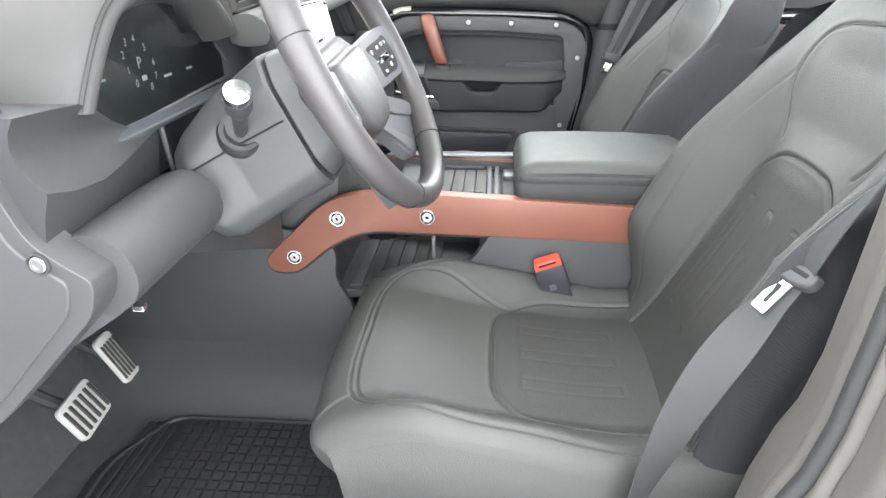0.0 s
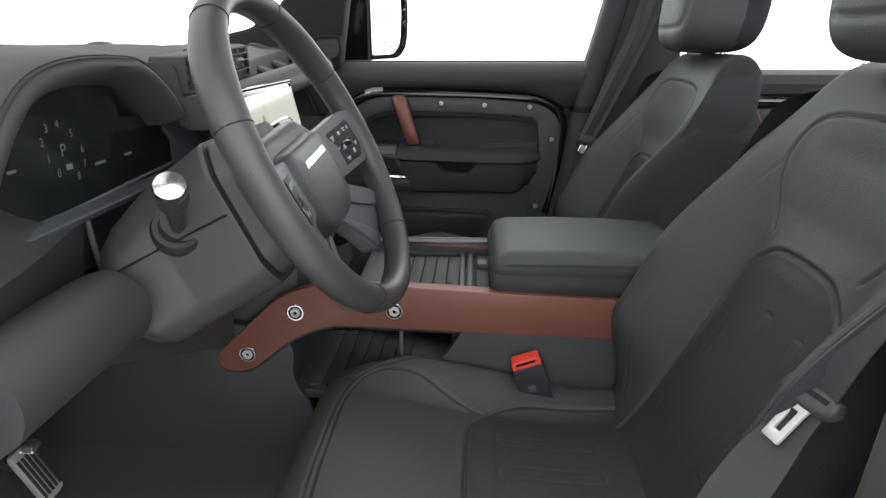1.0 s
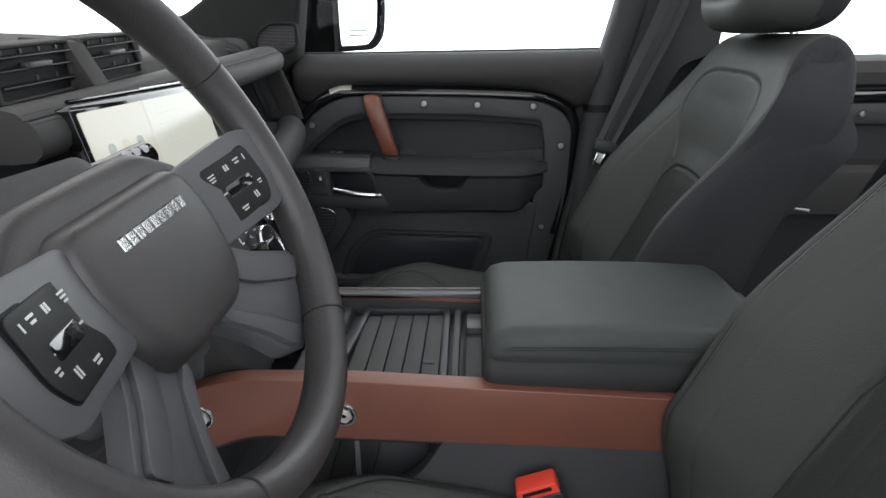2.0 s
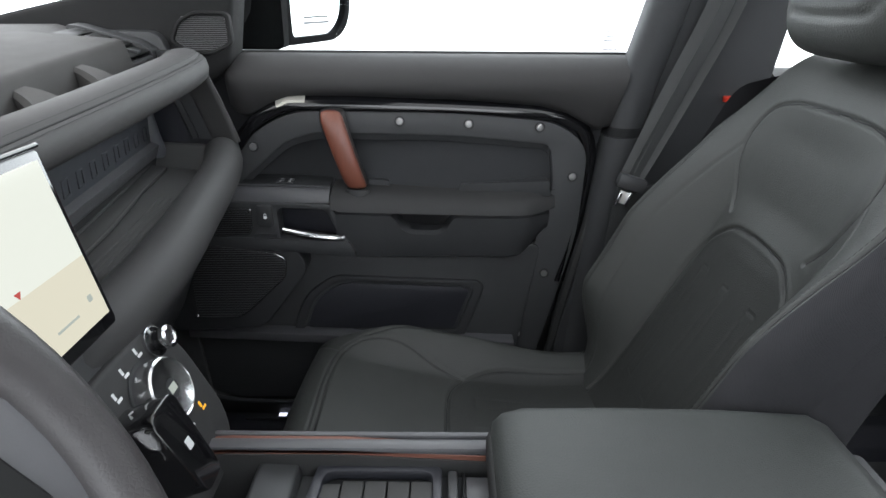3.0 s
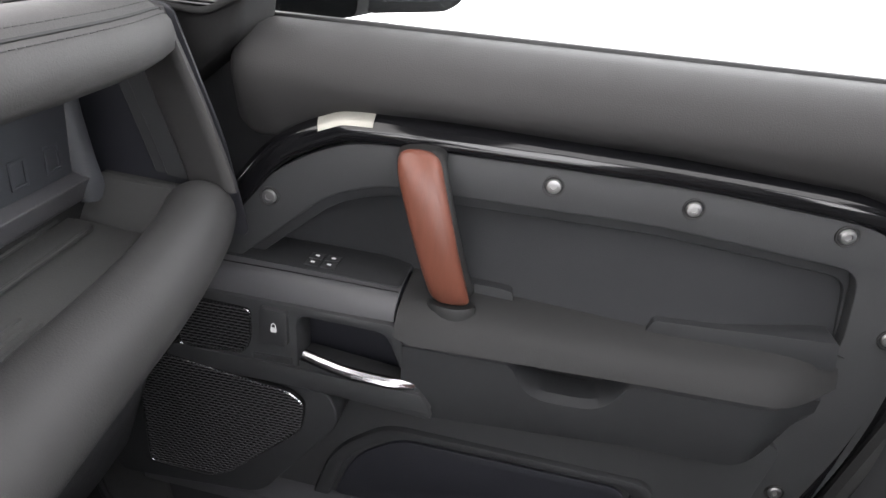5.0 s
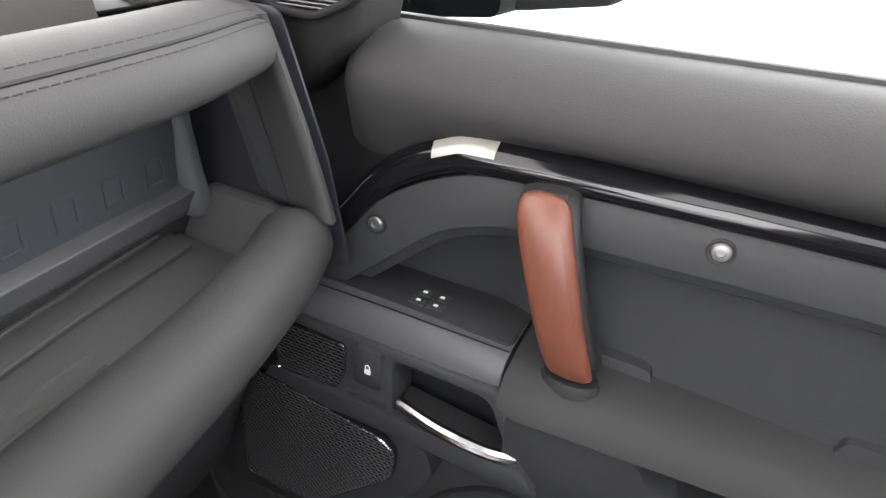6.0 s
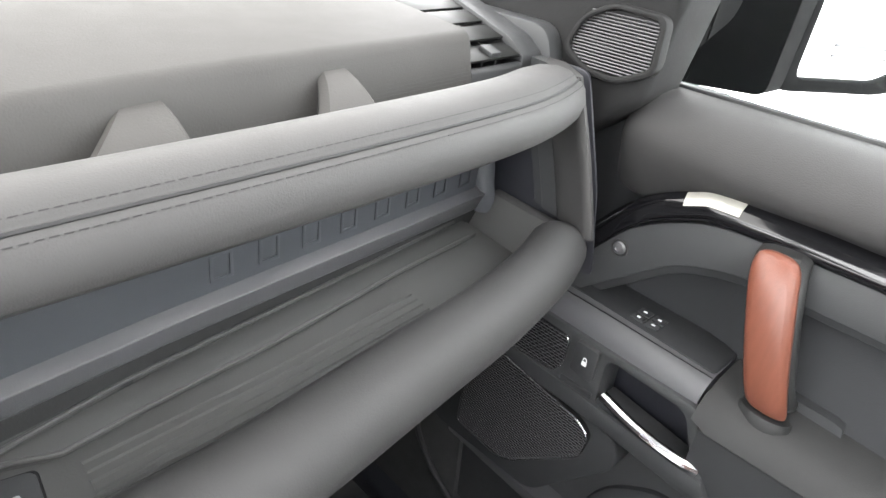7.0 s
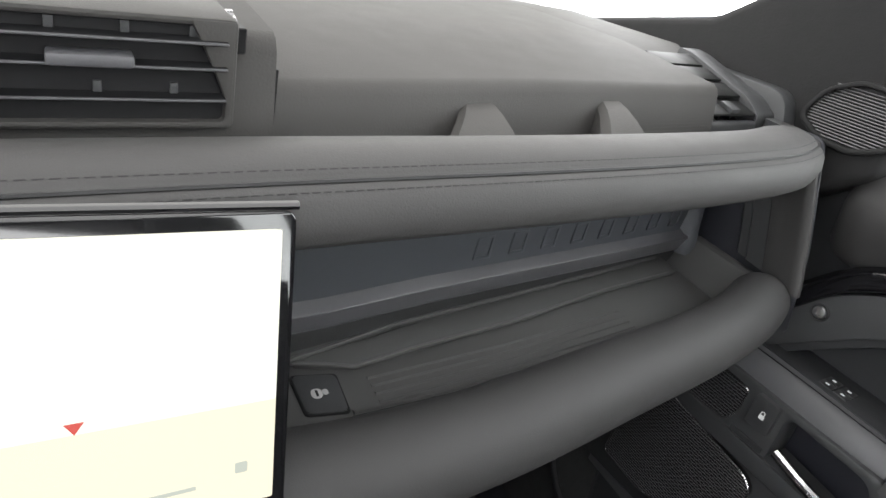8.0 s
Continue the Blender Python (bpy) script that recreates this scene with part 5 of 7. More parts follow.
# vents
def vent(y0, y1, z0, z1, x, name="air_vent", slats=4, knob=True):
    # solid black block whose colour stands for the shaded hollow behind the slats
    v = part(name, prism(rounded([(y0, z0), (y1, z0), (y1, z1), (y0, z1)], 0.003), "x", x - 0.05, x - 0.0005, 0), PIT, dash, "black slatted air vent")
    fr = ring_frame(rounded([(y0 - 0.005, z0 - 0.004), (y1 + 0.005, z0 - 0.004), (y1 + 0.005, z1 + 0.004), (y0 - 0.005, z1 + 0.004)], 0.004), rounded([(y0, z0), (y1, z0), (y1, z1), (y0, z1)], 0.003), "x", x - 0.05, x + 0.004, 0.002)
    part("vent_frame", fr, DASH_TOP, v)
    for k in range(3):
        z = z0 + (0.0128, 0.0280, 0.0400)[k]
        sl = part("slat", moved(box(-0.003, 0.009, y0, y1, -0.0008, 0.0008, 0.0005), Matrix.Translation((x - 0.002, 0, z)) @ Matrix.Rotation(radians(10), 4, "Y")), PIT, v)
        part("slat_edge", box(x + 0.0060, x + 0.0075, y0, y1, z - 0.0018, z - 0.0006, 0.0004), GREYPLASTIC, sl, "pale front edge of the slat")
        for q in ((0.12, 0.37, 0.62, 0.87), (), (0.52, 0.80))[2 - k]:
            ym = y0 + (y1 - y0) * q
            part("vane", box(x - 0.0035, x + 0.001, ym - 0.0018, ym + 0.0018, z, z + 0.0055, 0.0004), HARD, v)
    if knob:
        ym, zm = (y0 + y1) / 2, z0 + 0.0290
        part("slider", box(x - 0.002, x + 0.0105, ym - 0.017, ym + 0.017, zm - 0.0026, zm + 0.0032, 0.0016), GREYPLASTIC, v, "grey sliding tab")
    return v
vent(-0.145, -0.035, 0.739, 0.785, -0.328)
vent(-0.005, 0.110, 0.739, 0.785, -0.328)
part("vent_wedge", prism(rounded([(-0.36, 0.73), (-0.30, 0.735), (-0.325, 0.785), (-0.38, 0.792)], 0.006), "y", -0.034, -0.006, 0.005), DASH_TOP, dash, "rounded divider between the vents")
part("vent_corner", prism([(0.1135, 0.740), (0.1135, 0.788), (0.0930, 0.788), (0.1010, 0.772), (0.1085, 0.755)], "x", -0.3325, -0.3235, 0.0015), DASH_TOP, dash, "slanting end of the vent")
well = part("vent_thumbwheel", box(-0.376, -0.336, 0.1080, 0.1215, 0.770, 0.7828, 0.0006, 1), PIT, dash, "small ridged thumbwheel in a slot")
roller = part("roller", lathe([(0.0, -0.0045), (0.0165, -0.0045), (0.0175, -0.0035), (0.0175, 0.0035), (0.0165, 0.0045), (0.0, 0.0045)], (-0.356, 0.1148, 0.7690), (0, 1, 0), 24), GREYPLASTIC, well)
for k in range(5):
    q = radians(38 + 26 * k)
    part("ridge", box(-0.356 + 0.0178 * math.cos(q) - 0.0010, -0.356 + 0.0178 * math.cos(q) + 0.0010, 0.1112, 0.1184, 0.7690 + 0.0178 * math.sin(q) - 0.0008, 0.7690 + 0.0178 * math.sin(q) + 0.0008, 0.0004, 1), CHROME, roller)
# black block again painted as the duct's shade, under the corner slats
sv = part("side_vent", loft([[(-0.515, y, 0.745), (-0.396, y, 0.706), (-0.396, y, 0.690), (-0.515, y, 0.690)] for y in (0.590, 0.660)]), PIT, dash, "black slatted corner vent", smooth=False)
for x, z in ((-0.492, 0.7530), (-0.462, 0.7455), (-0.432, 0.7365), (-0.406, 0.7250)):
    part("slat", moved(box(-0.013, 0.013, 0.5900, 0.6600, -0.0013, 0.0013, 0.0008), Matrix.Translation((x, 0, z)) @ Matrix.Rotation(radians(14), 4, "Y")), PAD_BLACK, sv)
for y in (0.606, 0.625, 0.644):
    part("vane", prism([(-0.50, 0.735), (-0.41, 0.706), (-0.41, 0.718), (-0.50, 0.747)], "y", y - 0.0012, y + 0.0012, 0), HARD, sv)
part("slider", moved(box(-0.008, 0.010, 0.618, 0.632, -0.004, 0.004, 0.0015), Matrix.Translation((-0.404, 0, 0.7265)) @ Matrix.Rotation(radians(14), 4, "Y")), HARD, sv)
part("vent_cheek", prism(rounded([(-0.52, 0.70), (-0.392, 0.70), (-0.390, 0.722), (-0.412, 0.736), (-0.50, 0.760), (-0.52, 0.762)], 0.006), "y", 0.6605, 0.690, 0.005), HARD, dash)
part("vent_sill", prism(rounded([(-0.400, 0.69), (-0.386, 0.69), (-0.389, 0.715), (-0.396, 0.717)], 0.003), "y", 0.589, 0.660, 0.002), HARD, dash)
part("vent_slot", box(-0.56, -0.557, 0.585, 0.665, 0.7525, 0.7585, 0), PIT, dash)
for dx, dy in ((-0.62, 0.14), (-0.64, -0.02)):
    part("sensor_dome", lathe([(0.03, 0), (0.028, 0.010), (0.018, 0.018), (0.0, 0.020)], (dx, dy, 0.775), (0, 0, 1), 20), HARD, dash, "small dark sensor housing")

# the whole top rises a little towards the passenger's side
for ob in dash.children_recursive:
    for v in ob.data.vertices:
        y, z = v.co.y, v.co.z
        v.co.z += 0.030 * (y - 0.15) + (0.023 * y - 0.0076) * float(smoothstep(0.61, 0.69, z))

# touch screen
screen = thing("touch_screen", "lit centre touch screen in a thin black frame", "screen")
tilt = Matrix.Translation((-0.2400, -0.015, 0.644)) @ Matrix.Rotation(radians(-12.0), 4, "Y")
def onscreen(y0, y1, z0, z1, d, mat, name, r=0.003, thick=0.001, parent=None, label=""):
    return part(name, moved(prism(rounded([(y0, z0), (y1, z0), (y1, z1), (y0, z1)], r, 3), "x", d - thick, d, 0), tilt), mat, parent or screen, label, smooth=False)
part("bezel", moved(prism(rounded([(-0.144, -0.090), (0.144, -0.090), (0.144, 0.074), (-0.144, 0.074)], 0.006), "x", -0.016, 0.0, 0.003), tilt), GLOSS, screen, "thin gloss black frame")
part("edge_trim", moved(tube([(0.001, -0.144, 0.077), (0.001, 0.144, 0.077)], 0.0022, 8), tilt), GLOSS, screen)
pane = onscreen(-0.137, 0.137, -0.077, 0.066, 0.0012, SCREEN_PALE, "display_pane", label="pale lit menu page")
onscreen(-0.02, 0.137, -0.020, 0.066, 0.0016, SCREEN_WHITE, "menu_panel", 0.001, 0.0006, pane)
onscreen(-0.02, 0.137, -0.077, -0.020, 0.0016, SCREEN_MAP, "map_panel", 0.001, 0.0006, pane, "sand-coloured map")
for y in (-0.105, -0.078, -0.051):
    onscreen(y - 0.006, y + 0.006, -0.002, 0.032, 0.0018, SCREEN_GREY if y != -0.078 else SCREEN_MAP, "menu_icon", 0.006, 0.0006, pane)
for k in range(4):
    onscreen(0.0, 0.05, 0.012 + 0.012 * k, 0.0132 + 0.012 * k, 0.0019, SCREEN_PALE, "menu_line", 0.0004, 0.0005, pane)
part("map_arrow", moved(prism([(0.0488, -0.0145), (0.0562, -0.0145), (0.0525, -0.0200)], "x", 0.0015, 0.0020, 0), tilt), SCREEN_RED, pane, "small red arrow", smooth=False)
onscreen(0.118, 0.124, -0.058, -0.052, 0.002, SCREEN_GREY, "map_mark", 0.001, 0.0005, pane)
onscreen(0.070, 0.100, -0.062, -0.060, 0.002, SCREEN_GREY, "map_mark", 0.0005, 0.0005, pane)
onscreen(-0.132, -0.124, -0.068, -0.060, 0.002, SCREEN_GREY, "menu_icon", 0.002, 0.0005, pane)

# ---- driver's side of the dashboard ----
hood = thing("instrument_hood", "padded arched hood over the instrument display", "instrument hood")
ARCH = [(-0.600, 0.655), (-0.578, 0.690), (-0.545, 0.732), (-0.500, 0.760), (-0.430, 0.772), (-0.330, 0.770), (-0.285, 0.758), (-0.240, 0.728), (-0.203, 0.694)]
def arch_line(shrink, n=6):
    c = Vector((-0.36, 0.66))
    return [((p.x - c.x) * shrink + c.x, (p.z - c.y) * (shrink if p.z > c.y else 1) + c.y) for p in curve_points([(y, 0, z) for y, z in ARCH], n)]
rows = []
for shrink, x, dz in ((0.775, -0.345, -0.004), (0.785, -0.332, -0.004), (0.81, -0.320, -0.003), (0.87, -0.306, -0.001), (0.93, -0.300, 0.0), (0.965, -0.302, 0.001), (0.99, -0.310, 0.003), (1.0, -0.322, 0.006), (1.0, -0.345, 0.010), (1.0, -0.40, 0.014), (1.0, -0.50, 0.010), (1.0, -0.62, 0.0)):
    rows.append([(x - 0.02 * max(0, (0.72 - z) / 0.07) * 0.3, y, z + dz) for y, z in arch_line(shrink)])
part("hood_pad", loft(rows, closed=False, cap=False), SOFT, hood, "soft grained hood", angle=60)
for sh, xx, dz in ((0.972, -0.3035, 0.0035), (0.985, -0.3065, 0.0045)):
    part("seam", tube([(xx - 0.02 * max(0, (0.72 - z) / 0.07) * 0.3, y, z + dz) for y, z in arch_line(sh)], 0.0009, 5), STITCH, hood)
rows = [[(x, y, z) for y, z in arch_line(s)] for s, x in ((0.78, -0.342), (0.76, -0.40))]
part("hood_lining", loft(rows, closed=False, cap=False), HARD, hood)
disp = part("display_pane", prism(rounded([(-0.555, 0.660), (-0.48, 0.614), (-0.315, 0.620), (-0.305, 0.703), (-0.312, 0.744), (-0.44, 0.748), (-0.505, 0.735)], 0.006), "x", -0.352, -0.344, 0.001), CLUSTER, hood, "dark digital instrument display", smooth=False)
part("side_pane", prism(rounded([(-0.3145, 0.620), (-0.168, 0.624), (-0.165, 0.638), (-0.222, 0.697), (-0.3045, 0.702)], 0.008), "x", -0.353, -0.346, 0.001), CLUSTER, hood, "lower gloss part of the display", smooth=False)
part("pane_lip", tube([(-0.345, y, z) for y, z in ((-0.48, 0.6125), (-0.315, 0.6180), (-0.168, 0.6225), (-0.163, 0.638), (-0.200, 0.674))], 0.0022, 6), GREYPLASTIC, hood, "pale edge under the display")
part("side_panel", moved(prism(rounded([(-0.052, -0.038), (0.052, -0.038), (0.046, 0.036), (-0.052, 0.040)], 0.003), "x", -0.004, 0.004, 0.001), Matrix.Translation((-0.342, -0.152, 0.644)) @ Matrix.Rotation(radians(-14), 4, "Z")), SLATE, hood, "blue-grey panel between display and screen")
part("side_filler", prism(rounded([(-0.230, 0.60), (-0.162, 0.60), (-0.162, 0.70), (-0.230, 0.735)], 0.004), "x", -0.39, -0.362, 0.002), SLATE, hood, "blue-grey filler beside the display")
def lettering(text, size, y, z):
    """Upright characters on the display, in the built-in font."""
    cu = bpy.data.curves.new("characters", "FONT")
    cu.body, cu.size, cu.align_x, cu.align_y = text, size, "CENTER", "CENTER"
    ob = bpy.data.objects.new("characters", cu)
    me = bpy.data.meshes.new_from_object(ob)
    bm = bmesh.new()
    bm.from_mesh(me)
    bpy.data.objects.remove(ob)
    bpy.data.curves.remove(cu)
    bpy.data.meshes.remove(me)
    return moved(bm, Matrix(((0, 0, 1, -0.3432), (1, 0, 0, y), (0, 1, 0, z), (0, 0, 0, 1))))
for digit, y, z in zip("012345678", (-0.434, -0.446, -0.451, -0.441, -0.423, -0.403, -0.389, -0.389, -0.403), (0.657, 0.674, 0.692, 0.705, 0.707, 0.695, 0.676, 0.659, 0.648)):
    part("dial_figure", lettering(digit, 0.0125, y, z), CLUSTER_INK, disp)
part("gear_letter", lettering("P", 0.019, -0.421, 0.679), CLUSTER_INK, disp)
for y, z, w, h in ((-0.416, 0.661, 0.010, 0.006), (-0.50, 0.672, 0.012, 0.003), (-0.36, 0.655, 0.02, 0.003), (-0.30, 0.655, 0.016, 0.003)):
    part("readout_bar", box(-0.3436, -0.3430, y - w / 2, y + w / 2, z - h / 2, z + h / 2, 0), CLUSTER_INK, disp)
part("display_ledge", prism(rounded([(-0.36, 0.604), (-0.332, 0.600), (-0.328, 0.609), (-0.345, 0.617)], 0.003), "y", -0.57, -0.17, 0.002), SLATE, hood, "blue-grey ledge under the display")

lowdash = thing("driver_dash_panel", "dark lower dashboard with a padded knee beam and end cap", "dashboard panel")
# a hollowed panel runs from the display's lower edge to a crease, with an upright facet below it
rings = []
for y, ux, uz, kx, kz, hollow, lz in ((-0.692, -0.300, 0.676, -0.290, 0.612, 0.016, 0.560), (-0.650, -0.302, 0.673, -0.294, 0.600, 0.017, 0.552), (-0.600, -0.306, 0.668, -0.299, 0.594, 0.017, 0.545),
                                      (-0.560, -0.319, 0.655, -0.306, 0.595, 0.014, 0.540), (-0.515, -0.334, 0.632, -0.315, 0.597, 0.010, 0.534), (-0.470, -0.341, 0.612, -0.326, 0.599, 0.005, 0.526),
                                      (-0.440, -0.3445, 0.607, -0.333, 0.600, 0.003, 0.520), (-0.415, -0.346, 0.605, -0.339, 0.600, 0.001, 0.514)):
    row = []
    for q in (0.0, 0.2, 0.4, 0.6, 0.8, 0.93):
        row.append((ux + (kx - ux) * q - hollow * 4 * q * (1 - q), y, uz + (kz - uz) * q))
    row += [(kx, y, kz), (kx - 0.001, y, kz - 0.004), (kx - 0.010, y, (kz + lz) / 2), (kx - 0.016, y, lz), (-0.43, y, lz), (-0.43, y, uz)]
    rings.append(row)
part("fascia", loft(rings), DOOR_DARK, lowdash, "dark hollowed fascia with a crease", angle=30)
part("fascia_edge", tube(curve_points([(-0.338, -0.413, 0.603), (-0.341, -0.404, 0.565), (-0.346, -0.388, 0.515)], 5), 0.0035, 8), GREYPLASTIC, lowdash, "pale edge of the fascia beside the column")
part("pocket", box(-0.44, -0.352, -0.662, -0.44, 0.470, 0.548, 0.004), BINPLASTIC, lowdash, "dark slot above the knee beam")
part("pocket_bracket", prism(rounded([(-0.352, 0.552), (-0.318, 0.545), (-0.312, 0.528), (-0.352, 0.524)], 0.004), "y", -0.606, -0.600, 0.002), GREYPLASTIC, lowdash)
shroud = prism(rounded([(-0.640, 0.535), (-0.593, 0.505), (-0.447, 0.440), (-0.188, 0.322), (-0.150, 0.322), (-0.150, 0.500), (-0.640, 0.540)], [0.01, 0.02, 0.03, 0.02, 0.01, 0.01, 0.01]), "x", -0.345, -0.300, 0.010, 3)
for v in shroud.verts:
    v.co.x += 0.22 * max(0.0, v.co.z - 0.46)
part("lower_shroud", shroud, HARD, lowdash, "sloping panel under the steering column")
part("fascia_inner", prism(rounded([(-0.325, 0.575), (-0.315, 0.545), (-0.36, 0.52), (-0.50, 0.52), (-0.50, 0.60), (-0.40, 0.60)], 0.008), "y", -0.255, -0.168, 0.004), SLATE, lowdash)
KNEE = curve_points([(-0.291, -0.462, 0.521), (-0.2905, -0.468, 0.521), (-0.290, -0.482, 0.521), (-0.289, -0.54, 0.522), (-0.290, -0.62, 0.521), (-0.291, -0.668, 0.520)], 5)
rings = []
for i, p in enumerate(KNEE):
    sc = 0.45 + 0.55 * math.sqrt(max(0.0, 1 - (1 - min(1.0, i / 10.0)) ** 2))
    rings.append([p + Vector((0.046 * sc * math.cos(q) * (1 if math.cos(q) > 0 else 1.6), 0, 0.043 * sc * math.sin(q) - 0.015 * max(0, -math.cos(q)))) for q in np.linspace(0, 6.28318, 24, endpoint=False)])
part("knee_beam", loft(rings), HARD, lowdash, "thick padded knee beam", angle=60)
part("knee_panel", prism(rounded([(-0.262, 0.485), (-0.36, 0.42), (-0.52, 0.36), (-0.70, 0.40), (-0.50, 0.52)], 0.02), "y", -0.665, -0.16, 0.012, 3), HARD, lowdash, "grained under-dash panel")
cap_pts = rounded([(-0.330, 0.700), (-0.330, 0.628), (-0.312, 0.570), (-0.280, 0.546), (-0.262, 0.534), (-0.271, 0.500), (-0.42, 0.352), (-0.62, 0.25), (-0.75, 0.5), (-0.60, 0.72)], [0.01, 0.02, 0.03, 0.02, 0.015, 0.03, 0.05, 0.05, 0.05, 0.02])
part("end_cap", prism(cap_pts, "y", -0.705, -0.664, 0.014, 5), HARD, lowdash, "grey dashboard end cap")
cap_in = [(-0.42 + (x + 0.42) * 0.86, 0.52 + (z - 0.52) * 0.90) for x, z in cap_pts]
part("end_panel", prism(cap_in, "y", -0.7075, -0.700, 0.0025, 3), HARD, lowdash, "recessed end panel")
screw(lowdash, -0.306, -0.7075, 0.552, (0, -1, 0), 0.008)
part("side_gap", box(-0.42, -0.362, -0.47, -0.255, 0.53, 0.600, 0.004), BINPLASTIC, lowdash, "dark gap beside the column")
for k in range(2):
    part("latch", moved(box(-0.006, 0.006, -0.004, 0.004, -0.003, 0.003, 0.001), Matrix.Translation((-0.262 - 0.008 * k, -0.652 + 0.012 * k, 0.478 - 0.006 * k))), CHROME, lowdash)

# steering column
column = thing("steering_column", "dark plastic steering column cover with a silver-tipped stalk", "steering column")
CY, TILT = -0.343, radians(26.4)
WM = Matrix(((0, -math.sin(TILT), math.cos(TILT), -0.086), (1, 0, 0, CY), (0, math.cos(TILT), math.sin(TILT), 0.667), (0, 0, 0, 1)))
def col_ring(z, w, top, bot):
    return [WM @ Vector((x, y, z)) for x, y in rounded([(-w, bot + 0.030), (-w * 0.74, bot), (w * 0.74, bot), (w, bot + 0.030), (w * 0.94, top - 0.034), (w * 0.66, top), (-w * 0.66, top), (-w * 0.94, top - 0.034)], 0.011, 3)]
part("front_cover", loft([col_ring(-0.048, 0.055, 0.050, -0.062), col_ring(-0.053, 0.067, 0.060, -0.084), col_ring(-0.094, 0.0755, 0.064, -0.104)]), HARD, column)
part("gap", loft([col_ring(-0.093, 0.072, 0.061, -0.100), col_ring(-0.100, 0.072, 0.061, -0.100)]), PIT, column)
MAIN = ((-0.099, 0.0785, 0.067, -0.111), (-0.104, 0.0805, 0.068, -0.114), (-0.186, 0.083, 0.054, -0.118), (-0.192, 0.0845, 0.052, -0.118), (-0.234, 0.106, 0.034, -0.120), (-0.242, 0.108, 0.030, -0.119), (-0.262, 0.106, 0.018, -0.112), (-0.274, 0.094, 0.006, -0.096))
part("main_cover", loft([col_ring(*q) for q in MAIN]), HARD, column, angle=22)
# parting line between the halves of the cover
part("parting_line", tube([WM @ Vector((-w * 0.985, -0.012, z)) for z, w, _, _ in MAIN[1:7]], 0.0013, 5), PIT, column)
base = Vector((-0.234, -0.412, 0.590))
tip = Vector((-0.196, -0.492, 0.662))
sd = (tip - base).normalized()
part("boot", lathe([(0.030, -0.012), (0.030, 0.000), (0.027, 0.006), (0.021, 0.006), (0.017, 0.000), (0.010, -0.003)], base + sd * 0.004, sd, 24), RUBBER, column)
stalk = part("stalk", lathe([(0.008, 0.0), (0.009, 0.03), (0.0095, 0.055), (0.0125, 0.064), (0.0155, 0.074), (0.0165, 0.090), (0.0165, 0.098)], base, sd, 24), HARD, column, "black indicator stalk")
part("stalk_cap", lathe([(0.0163, 0.098), (0.0165, 0.104), (0.0150, 0.108), (0.008, 0.1095), (0.0, 0.110)], base, sd, 24), CHROME, stalk, "bright silver end cap")
base2 = Vector((-0.175, -0.29, 0.676))
part("stalk", lathe([(0.008, 0.0), (0.009, 0.04), (0.011, 0.06), (0.0125, 0.085), (0.008, 0.092)], base2, (0.12, 1.0, 0.03), 20), GLOSS, column, "wiper stalk with small marks")
for k in range(3):
    q = base2 + Vector((0.12, 1.0, 0.03)).normalized() * (0.055 + 0.011 * k)
    part("marks", moved(box(-0.003, 0.003, -0.003, 0.003, -0.003, 0.003, 0.001, 1), Matrix.Translation(q + Vector((0.007, -0.003, 0.008)))), ICON, column)

# steering wheel
wheel = thing("steering_wheel", "black leather steering wheel with grey spokes and button pads", "steering wheel", at=tuple(WM.translation))
WL = WM.copy()
WL.translation = (0, 0, 0)
WL = Matrix.Rotation(radians(-1.9), 4, "Z") @ WL @ Matrix.Rotation(radians(5.0), 4, "Z")
def W(bm):
    return moved(bm, WL)
R = 0.187
rings = []
N = 96
for k in range(N):
    q = 6.28318 * k / N
    grip = 0.0015 * (math.exp(-((math.degrees(q) - 40) / 18) ** 2) + math.exp(-((math.degrees(q) - 140) / 18) ** 2))
    ctr = Vector((R * math.cos(q), R * math.sin(q), 0))
    rad = Vector((math.cos(q), math.sin(q), 0))
    rings.append([ctr + rad * (0.0155 + grip) * math.cos(s) + Vector((0, 0, (0.0185 + grip) * math.sin(s))) for s in np.linspace(0, 6.28318, 20, endpoint=False)])
bm = bmesh.new()
rows = [[bm.verts.new(p) for p in r] for r in rings]
for i in range(N):
    for j in range(20):
        bm.faces.new((rows[i][j], rows[(i + 1) % N][j], rows[(i + 1) % N][(j + 1) % 20], rows[i][(j + 1) % 20]))
bmesh.ops.recalc_face_normals(bm, faces=bm.faces)
rim = part("rim", W(bm), WHEEL_HIDE, wheel, "leather-wrapped rim")
for deg in (22, 62, 118, 158, 235, 305):
    q = radians(deg)
    pts = [Vector((R * math.cos(q), R * math.sin(q), 0)) + Vector((math.cos(q), math.sin(q), 0)) * 0.0162 * math.cos(s) + Vector((0, 0, 0.0192 * math.sin(s))) for s in np.linspace(0, 6.28318, 20, endpoint=False)]
    part("rim_seam", W(tube(pts, 0.0008, 5, closed=True)), STITCH, rim)
bits = []
for lo, hi in ((-60, 62), (118, 240)):
    for k in range(int((hi - lo) / 2.2)):
        q = radians(lo + 2.2 * k)
        for s in (1, -1):
            a = Vector(((R - 0.0150) * math.cos(q), (R - 0.0150) * math.sin(q), 0.003 * s))
            q2 = q + 0.018
            b = Vector(((R - 0.0128) * math.cos(q2), (R - 0.0128) * math.sin(q2), 0.0085 * s))
            bits.append(tube([a, b], 0.0007, 4))
tagged(part("lacing", W(merge(*bits)), STITCH, rim, "cross stitching on the inside of the rim"), kind="stuff")
WL = WL @ Matrix.Translation((0.005, -0.027, -0.0118))
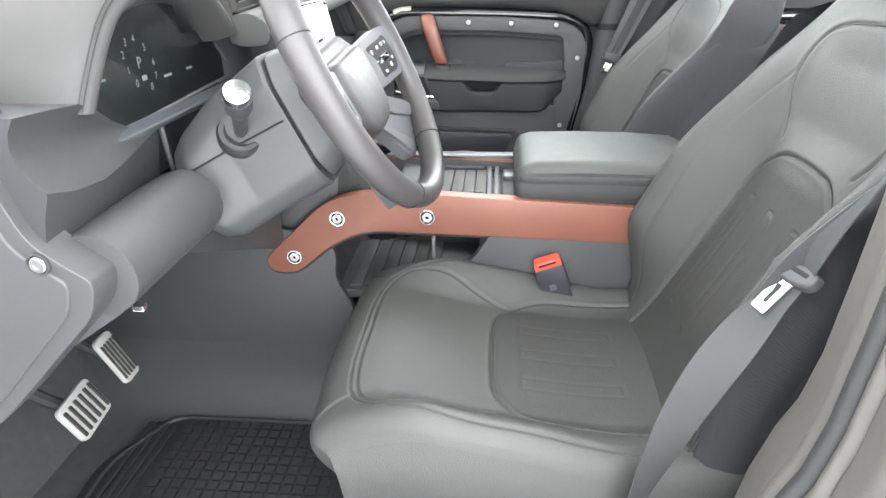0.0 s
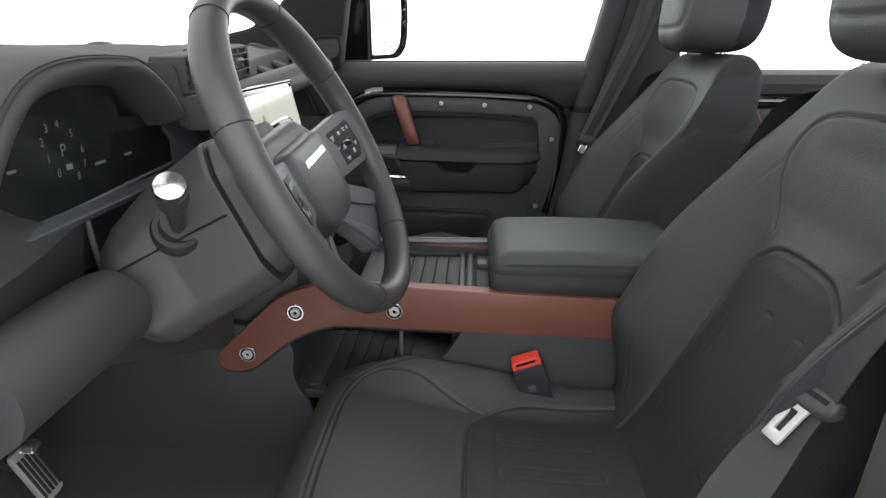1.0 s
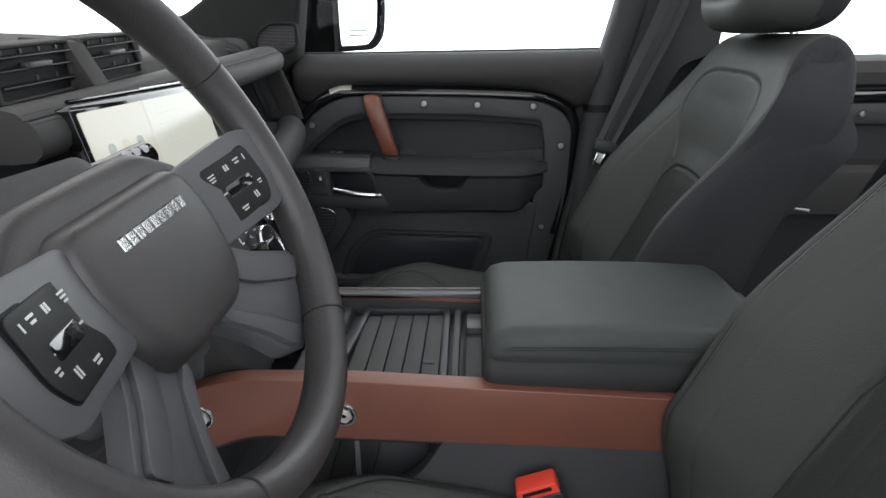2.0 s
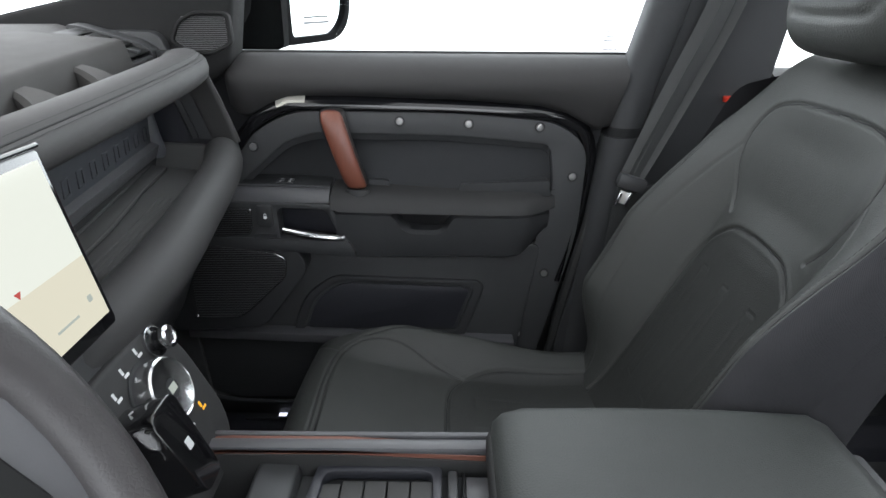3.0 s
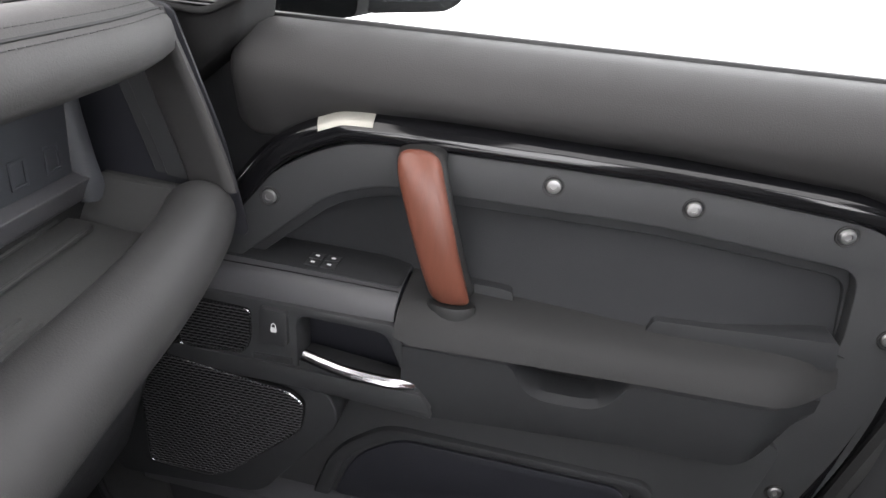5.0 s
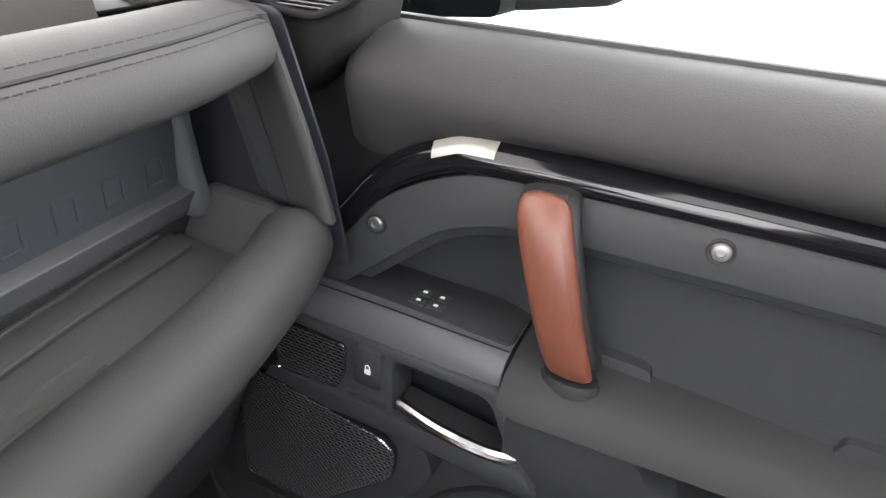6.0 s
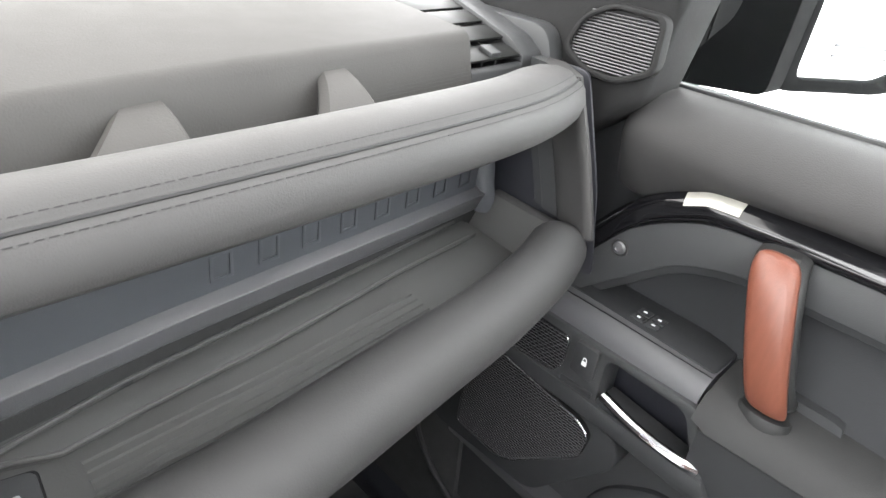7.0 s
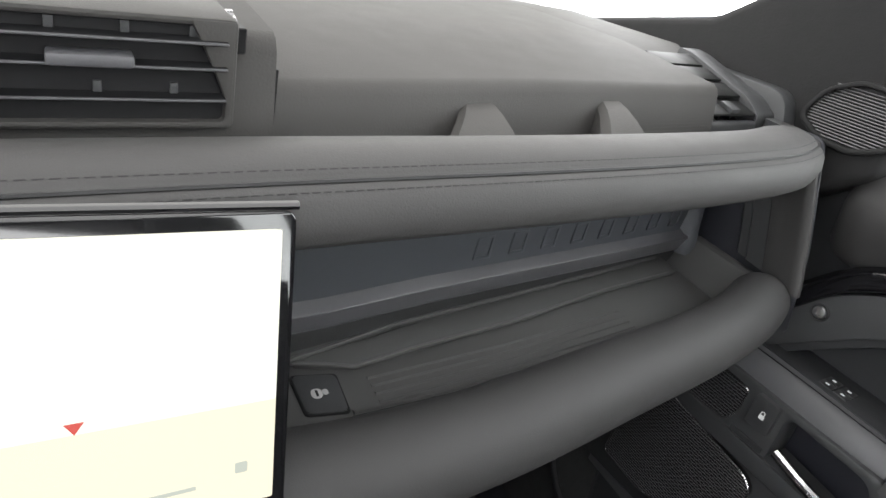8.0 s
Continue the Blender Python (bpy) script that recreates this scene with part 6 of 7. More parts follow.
HUB = rounded([(-0.076, 0.052), (0.076, 0.052), (0.086, 0.016), (0.073, -0.042), (0.046, -0.064), (-0.046, -0.064), (-0.073, -0.042), (-0.086, 0.016)], 0.030, 6)
part("upper_collar", W(prism(rounded([(-0.104, 0.010), (-0.112, 0.044), (-0.066, 0.072), (0.066, 0.072), (0.112, 0.044), (0.104, 0.010)], 0.016), "z", -0.050, -0.018, 0.014, 4)), WHEEL_HIDE, wheel, "leather collar behind the airbag cover")
cover = part("airbag_cover", W(loft([[(x * s, (y + 0.005) * s - 0.005, z) for x, y in HUB] for s, z in ((0.96, -0.052), (1.0, -0.040), (1.005, -0.030), (0.985, -0.022), (0.915, -0.0075), (0.885, -0.0035), (0.84, -0.0010), (0.76, 0.0005), (0.5, 0.002), (0.2, 0.0025))])), WHEEL_HIDE, wheel, "padded grained airbag cover", angle=60)
part("cover_gap", W(tube([(x * 1.006, y * 1.006, -0.028) for x, y in HUB], 0.0016, 5, closed=True)), PIT, cover)
plate_z = 0.0022
part("plate_bed", W(prism(rounded([(-0.044, 0.018), (0.044, 0.018), (0.044, 0.030), (-0.044, 0.030)], 0.003), "z", -0.002, plate_z - 0.0012, 0.0008)), RUBBER, cover)
for k in range(9):
    part("name_bar", W(box(-0.0415 + 0.0096 * k, -0.0415 + 0.0096 * k + 0.0076, 0.0190, 0.0285, -0.001, plate_z + 0.0004, 0.0008, 1)), CHROME, cover, "small bright bar")
part("hub_back", W(lathe([(0.060, -0.08), (0.070, -0.065), (0.072, -0.045), (0.05, -0.035)], (0, -0.005, 0), (0, 0, 1), 32)), HARD, wheel)


def rising(bm, slope=0.30, start=0.088):
    """Spokes and pads rise from the hub to the rim."""
    for v in bm.verts:
        v.co.z += slope * max(0.0, abs(v.co.x) - start)
    return bm


def spoke(pts, z0, z1, mat, name, label="", bevel=0.004, parent=None, slope=0.30, start=0.088):
    return part(name, W(rising(prism(pts, "z", z0, z1, bevel, 3), slope, start)), mat, parent or wheel, label)


for s in (1, -1):
    f = lambda pts: [(x * s, y + 0.013) for x, y in pts][::s]
    arm_ = spoke(f(rounded([(0.070, 0.030), (0.150, 0.034), (0.178, 0.026), (0.178, -0.030), (0.152, -0.043), (0.070, -0.040)], 0.008)), -0.026, -0.006, GREYPLASTIC, "side_spoke", "grey spoke with a button pad")
    part("pad_gap", W(rising(prism(f(rounded([(0.0885, 0.0205), (0.1515, 0.0205), (0.1545, -0.016), (0.147, -0.0335), (0.0885, -0.0335)], 0.006)), "z", -0.008, -0.0050, 0.0008))), PIT, arm_)
    pad = spoke(f(rounded([(0.090, 0.019), (0.150, 0.019), (0.153, -0.016), (0.146, -0.032), (0.090, -0.032)], 0.006)), -0.008, -0.0030, PAD_BLACK, "button_pad", "satin black pad with pale marks", 0.0012, arm_)
    # small marks in groups, as on a dark key pad
    marks = ((0.0985, 0.0115, 0.0075, 0.0012), (0.0985, 0.0090, 0.0060, 0.0012), (0.0985, 0.0065, 0.0045, 0.0012), (0.1160, 0.0105, 0.0018, 0.0050), (0.1190, 0.0105, 0.0018, 0.0050),
             (0.1320, 0.0125, 0.0070, 0.0014), (0.1320, 0.0095, 0.0050, 0.0014), (0.1420, 0.0105, 0.0012, 0.0050), (0.1180, -0.0060, 0.0220, 0.0022), (0.1130, -0.0095, 0.0120, 0.0018),
             (0.1020, -0.0065, 0.0050, 0.0012), (0.1345, -0.0075, 0.0050, 0.0012), (0.1430, -0.0130, 0.0048, 0.0012), (0.1430, -0.0155, 0.0036, 0.0012), (0.1300, -0.0215, 0.0014, 0.0060),
             (0.1330, -0.0215, 0.0014, 0.0060), (0.1120, -0.0240, 0.0080, 0.0014), (0.1120, -0.0265, 0.0060, 0.0012))
    for bx, by, w, h in marks:
        part("button_mark", W(rising(box(s * bx - w / 2, s * bx + w / 2, by + 0.013 - h / 2, by + 0.013 + h / 2, -0.0031, -0.0025, 0))), ICON, pad)
    spoke(f(rounded([(0.104, -0.002), (0.1365, -0.002), (0.1365, -0.0125), (0.104, -0.0125)], 0.003)), -0.004, -0.0024, GLOSS, "rocker_key", "raised gloss key", 0.0008, pad)
    low = spoke(f(rounded([(0.078, -0.034), (0.100, -0.056), (0.134, -0.078), (0.152, -0.092), (0.090, -0.155), (0.074, -0.146), (0.058, -0.112), (0.030, -0.080), (0.026, -0.060)], 0.007)),
                -0.044, -0.026, GREYPLASTIC, "lower_spoke", "grey forked lower arm", 0.005, None, 0.30, 0.050)
    # two raised ribs with a hollow between them
    part("spoke_ridge", W(rising(prism(f(rounded([(0.074, -0.040), (0.098, -0.062), (0.136, -0.086), (0.124, -0.103), (0.084, -0.080), (0.060, -0.058)], 0.006)), "z", -0.030, -0.0205, 0.004, 3), 0.30, 0.050)), GREYPLASTIC, low)
    part("spoke_ridge", W(rising(prism(f(rounded([(0.034, -0.072), (0.050, -0.084), (0.080, -0.116), (0.096, -0.136), (0.080, -0.146), (0.060, -0.112), (0.032, -0.082)], 0.005)), "z", -0.030, -0.0205, 0.004, 3), 0.30, 0.050)), GREYPLASTIC, low)
spoke(rounded([(-0.030, -0.050), (0.030, -0.050), (0.020, -0.078), (-0.020, -0.078)], 0.006), -0.050, -0.036, HARD, "bottom_web")

# ---- centre console ----
console = thing("centre_console", "dark centre console with brown side beams and padded armrest lid", "console")
CY0, CY1, CC = -0.104, 0.156, 0.026
BEAMP = rounded([(-0.357, 0.262), (-0.347, 0.234), (-0.297, 0.232), (-0.215, 0.300), (-0.150, 0.326), (0.116, 0.318), (0.50, 0.306), (0.50, 0.372), (-0.02, 0.400), (-0.175, 0.400), (-0.235, 0.378)],
                [0.02, 0.02, 0.03, 0.06, 0.06, 0.01, 0.01, 0.01, 0.01, 0.06, 0.05])
for side in (-1, 1):
    ya, yb = (CY0 - 0.006, CY0 + 0.020) if side < 0 else (CY1 - 0.020, CY1 + 0.006)
    beam_ = part("side_beam", prism(BEAMP, "y", ya, yb, 0.006, 4), BROWN, console, "brown painted structural beam")
    part("beam_backing", prism([(-0.352 + (x + 0.352) * 1.0, z - 0.006) for x, z in BEAMP], "y", ya + 0.004 if side < 0 else ya - 0.002, yb + 0.002 if side < 0 else yb - 0.004, 0.003), RUBBER, console)
    for x, z in ((-0.298, 0.268), (-0.206, 0.350), (-0.036, 0.356)):
        yy = ya - 0.001 if side < 0 else yb + 0.001
        s1 = part("bolt_ring", lathe([(0.0150, -0.003), (0.0150, 0.0012), (0.0140, 0.0024), (0.0122, 0.0024), (0.0115, 0.0002)], (x, yy, z), (0, side, 0), 28), CHROME, beam_, "bright ring washer")
        part("bolt_gap", lathe([(0.0122, -0.002), (0.0122, 0.0006), (0.0, 0.0006)], (x, yy, z), (0, side, 0), 24), PIT, s1)
        part("bolt_head", lathe([(0.0098, -0.002), (0.0098, 0.0026), (0.0088, 0.0042), (0.0040, 0.0044), (0.0034, 0.001), (0.0, 0.001)], (x, yy, z), (0, side, 0), 6), STEEL, s1, smooth=False)
        part("bolt_socket", lathe([(0.0042, 0.0012), (0.0, 0.0012)], (x, yy, z), (0, side, 0), 12), PIT, s1)
# side walls with an open lower shelf
wall = rounded([(0.50, -0.10), (0.50, 0.32), (0.080, 0.322), (0.045, 0.262), (-0.02, 0.235), (-0.19, 0.175), (-0.20, -0.10)], [0.01, 0.01, 0.01, 0.03, 0.03, 0.04, 0.01])
for y0 in (CY0 - 0.004, CY1 - 0.016):
    part("side_wall", prism(wall, "y", y0, y0 + 0.020, 0.005, 3), HARD, console)
    part("front_wall", prism(rounded([(-0.19, -0.10), (-0.19, 0.16), (-0.225, 0.215), (-0.215, 0.275), (-0.24, 0.31), (-0.45, 0.345), (-0.84, 0.345), (-0.84, -0.10)], [0.01, 0.03, 0.03, 0.03, 0.01, 0.01, 0.01, 0.01]), "y", y0 + 0.003, y0 + 0.018, 0.004, 3), HARD, console)
sweep = [(CY0 + 0.01, -0.116), (CY0 - 0.0015, 0.060)] + [(CY0 - 0.0015 - 0.085 * (1 - math.cos(q)), 0.000 - 0.115 * math.sin(q)) for q in np.linspace(0, 1.5, 9)] + [(CY0 - 0.086, -0.118)]
part("tunnel_sweep", prism(sweep, "x", -0.84, -0.205, 0), HARD, console, "moulded foot of the tunnel", angle=50)
part("shelf_floor", box(-0.24, 0.08, CY0 + 0.01, CY1 - 0.01, 0.170, 0.190, 0.004), HARD, console)
for k in range(6):
    part("shelf_rib", box(-0.20 + 0.030 * k, -0.176 + 0.030 * k, CY0 + 0.02, CY1 - 0.02, 0.1905, 0.196, 0.0015), TRAYMAT, console)
part("shelf_rail", box(-0.03, -0.024, CY0 + 0.006, CY0 + 0.012, 0.19, 0.32, 0.001), GREYPLASTIC, console)
# the shelf's dark far end: shade painted as a black sheet
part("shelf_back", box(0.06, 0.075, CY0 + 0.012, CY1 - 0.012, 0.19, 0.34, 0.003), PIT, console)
# deck and slatted tray
part("deck", prism(rounded([(-0.115, 0.366), (0.128, 0.366), (0.128, 0.335), (-0.130, 0.335)], 0.004), "y", CY0 + 0.016, CY1 - 0.014, 0.003), HARD, console)
fr_o = rounded([(-0.072, -0.088), (0.083, -0.088), (0.080, 0.140), (-0.050, 0.140)], 0.012)
fr_i = rounded([(-0.054, -0.080), (0.072, -0.080), (0.070, 0.128), (-0.040, 0.128)], 0.012)
part("tray_frame", ring_frame(fr_o, fr_i, "z", 0.366, 0.380, 0.003), BINPLASTIC, console, "raised tray frame")
part("tray_base", prism(fr_i, "z", 0.364, 0.3675, 0), PIT, console)
for k in range(5):
    x0 = -0.045 + 0.0234 * k
    part("slat", box(x0, x0 + 0.0218, -0.074 if k else -0.070, 0.119 - 0.004 * (k == 0), 0.368, 0.3745, 0.0012), TRAYMAT, console, "ribbed board of the tray lid")
part("tray_pull", box(0.050, 0.064, -0.026, -0.018, 0.3745, 0.3765, 0.001), HARD, console)
part("deck_bar", box(0.086, 0.096, -0.088, 0.128, 0.352, 0.381, 0.002), HARD, console)
part("deck_bar", box(0.101, 0.104, -0.088, 0.128, 0.352, 0.378, 0.001), PIT, console)
part("cup_box", box(0.104, 0.135, 0.075, 0.125, 0.345, 0.376, 0.003), GREYPLASTIC, console)
part("deck_edge", prism(rounded([(-0.118, 0.366), (-0.066, 0.366), (-0.070, 0.381), (-0.110, 0.383)], 0.004), "y", CY0 + 0.016, CY1 - 0.014, 0.003), HARD, console)
for y0, y1 in ((CY1 - 0.020, CY1 - 0.004), (CY1 + 0.000, CY1 + 0.008)):
    part("deck_rail", box(-0.20, 0.14, y0, y1, 0.392, 0.402, 0.003), GREYPLASTIC, console, "grey rail along the deck edge")
# armrest lid
ay0, ay1 = -0.098, 0.150
def arm_ring(x, top, low, sh=0.0, r=0.028):
    pts = rounded([(ay0 + 0.006 + sh, low), (ay1 - 0.006 - sh, low), (ay1 - sh, low + 0.02), (ay1 - 0.010 - sh, top), (ay0 + 0.010 + sh, top), (ay0 + sh, low + 0.02)], [0.006, 0.006, 0.01, r, r, 0.01], 5)
    return [(x, y, z) for y, z in pts]
part("armrest_pad", loft([arm_ring(0.128, 0.425, 0.412, 0.016), arm_ring(0.131, 0.440, 0.409, 0.006), arm_ring(0.140, 0.450, 0.408, 0.002), arm_ring(0.16, 0.456, 0.408), arm_ring(0.25, 0.458, 0.408), arm_ring(0.36, 0.456, 0.406), arm_ring(0.445, 0.450, 0.405), arm_ring(0.465, 0.440, 0.404, 0.004), arm_ring(0.47, 0.420, 0.408, 0.01)]), LEATHER, console, "leather armrest pad", angle=60)
part("armrest_body", loft([arm_ring(0.125, 0.424, 0.395, 0.012, 0.005), arm_ring(0.128, 0.4275, 0.386, 0.003, 0.005), arm_ring(0.136, 0.4290, 0.381, -0.001, 0.005), arm_ring(0.16, 0.4300, 0.380, -0.003, 0.005), arm_ring(0.46, 0.427, 0.378, -0.003, 0.005), arm_ring(0.47, 0.424, 0.38, 0.004, 0.005)]), DOOR_SOFT, console, "smooth dark lower half of the lid", angle=60)
for off in (0.0050, 0.0085):
    part("armrest_seam", tube([(0.150, ay0 + 0.0015, 0.4290 + off), (0.25, ay0 + 0.0010, 0.4300 + off), (0.45, ay0 + 0.0020, 0.4275 + off)], 0.0007, 5), STITCH, console)
part("bin_body", box(0.13, 0.48, CY0 + 0.012, CY1 - 0.012, 0.30, 0.382, 0.004), HARD, console)
part("rear_hinge", box(0.462, 0.50, -0.07, 0.12, 0.37, 0.415, 0.006), HARD, console)
part("core", box(-0.86, -0.45, CY0 + 0.0, CY1, -0.11, 0.24, 0.03, 3), CARPET, console, "carpeted tunnel")
part("stack_housing", prism(rounded([(-0.45, -0.10), (-0.20, -0.10), (-0.235, 0.30), (-0.20, 0.42), (-0.235, 0.56), (-0.45, 0.56)], 0.02), "y", CY0 + 0.018, CY1 - 0.018, 0.008), HARD, console)

# climate panel
climate = thing("climate_panel", "dark sloping control panel with chrome-ringed dials and lit marks", "control panel")
PM = Matrix.Translation((-0.192, CC + 0.032, 0.468)) @ Matrix.Rotation(radians(-24), 4, "Y")
def C(bm):
    return moved(bm, PM)
panel_pts = rounded([(-0.122, 0.066), (0.122, 0.066), (0.143, 0.022), (0.144, -0.070), (0.112, -0.110), (-0.112, -0.110), (-0.144, -0.070), (-0.143, 0.022)], [0.01, 0.01, 0.04, 0.03, 0.03, 0.03, 0.03, 0.04])
part("panel", C(prism(panel_pts, "x", -0.05, 0.0, 0.006, 3)), DOOR_SOFT, climate, "dark smooth panel")
def icon_mark(y, z, mat):
    """A small seat-shaped lit mark: a back, a cushion and a dot."""
    bits = [box(0.0003, 0.0010, y - 0.0040, y - 0.0005, z - 0.001, z + 0.006, 0.0003, 1), box(0.0003, 0.0010, y - 0.003, y + 0.005, z - 0.005, z - 0.002, 0.0003, 1)]
    part("icon", C(merge(*bits)), mat, climate, "lit seat mark")
for s in (1, -1):
    yd, zd = 0.064 * s, 0.011
    part("dial_well", C(lathe([(0.036, -0.001), (0.036, 0.0012), (0.033, 0.0012)], (0, yd, zd), (1, 0, 0), 36)), DOOR_DARK, climate)
    d = part("dial", C(lathe([(0.0325, 0.0), (0.0325, 0.016), (0.0318, 0.0190), (0.0300, 0.0205), (0.0285, 0.0195)], (0, yd, zd), (1, 0, 0), 40)), CHROME, climate, "chrome-ringed temperature dial")
    part("dial_face", C(lathe([(0.0286, 0.017), (0.0286, 0.0193), (0.0, 0.0196)], (0, yd, zd), (1, 0, 0), 36)), DOOR_DARK, d)
    part("dial_mark", C(box(0.0196, 0.0200, yd - 0.006, yd + 0.006, zd - 0.004, zd + 0.004, 0)), SCREEN_GREY, d)
    for yi, zi, mat in ((0.077, 0.053, ICON), (0.047, 0.050, ICON), (0.022, 0.040, ICON), (0.078, -0.040, ICON), (0.109, -0.040, ICON_AMBER if s > 0 else ICON)):
        icon_mark(yi * s, zi, mat)
k1 = part("knob", C(lathe([(0.0150, 0.0), (0.0150, 0.004), (0.0105, 0.005), (0.0105, 0.017), (0.0095, 0.019), (0.006, 0.0195), (0.0055, 0.018), (0.0, 0.018)], (0, 0.105, 0.047), (1, 0, 0), 28)), GLOSS, climate, "small gloss black knob")
part("knob_ring", C(lathe([(0.0118, 0.0150), (0.0118, 0.0195), (0.0080, 0.0206), (0.0060, 0.019)], (0, 0.105, 0.047), (1, 0, 0), 28)), CHROME, k1)
part("knob_collar", C(lathe([(0.0165, 0.0), (0.0165, 0.003), (0.0140, 0.0035)], (0, 0.105, 0.047), (1, 0, 0), 28)), CHROME, k1)
gear = part("gear_lever", C(prism(rounded([(-0.018, -0.06), (0.018, -0.06), (0.022, 0.03), (-0.022, 0.03)], 0.012), "x", 0.005, 0.05, 0.01, 3)), GLOSS, climate, "short gloss black gear lever")
part("lever_mark", C(box(0.0495, 0.0508, -0.004, 0.004, -0.02, -0.010, 0.0003, 1)), ICON, gear)

# ---- pedals and mat ----
def pedal(name, centre, tilt, yaw, w, h, ribs, label):
    m = Matrix.Translation(centre) @ Matrix.Rotation(radians(yaw), 4, "Z") @ Matrix.Rotation(radians(tilt), 4, "Y")
    p = thing(name, label, "pedal")
    part("plate", moved(prism(rounded([(-w / 2, -h / 2), (w / 2, -h / 2), (w / 2, h / 2), (-w / 2, h / 2)], 0.012), "x", -0.010, 0.0, 0.003), m), STEEL, p, "brushed steel face")
    for k in range(ribs):
        y = -w / 2 + w * (k + 0.5) / ribs
        part("rubber_rib", moved(box(-0.001, 0.0035, y - w / ribs * 0.22, y + w / ribs * 0.22, -h * 0.40, h * 0.36, 0.0012), m), RUBBER, p)
    part("arm", moved(tube(curve_points([(-0.012, 0, 0.0), (-0.05, 0, 0.06), (-0.09, 0, 0.18), (-0.10, 0, 0.30)], 4), 0.011, 8), m), RUBBER, p, "dark pedal arm")
    return p
pedal("brake_pedal", (-0.585, -0.395, 0.118), -28, 8, 0.094, 0.070, 6, "brushed steel brake pedal with black rubber ribs")
pedal("accelerator_pedal", (-0.605, -0.262, 0.128), -25, 4, 0.048, 0.100, 5, "brushed steel accelerator pedal with black rubber ribs")
fmat = thing("floor_mat", "black rubber floor mat with a raised block pattern", "floor mat")
part("mat_sheet", prism(rounded([(-0.66, -0.60), (-0.20, -0.60), (-0.16, -0.30), (-0.22, -0.145), (-0.60, -0.145), (-0.68, -0.3)], 0.04), "z", -0.115, -0.104, 0.003), RUBBER, fmat)
part("mat_rim", tube([(x, y, -0.102) for x, y in rounded([(-0.64, -0.585), (-0.22, -0.585), (-0.18, -0.30), (-0.235, -0.16), (-0.59, -0.16), (-0.66, -0.3)], 0.04)], 0.005, 6, closed=True), RUBBER, fmat)
blocks = []
for i in range(15):
    for j in range(17):
        x, y = -0.555 + 0.0235 * i, -0.565 + 0.0235 * j
        blocks.append(box(x, x + 0.019, y, y + 0.019, -0.104, -0.0985, 0))
tagged(part("raised_block", merge(*blocks), RUBBER, fmat), kind="stuff")
for k in range(4):
    part("mat_groove", box(-0.64 + 0.018 * k, -0.630 + 0.018 * k, -0.56, -0.18, -0.104, -0.0995, 0.001), RUBBER, fmat)
tagged(part("floor_mat", prism(rounded([(-0.66, 0.22), (-0.15, 0.22), (-0.15, 0.64), (-0.60, 0.64)], 0.04), "z", -0.115, -0.104, 0.003), RUBBER), "black rubber floor mat in the passenger footwell", "floor mat")

# ---- belts and buckle ----
buckle = thing("belt_buckle", "black belt buckle with a red release button", "buckle")
BM = Matrix.Translation((0.200, -0.136, 0.244)) @ Matrix.Rotation(radians(-20), 4, "Y") @ Matrix.Scale(1.22, 4)
part("body", moved(prism(rounded([(-0.020, -0.046), (0.020, -0.046), (0.0225, 0.028), (-0.0225, 0.028)], 0.006), "y", -0.012, 0.012, 0.004, 3), BM), BINPLASTIC, buckle)
part("button", moved(prism(rounded([(-0.0205, 0.020), (0.0205, 0.020), (0.0195, 0.039), (-0.0195, 0.039)], 0.004), "y", -0.0105, 0.0105, 0.003, 3), BM), RED, buckle, "bright red press button")
part("slot", moved(box(-0.014, 0.014, -0.0118, -0.0095, 0.0325, 0.0360, 0.0008), BM), PIT, buckle)
part("print", moved(box(-0.008, 0.002, -0.0126, -0.0116, -0.010, 0.000, 0), BM), GREYPLASTIC, buckle)
part("stem", moved(prism([(-0.010, -0.15), (0.010, -0.15), (0.010, -0.04), (-0.010, -0.04)], "y", -0.004, 0.004, 0.002), BM), WEBBING, buckle)

def strap(path, halfw, name, parent, label=""):
    """A belt: flat webbing that lies across its way, path of (point, width direction)."""
    rings = []
    for p, d in path:
        p, d = Vector(p), Vector(d).normalized()
        rings.append((p, d))
    out = []
    for i, (p, d) in enumerate(rings):
        t = (rings[min(i + 1, len(rings) - 1)][0] - rings[max(i - 1, 0)][0]).normalized()
        n = t.cross(d).normalized()
        d = n.cross(t).normalized()
        out.append([p - d * halfw - n * 0.0007, p + d * halfw - n * 0.0007, p + d * halfw + n * 0.0007, p - d * halfw + n * 0.0007])
    return part(name, loft(out), WEBBING, parent, label, angle=60)
def strap_path(pts, dirs, n=7):
    P = curve_points(pts, n)
    D = curve_points(dirs, n)
    return list(zip(P, D))
belt = thing("driver_belt", "black driver's seat belt hanging slack with a bright tongue", "seat belt")
strap(strap_path([(0.500, -0.668, 0.95), (0.458, -0.646, 0.75), (0.434, -0.614, 0.625), (0.416, -0.586, 0.550), (0.401, -0.561, 0.486)],
                 [(0.5, 0.8, -0.2), (0.52, 0.8, -0.22), (0.50, 0.82, -0.24), (0.30, 0.93, -0.2), (-0.10, 0.98, -0.12)]), 0.0235, "shoulder_strap", belt)
strap(strap_path([(0.401, -0.561, 0.486), (0.378, -0.569, 0.457), (0.348, -0.579, 0.415), (0.318, -0.587, 0.360), (0.290, -0.594, 0.285), (0.262, -0.604, 0.180), (0.250, -0.612, 0.05)],
                 [(0.10, -0.98, 0.12), (0.15, -0.95, 0.0), (0.40, -0.75, -0.40), (0.65, -0.35, -0.65), (0.72, 0.1, -0.6), (0.55, 0.6, -0.5), (0.55, 0.7, -0.4)]), 0.0235, "lap_strap", belt)
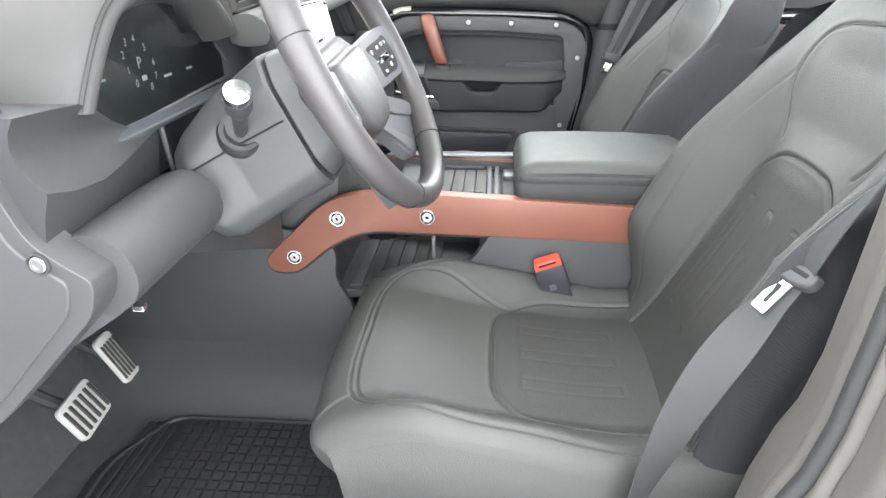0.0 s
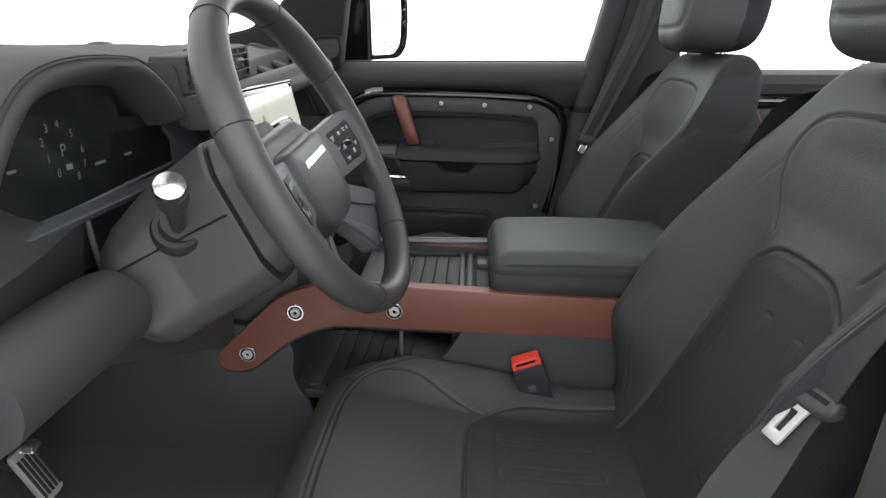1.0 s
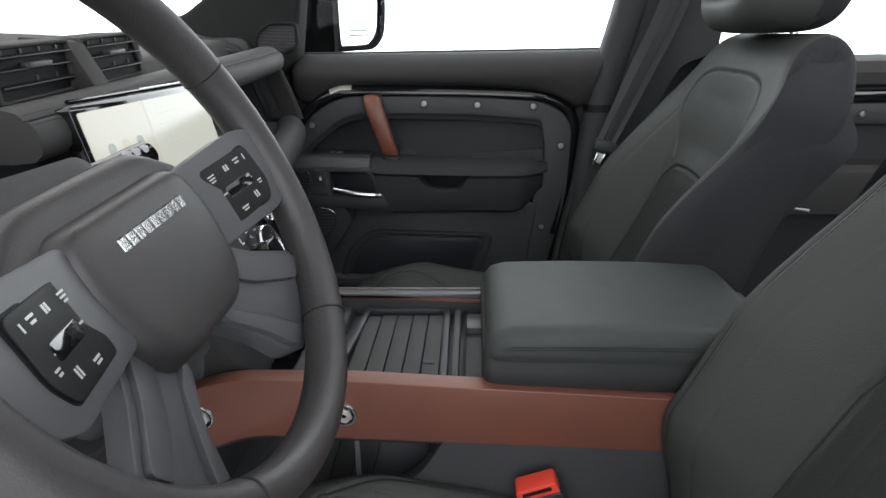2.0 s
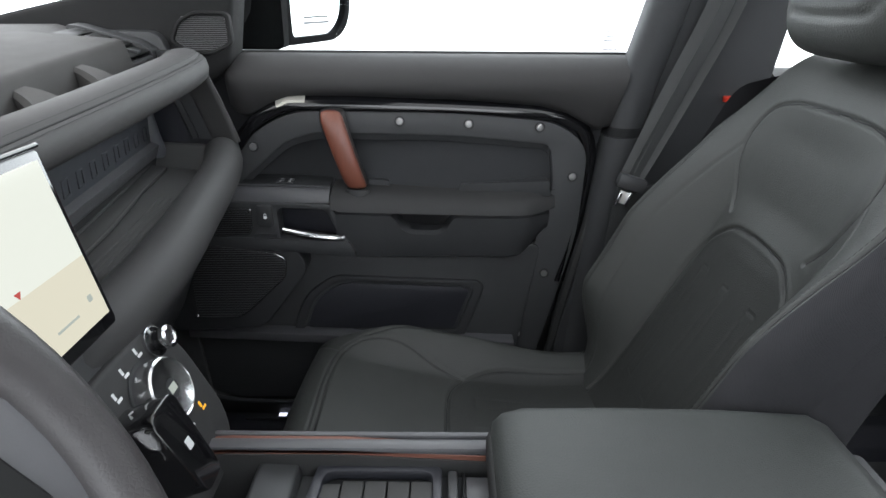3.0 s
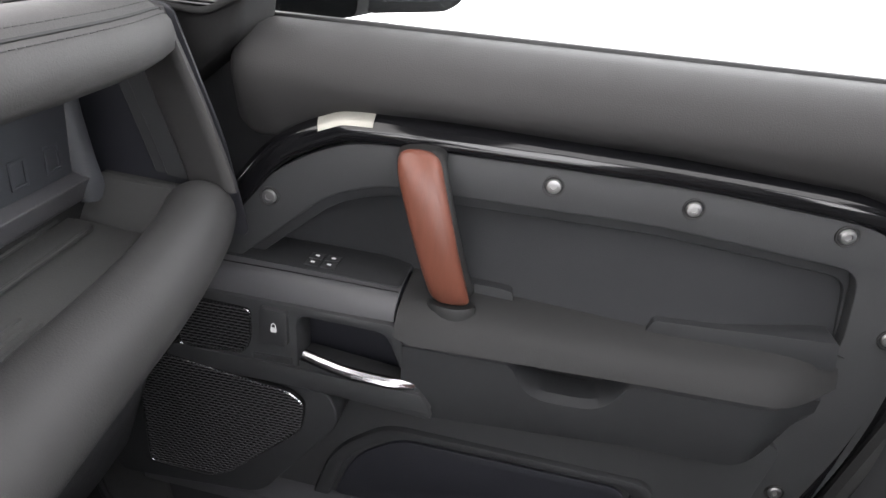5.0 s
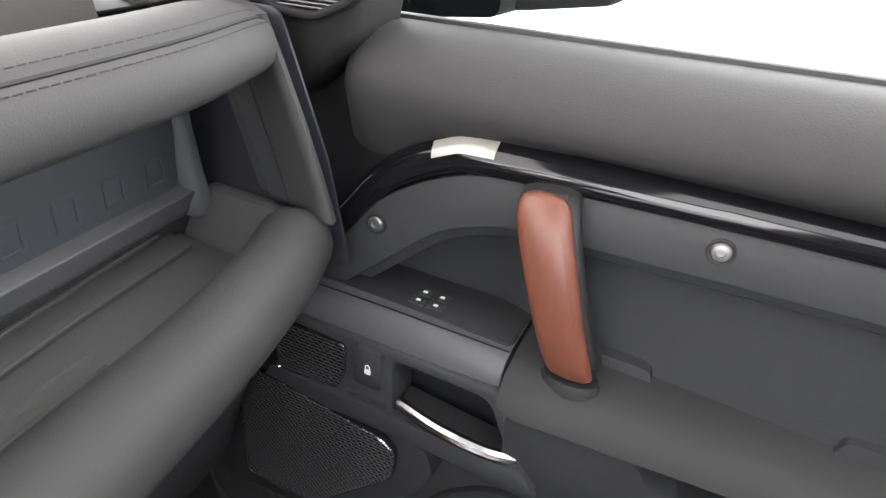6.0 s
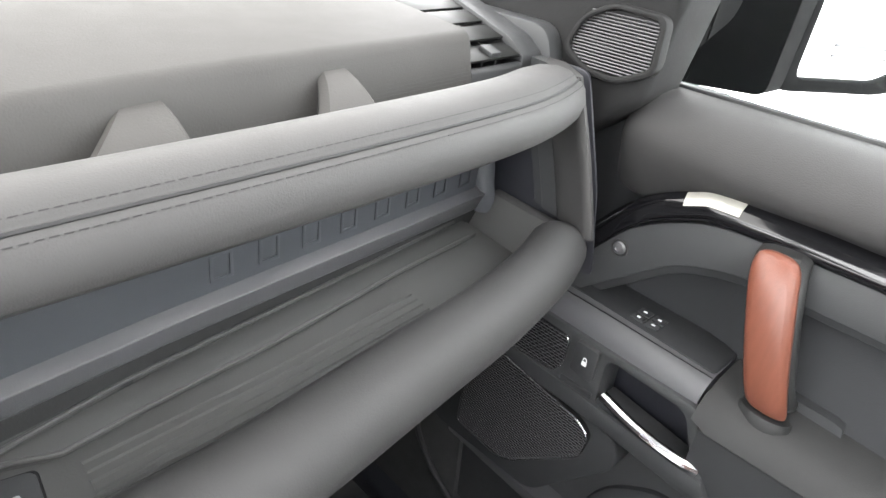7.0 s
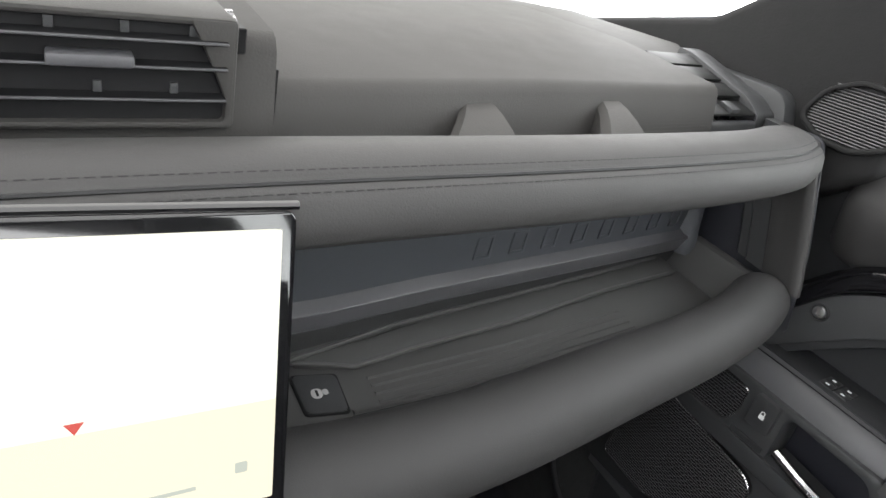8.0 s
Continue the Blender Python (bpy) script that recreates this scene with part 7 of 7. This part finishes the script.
# sleeve lies across the strap, tongue points down and forward out of it
along = (Vector((0.365, -0.569, 0.447)) - Vector((0.401, -0.561, 0.486))).normalized()
wide = Vector((-0.12, 0.98, -0.14))
wide = (wide - along * wide.dot(along)).normalized()
out_ = wide.cross(along).normalized()
TM = Matrix(((wide.x, along.x, out_.x, 0.401), (wide.y, along.y, out_.y, -0.561), (wide.z, along.z, out_.z, 0.486), (0, 0, 0, 1)))
sleeve = part("tongue_sleeve", moved(prism(rounded([(-0.034, -0.010), (0.034, -0.010), (0.037, 0.002), (0.030, 0.010), (0.014, 0.013), (-0.014, 0.013), (-0.030, 0.010), (-0.037, 0.002)], 0.005), "z", -0.005, 0.009, 0.004, 3), TM), HARD, belt, "grey plastic sleeve")
part("slot", moved(box(-0.026, 0.026, -0.0045, 0.0005, 0.0085, 0.0095, 0.0004), TM), PIT, sleeve)
TT = TM @ Matrix.Translation((0.0, 0.006, 0.004)) @ Matrix.Rotation(radians(-4), 4, "X")
tong_o = rounded([(-0.0150, -0.002), (0.0150, -0.002), (0.0125, 0.013), (0.0120, 0.047), (-0.0120, 0.047), (-0.0125, 0.013)], 0.003)
tong_i = rounded([(-0.0045, 0.012), (0.0045, 0.012), (0.0046, 0.020), (0.0045, 0.036), (-0.0045, 0.036), (-0.0046, 0.020)], 0.002)
part("tongue", moved(ring_frame(tong_o, tong_i, "z", -0.0015, 0.0015, 0.0006), TT), STEEL, belt, "bright steel tongue")

belt2 = thing("passenger_belt", "black passenger seat belt hanging along the centre pillar", "seat belt")
for off, yy, hw_, turn_y in ((0.0, 0.0, 0.0115, -0.55), (0.020, -0.004, 0.0115, 0.25), (0.040, -0.001, 0.0105, -0.60)):
    pd = [(0.95, turn_y, 0.1)] * 4
    strap(strap_path([(0.575 + off, 0.728 + yy, 1.02), (0.523 + off, 0.712 + yy, 0.83), (0.460 + off * 0.9, 0.696 + yy, 0.68), (0.400 + off * 0.55, 0.676 + yy, 0.535)], pd), hw_, "strap", belt2)
strap(strap_path([(0.408, 0.674, 0.530), (0.398, 0.676, 0.40), (0.405, 0.68, 0.20), (0.42, 0.69, 0.0)], [(1, 0, 0)] * 4), 0.02, "lap_strap", belt2)
part("tongue_sleeve", moved(box(-0.026, 0.024, -0.010, 0.010, -0.010, 0.014, 0.004), Matrix.Translation((0.408, 0.664, 0.528)) @ Matrix.Rotation(radians(18), 4, "Y")), HARD, belt2)
tongue2 = part("tongue", moved(box(-0.010, 0.010, -0.001, 0.002, -0.030, -0.008, 0.001), Matrix.Translation((0.402, 0.660, 0.522)) @ Matrix.Rotation(radians(20), 4, "Y")), STEEL, belt2, "bright steel tongue")
for k in (-1, 1):
    part("tongue_edge", moved(box(-0.0025, 0.0025, -0.004, 0.001, -0.034, -0.008, 0.001), Matrix.Translation((0.402 + 0.009 * k, 0.658, 0.522)) @ Matrix.Rotation(radians(20), 4, "Y")), CHROME, tongue2)

# ---- behind the front seats ----
rdoor = thing("rear_door", "dark rear door with a brown pull handle and gloss strip", "car door")
part("door_card", prism(rounded([(0.63, -0.08), (0.66, 0.705), (1.75, 0.700), (1.75, 0.30), (1.72, -0.08)], 0.02), "y", 0.765, 0.81, 0.006), DOOR_DARK, rdoor)
part("belt_pad", loft([[(x, 0.80, 0.712), (x, 0.765, 0.712), (x, 0.738, 0.700), (x, 0.728, 0.676), (x, 0.735, 0.650), (x, 0.765, 0.640)] for x in (0.66, 1.0, 1.4, 1.75)]), SOFT, rdoor)
part("gloss_strip", box(0.68, 1.70, 0.745, 0.77, 0.612, 0.636, 0.004), GLOSS, rdoor)
part("trim_frame", box(0.68, 1.70, 0.742, 0.77, 0.560, 0.608, 0.006), HARD, rdoor)
for x in (0.997, 1.15, 1.30):
    screw(rdoor, x, 0.741, 0.584)
part("pull_handle", loft([[(x + u * 0.018, y + v * 0.008, z) for u, v in ((-1, -0.3), (-0.7, -1), (0.7, -1), (1, -0.3), (1, 1), (-1, 1))] for x, y, z in ((0.868, 0.740, 0.60), (0.872, 0.722, 0.596), (0.893, 0.715, 0.54), (0.918, 0.718, 0.470), (0.922, 0.74, 0.463))]), WOOD, rdoor, "reddish brown grab handle")
part("armrest", loft([[(x, 0.775, 0.475), (x, 0.70, 0.475), (x, 0.682, 0.462), (x, 0.680, 0.44), (x, 0.70, 0.36), (x, 0.775, 0.35)] for x in (0.76, 1.0, 1.5)]), SOFT, rdoor)
part("release_lever", tube([(0.842, 0.70, 0.378), (0.893, 0.695, 0.370)], 0.004, 8), SCREW_STEEL, rdoor, "satin chrome door release")
rglass = part("window_pane", prism([(0.68, 0.70), (1.72, 0.70), (1.66, 1.22), (0.74, 1.22)], "y", 0.800, 0.8035, 0), GLASS, rdoor, smooth=False)
rglass.visible_shadow = False
for k in range(4):
    part("glass_mark", box(1.18, 1.20 - 0.003 * (k % 2), 0.7993, 0.7998, 0.725 + 0.009 * k, 0.729 + 0.009 * k, 0), GREYPLASTIC, rglass)
bench = thing("rear_bench", "dark rear bench seat", "car seat")
part("cushion", prism(rounded([(1.02, 0.12), (1.00, 0.24), (1.10, 0.27), (1.55, 0.22), (1.55, 0.08)], 0.04), "y", -0.62, 0.68, 0.03, 4), LEATHER, bench)
part("backrest", prism(rounded([(1.48, 0.20), (1.66, 0.80), (1.80, 0.80), (1.72, 0.20)], 0.05), "y", -0.62, 0.68, 0.03, 4), LEATHER, bench)
part("base", box(1.06, 1.6, -0.6, 0.66, -0.115, 0.15, 0.02), CARPET, bench)
tagged(part("rear_pillar", prism(rounded([(1.72, -0.12), (1.76, 0.70), (1.68, 1.22), (2.5, 1.22), (2.5, -0.12)], 0.02), "y", 0.745, 0.80, 0.01), HARD), "dark rear quarter trim", "pillar trim", kind="structure")
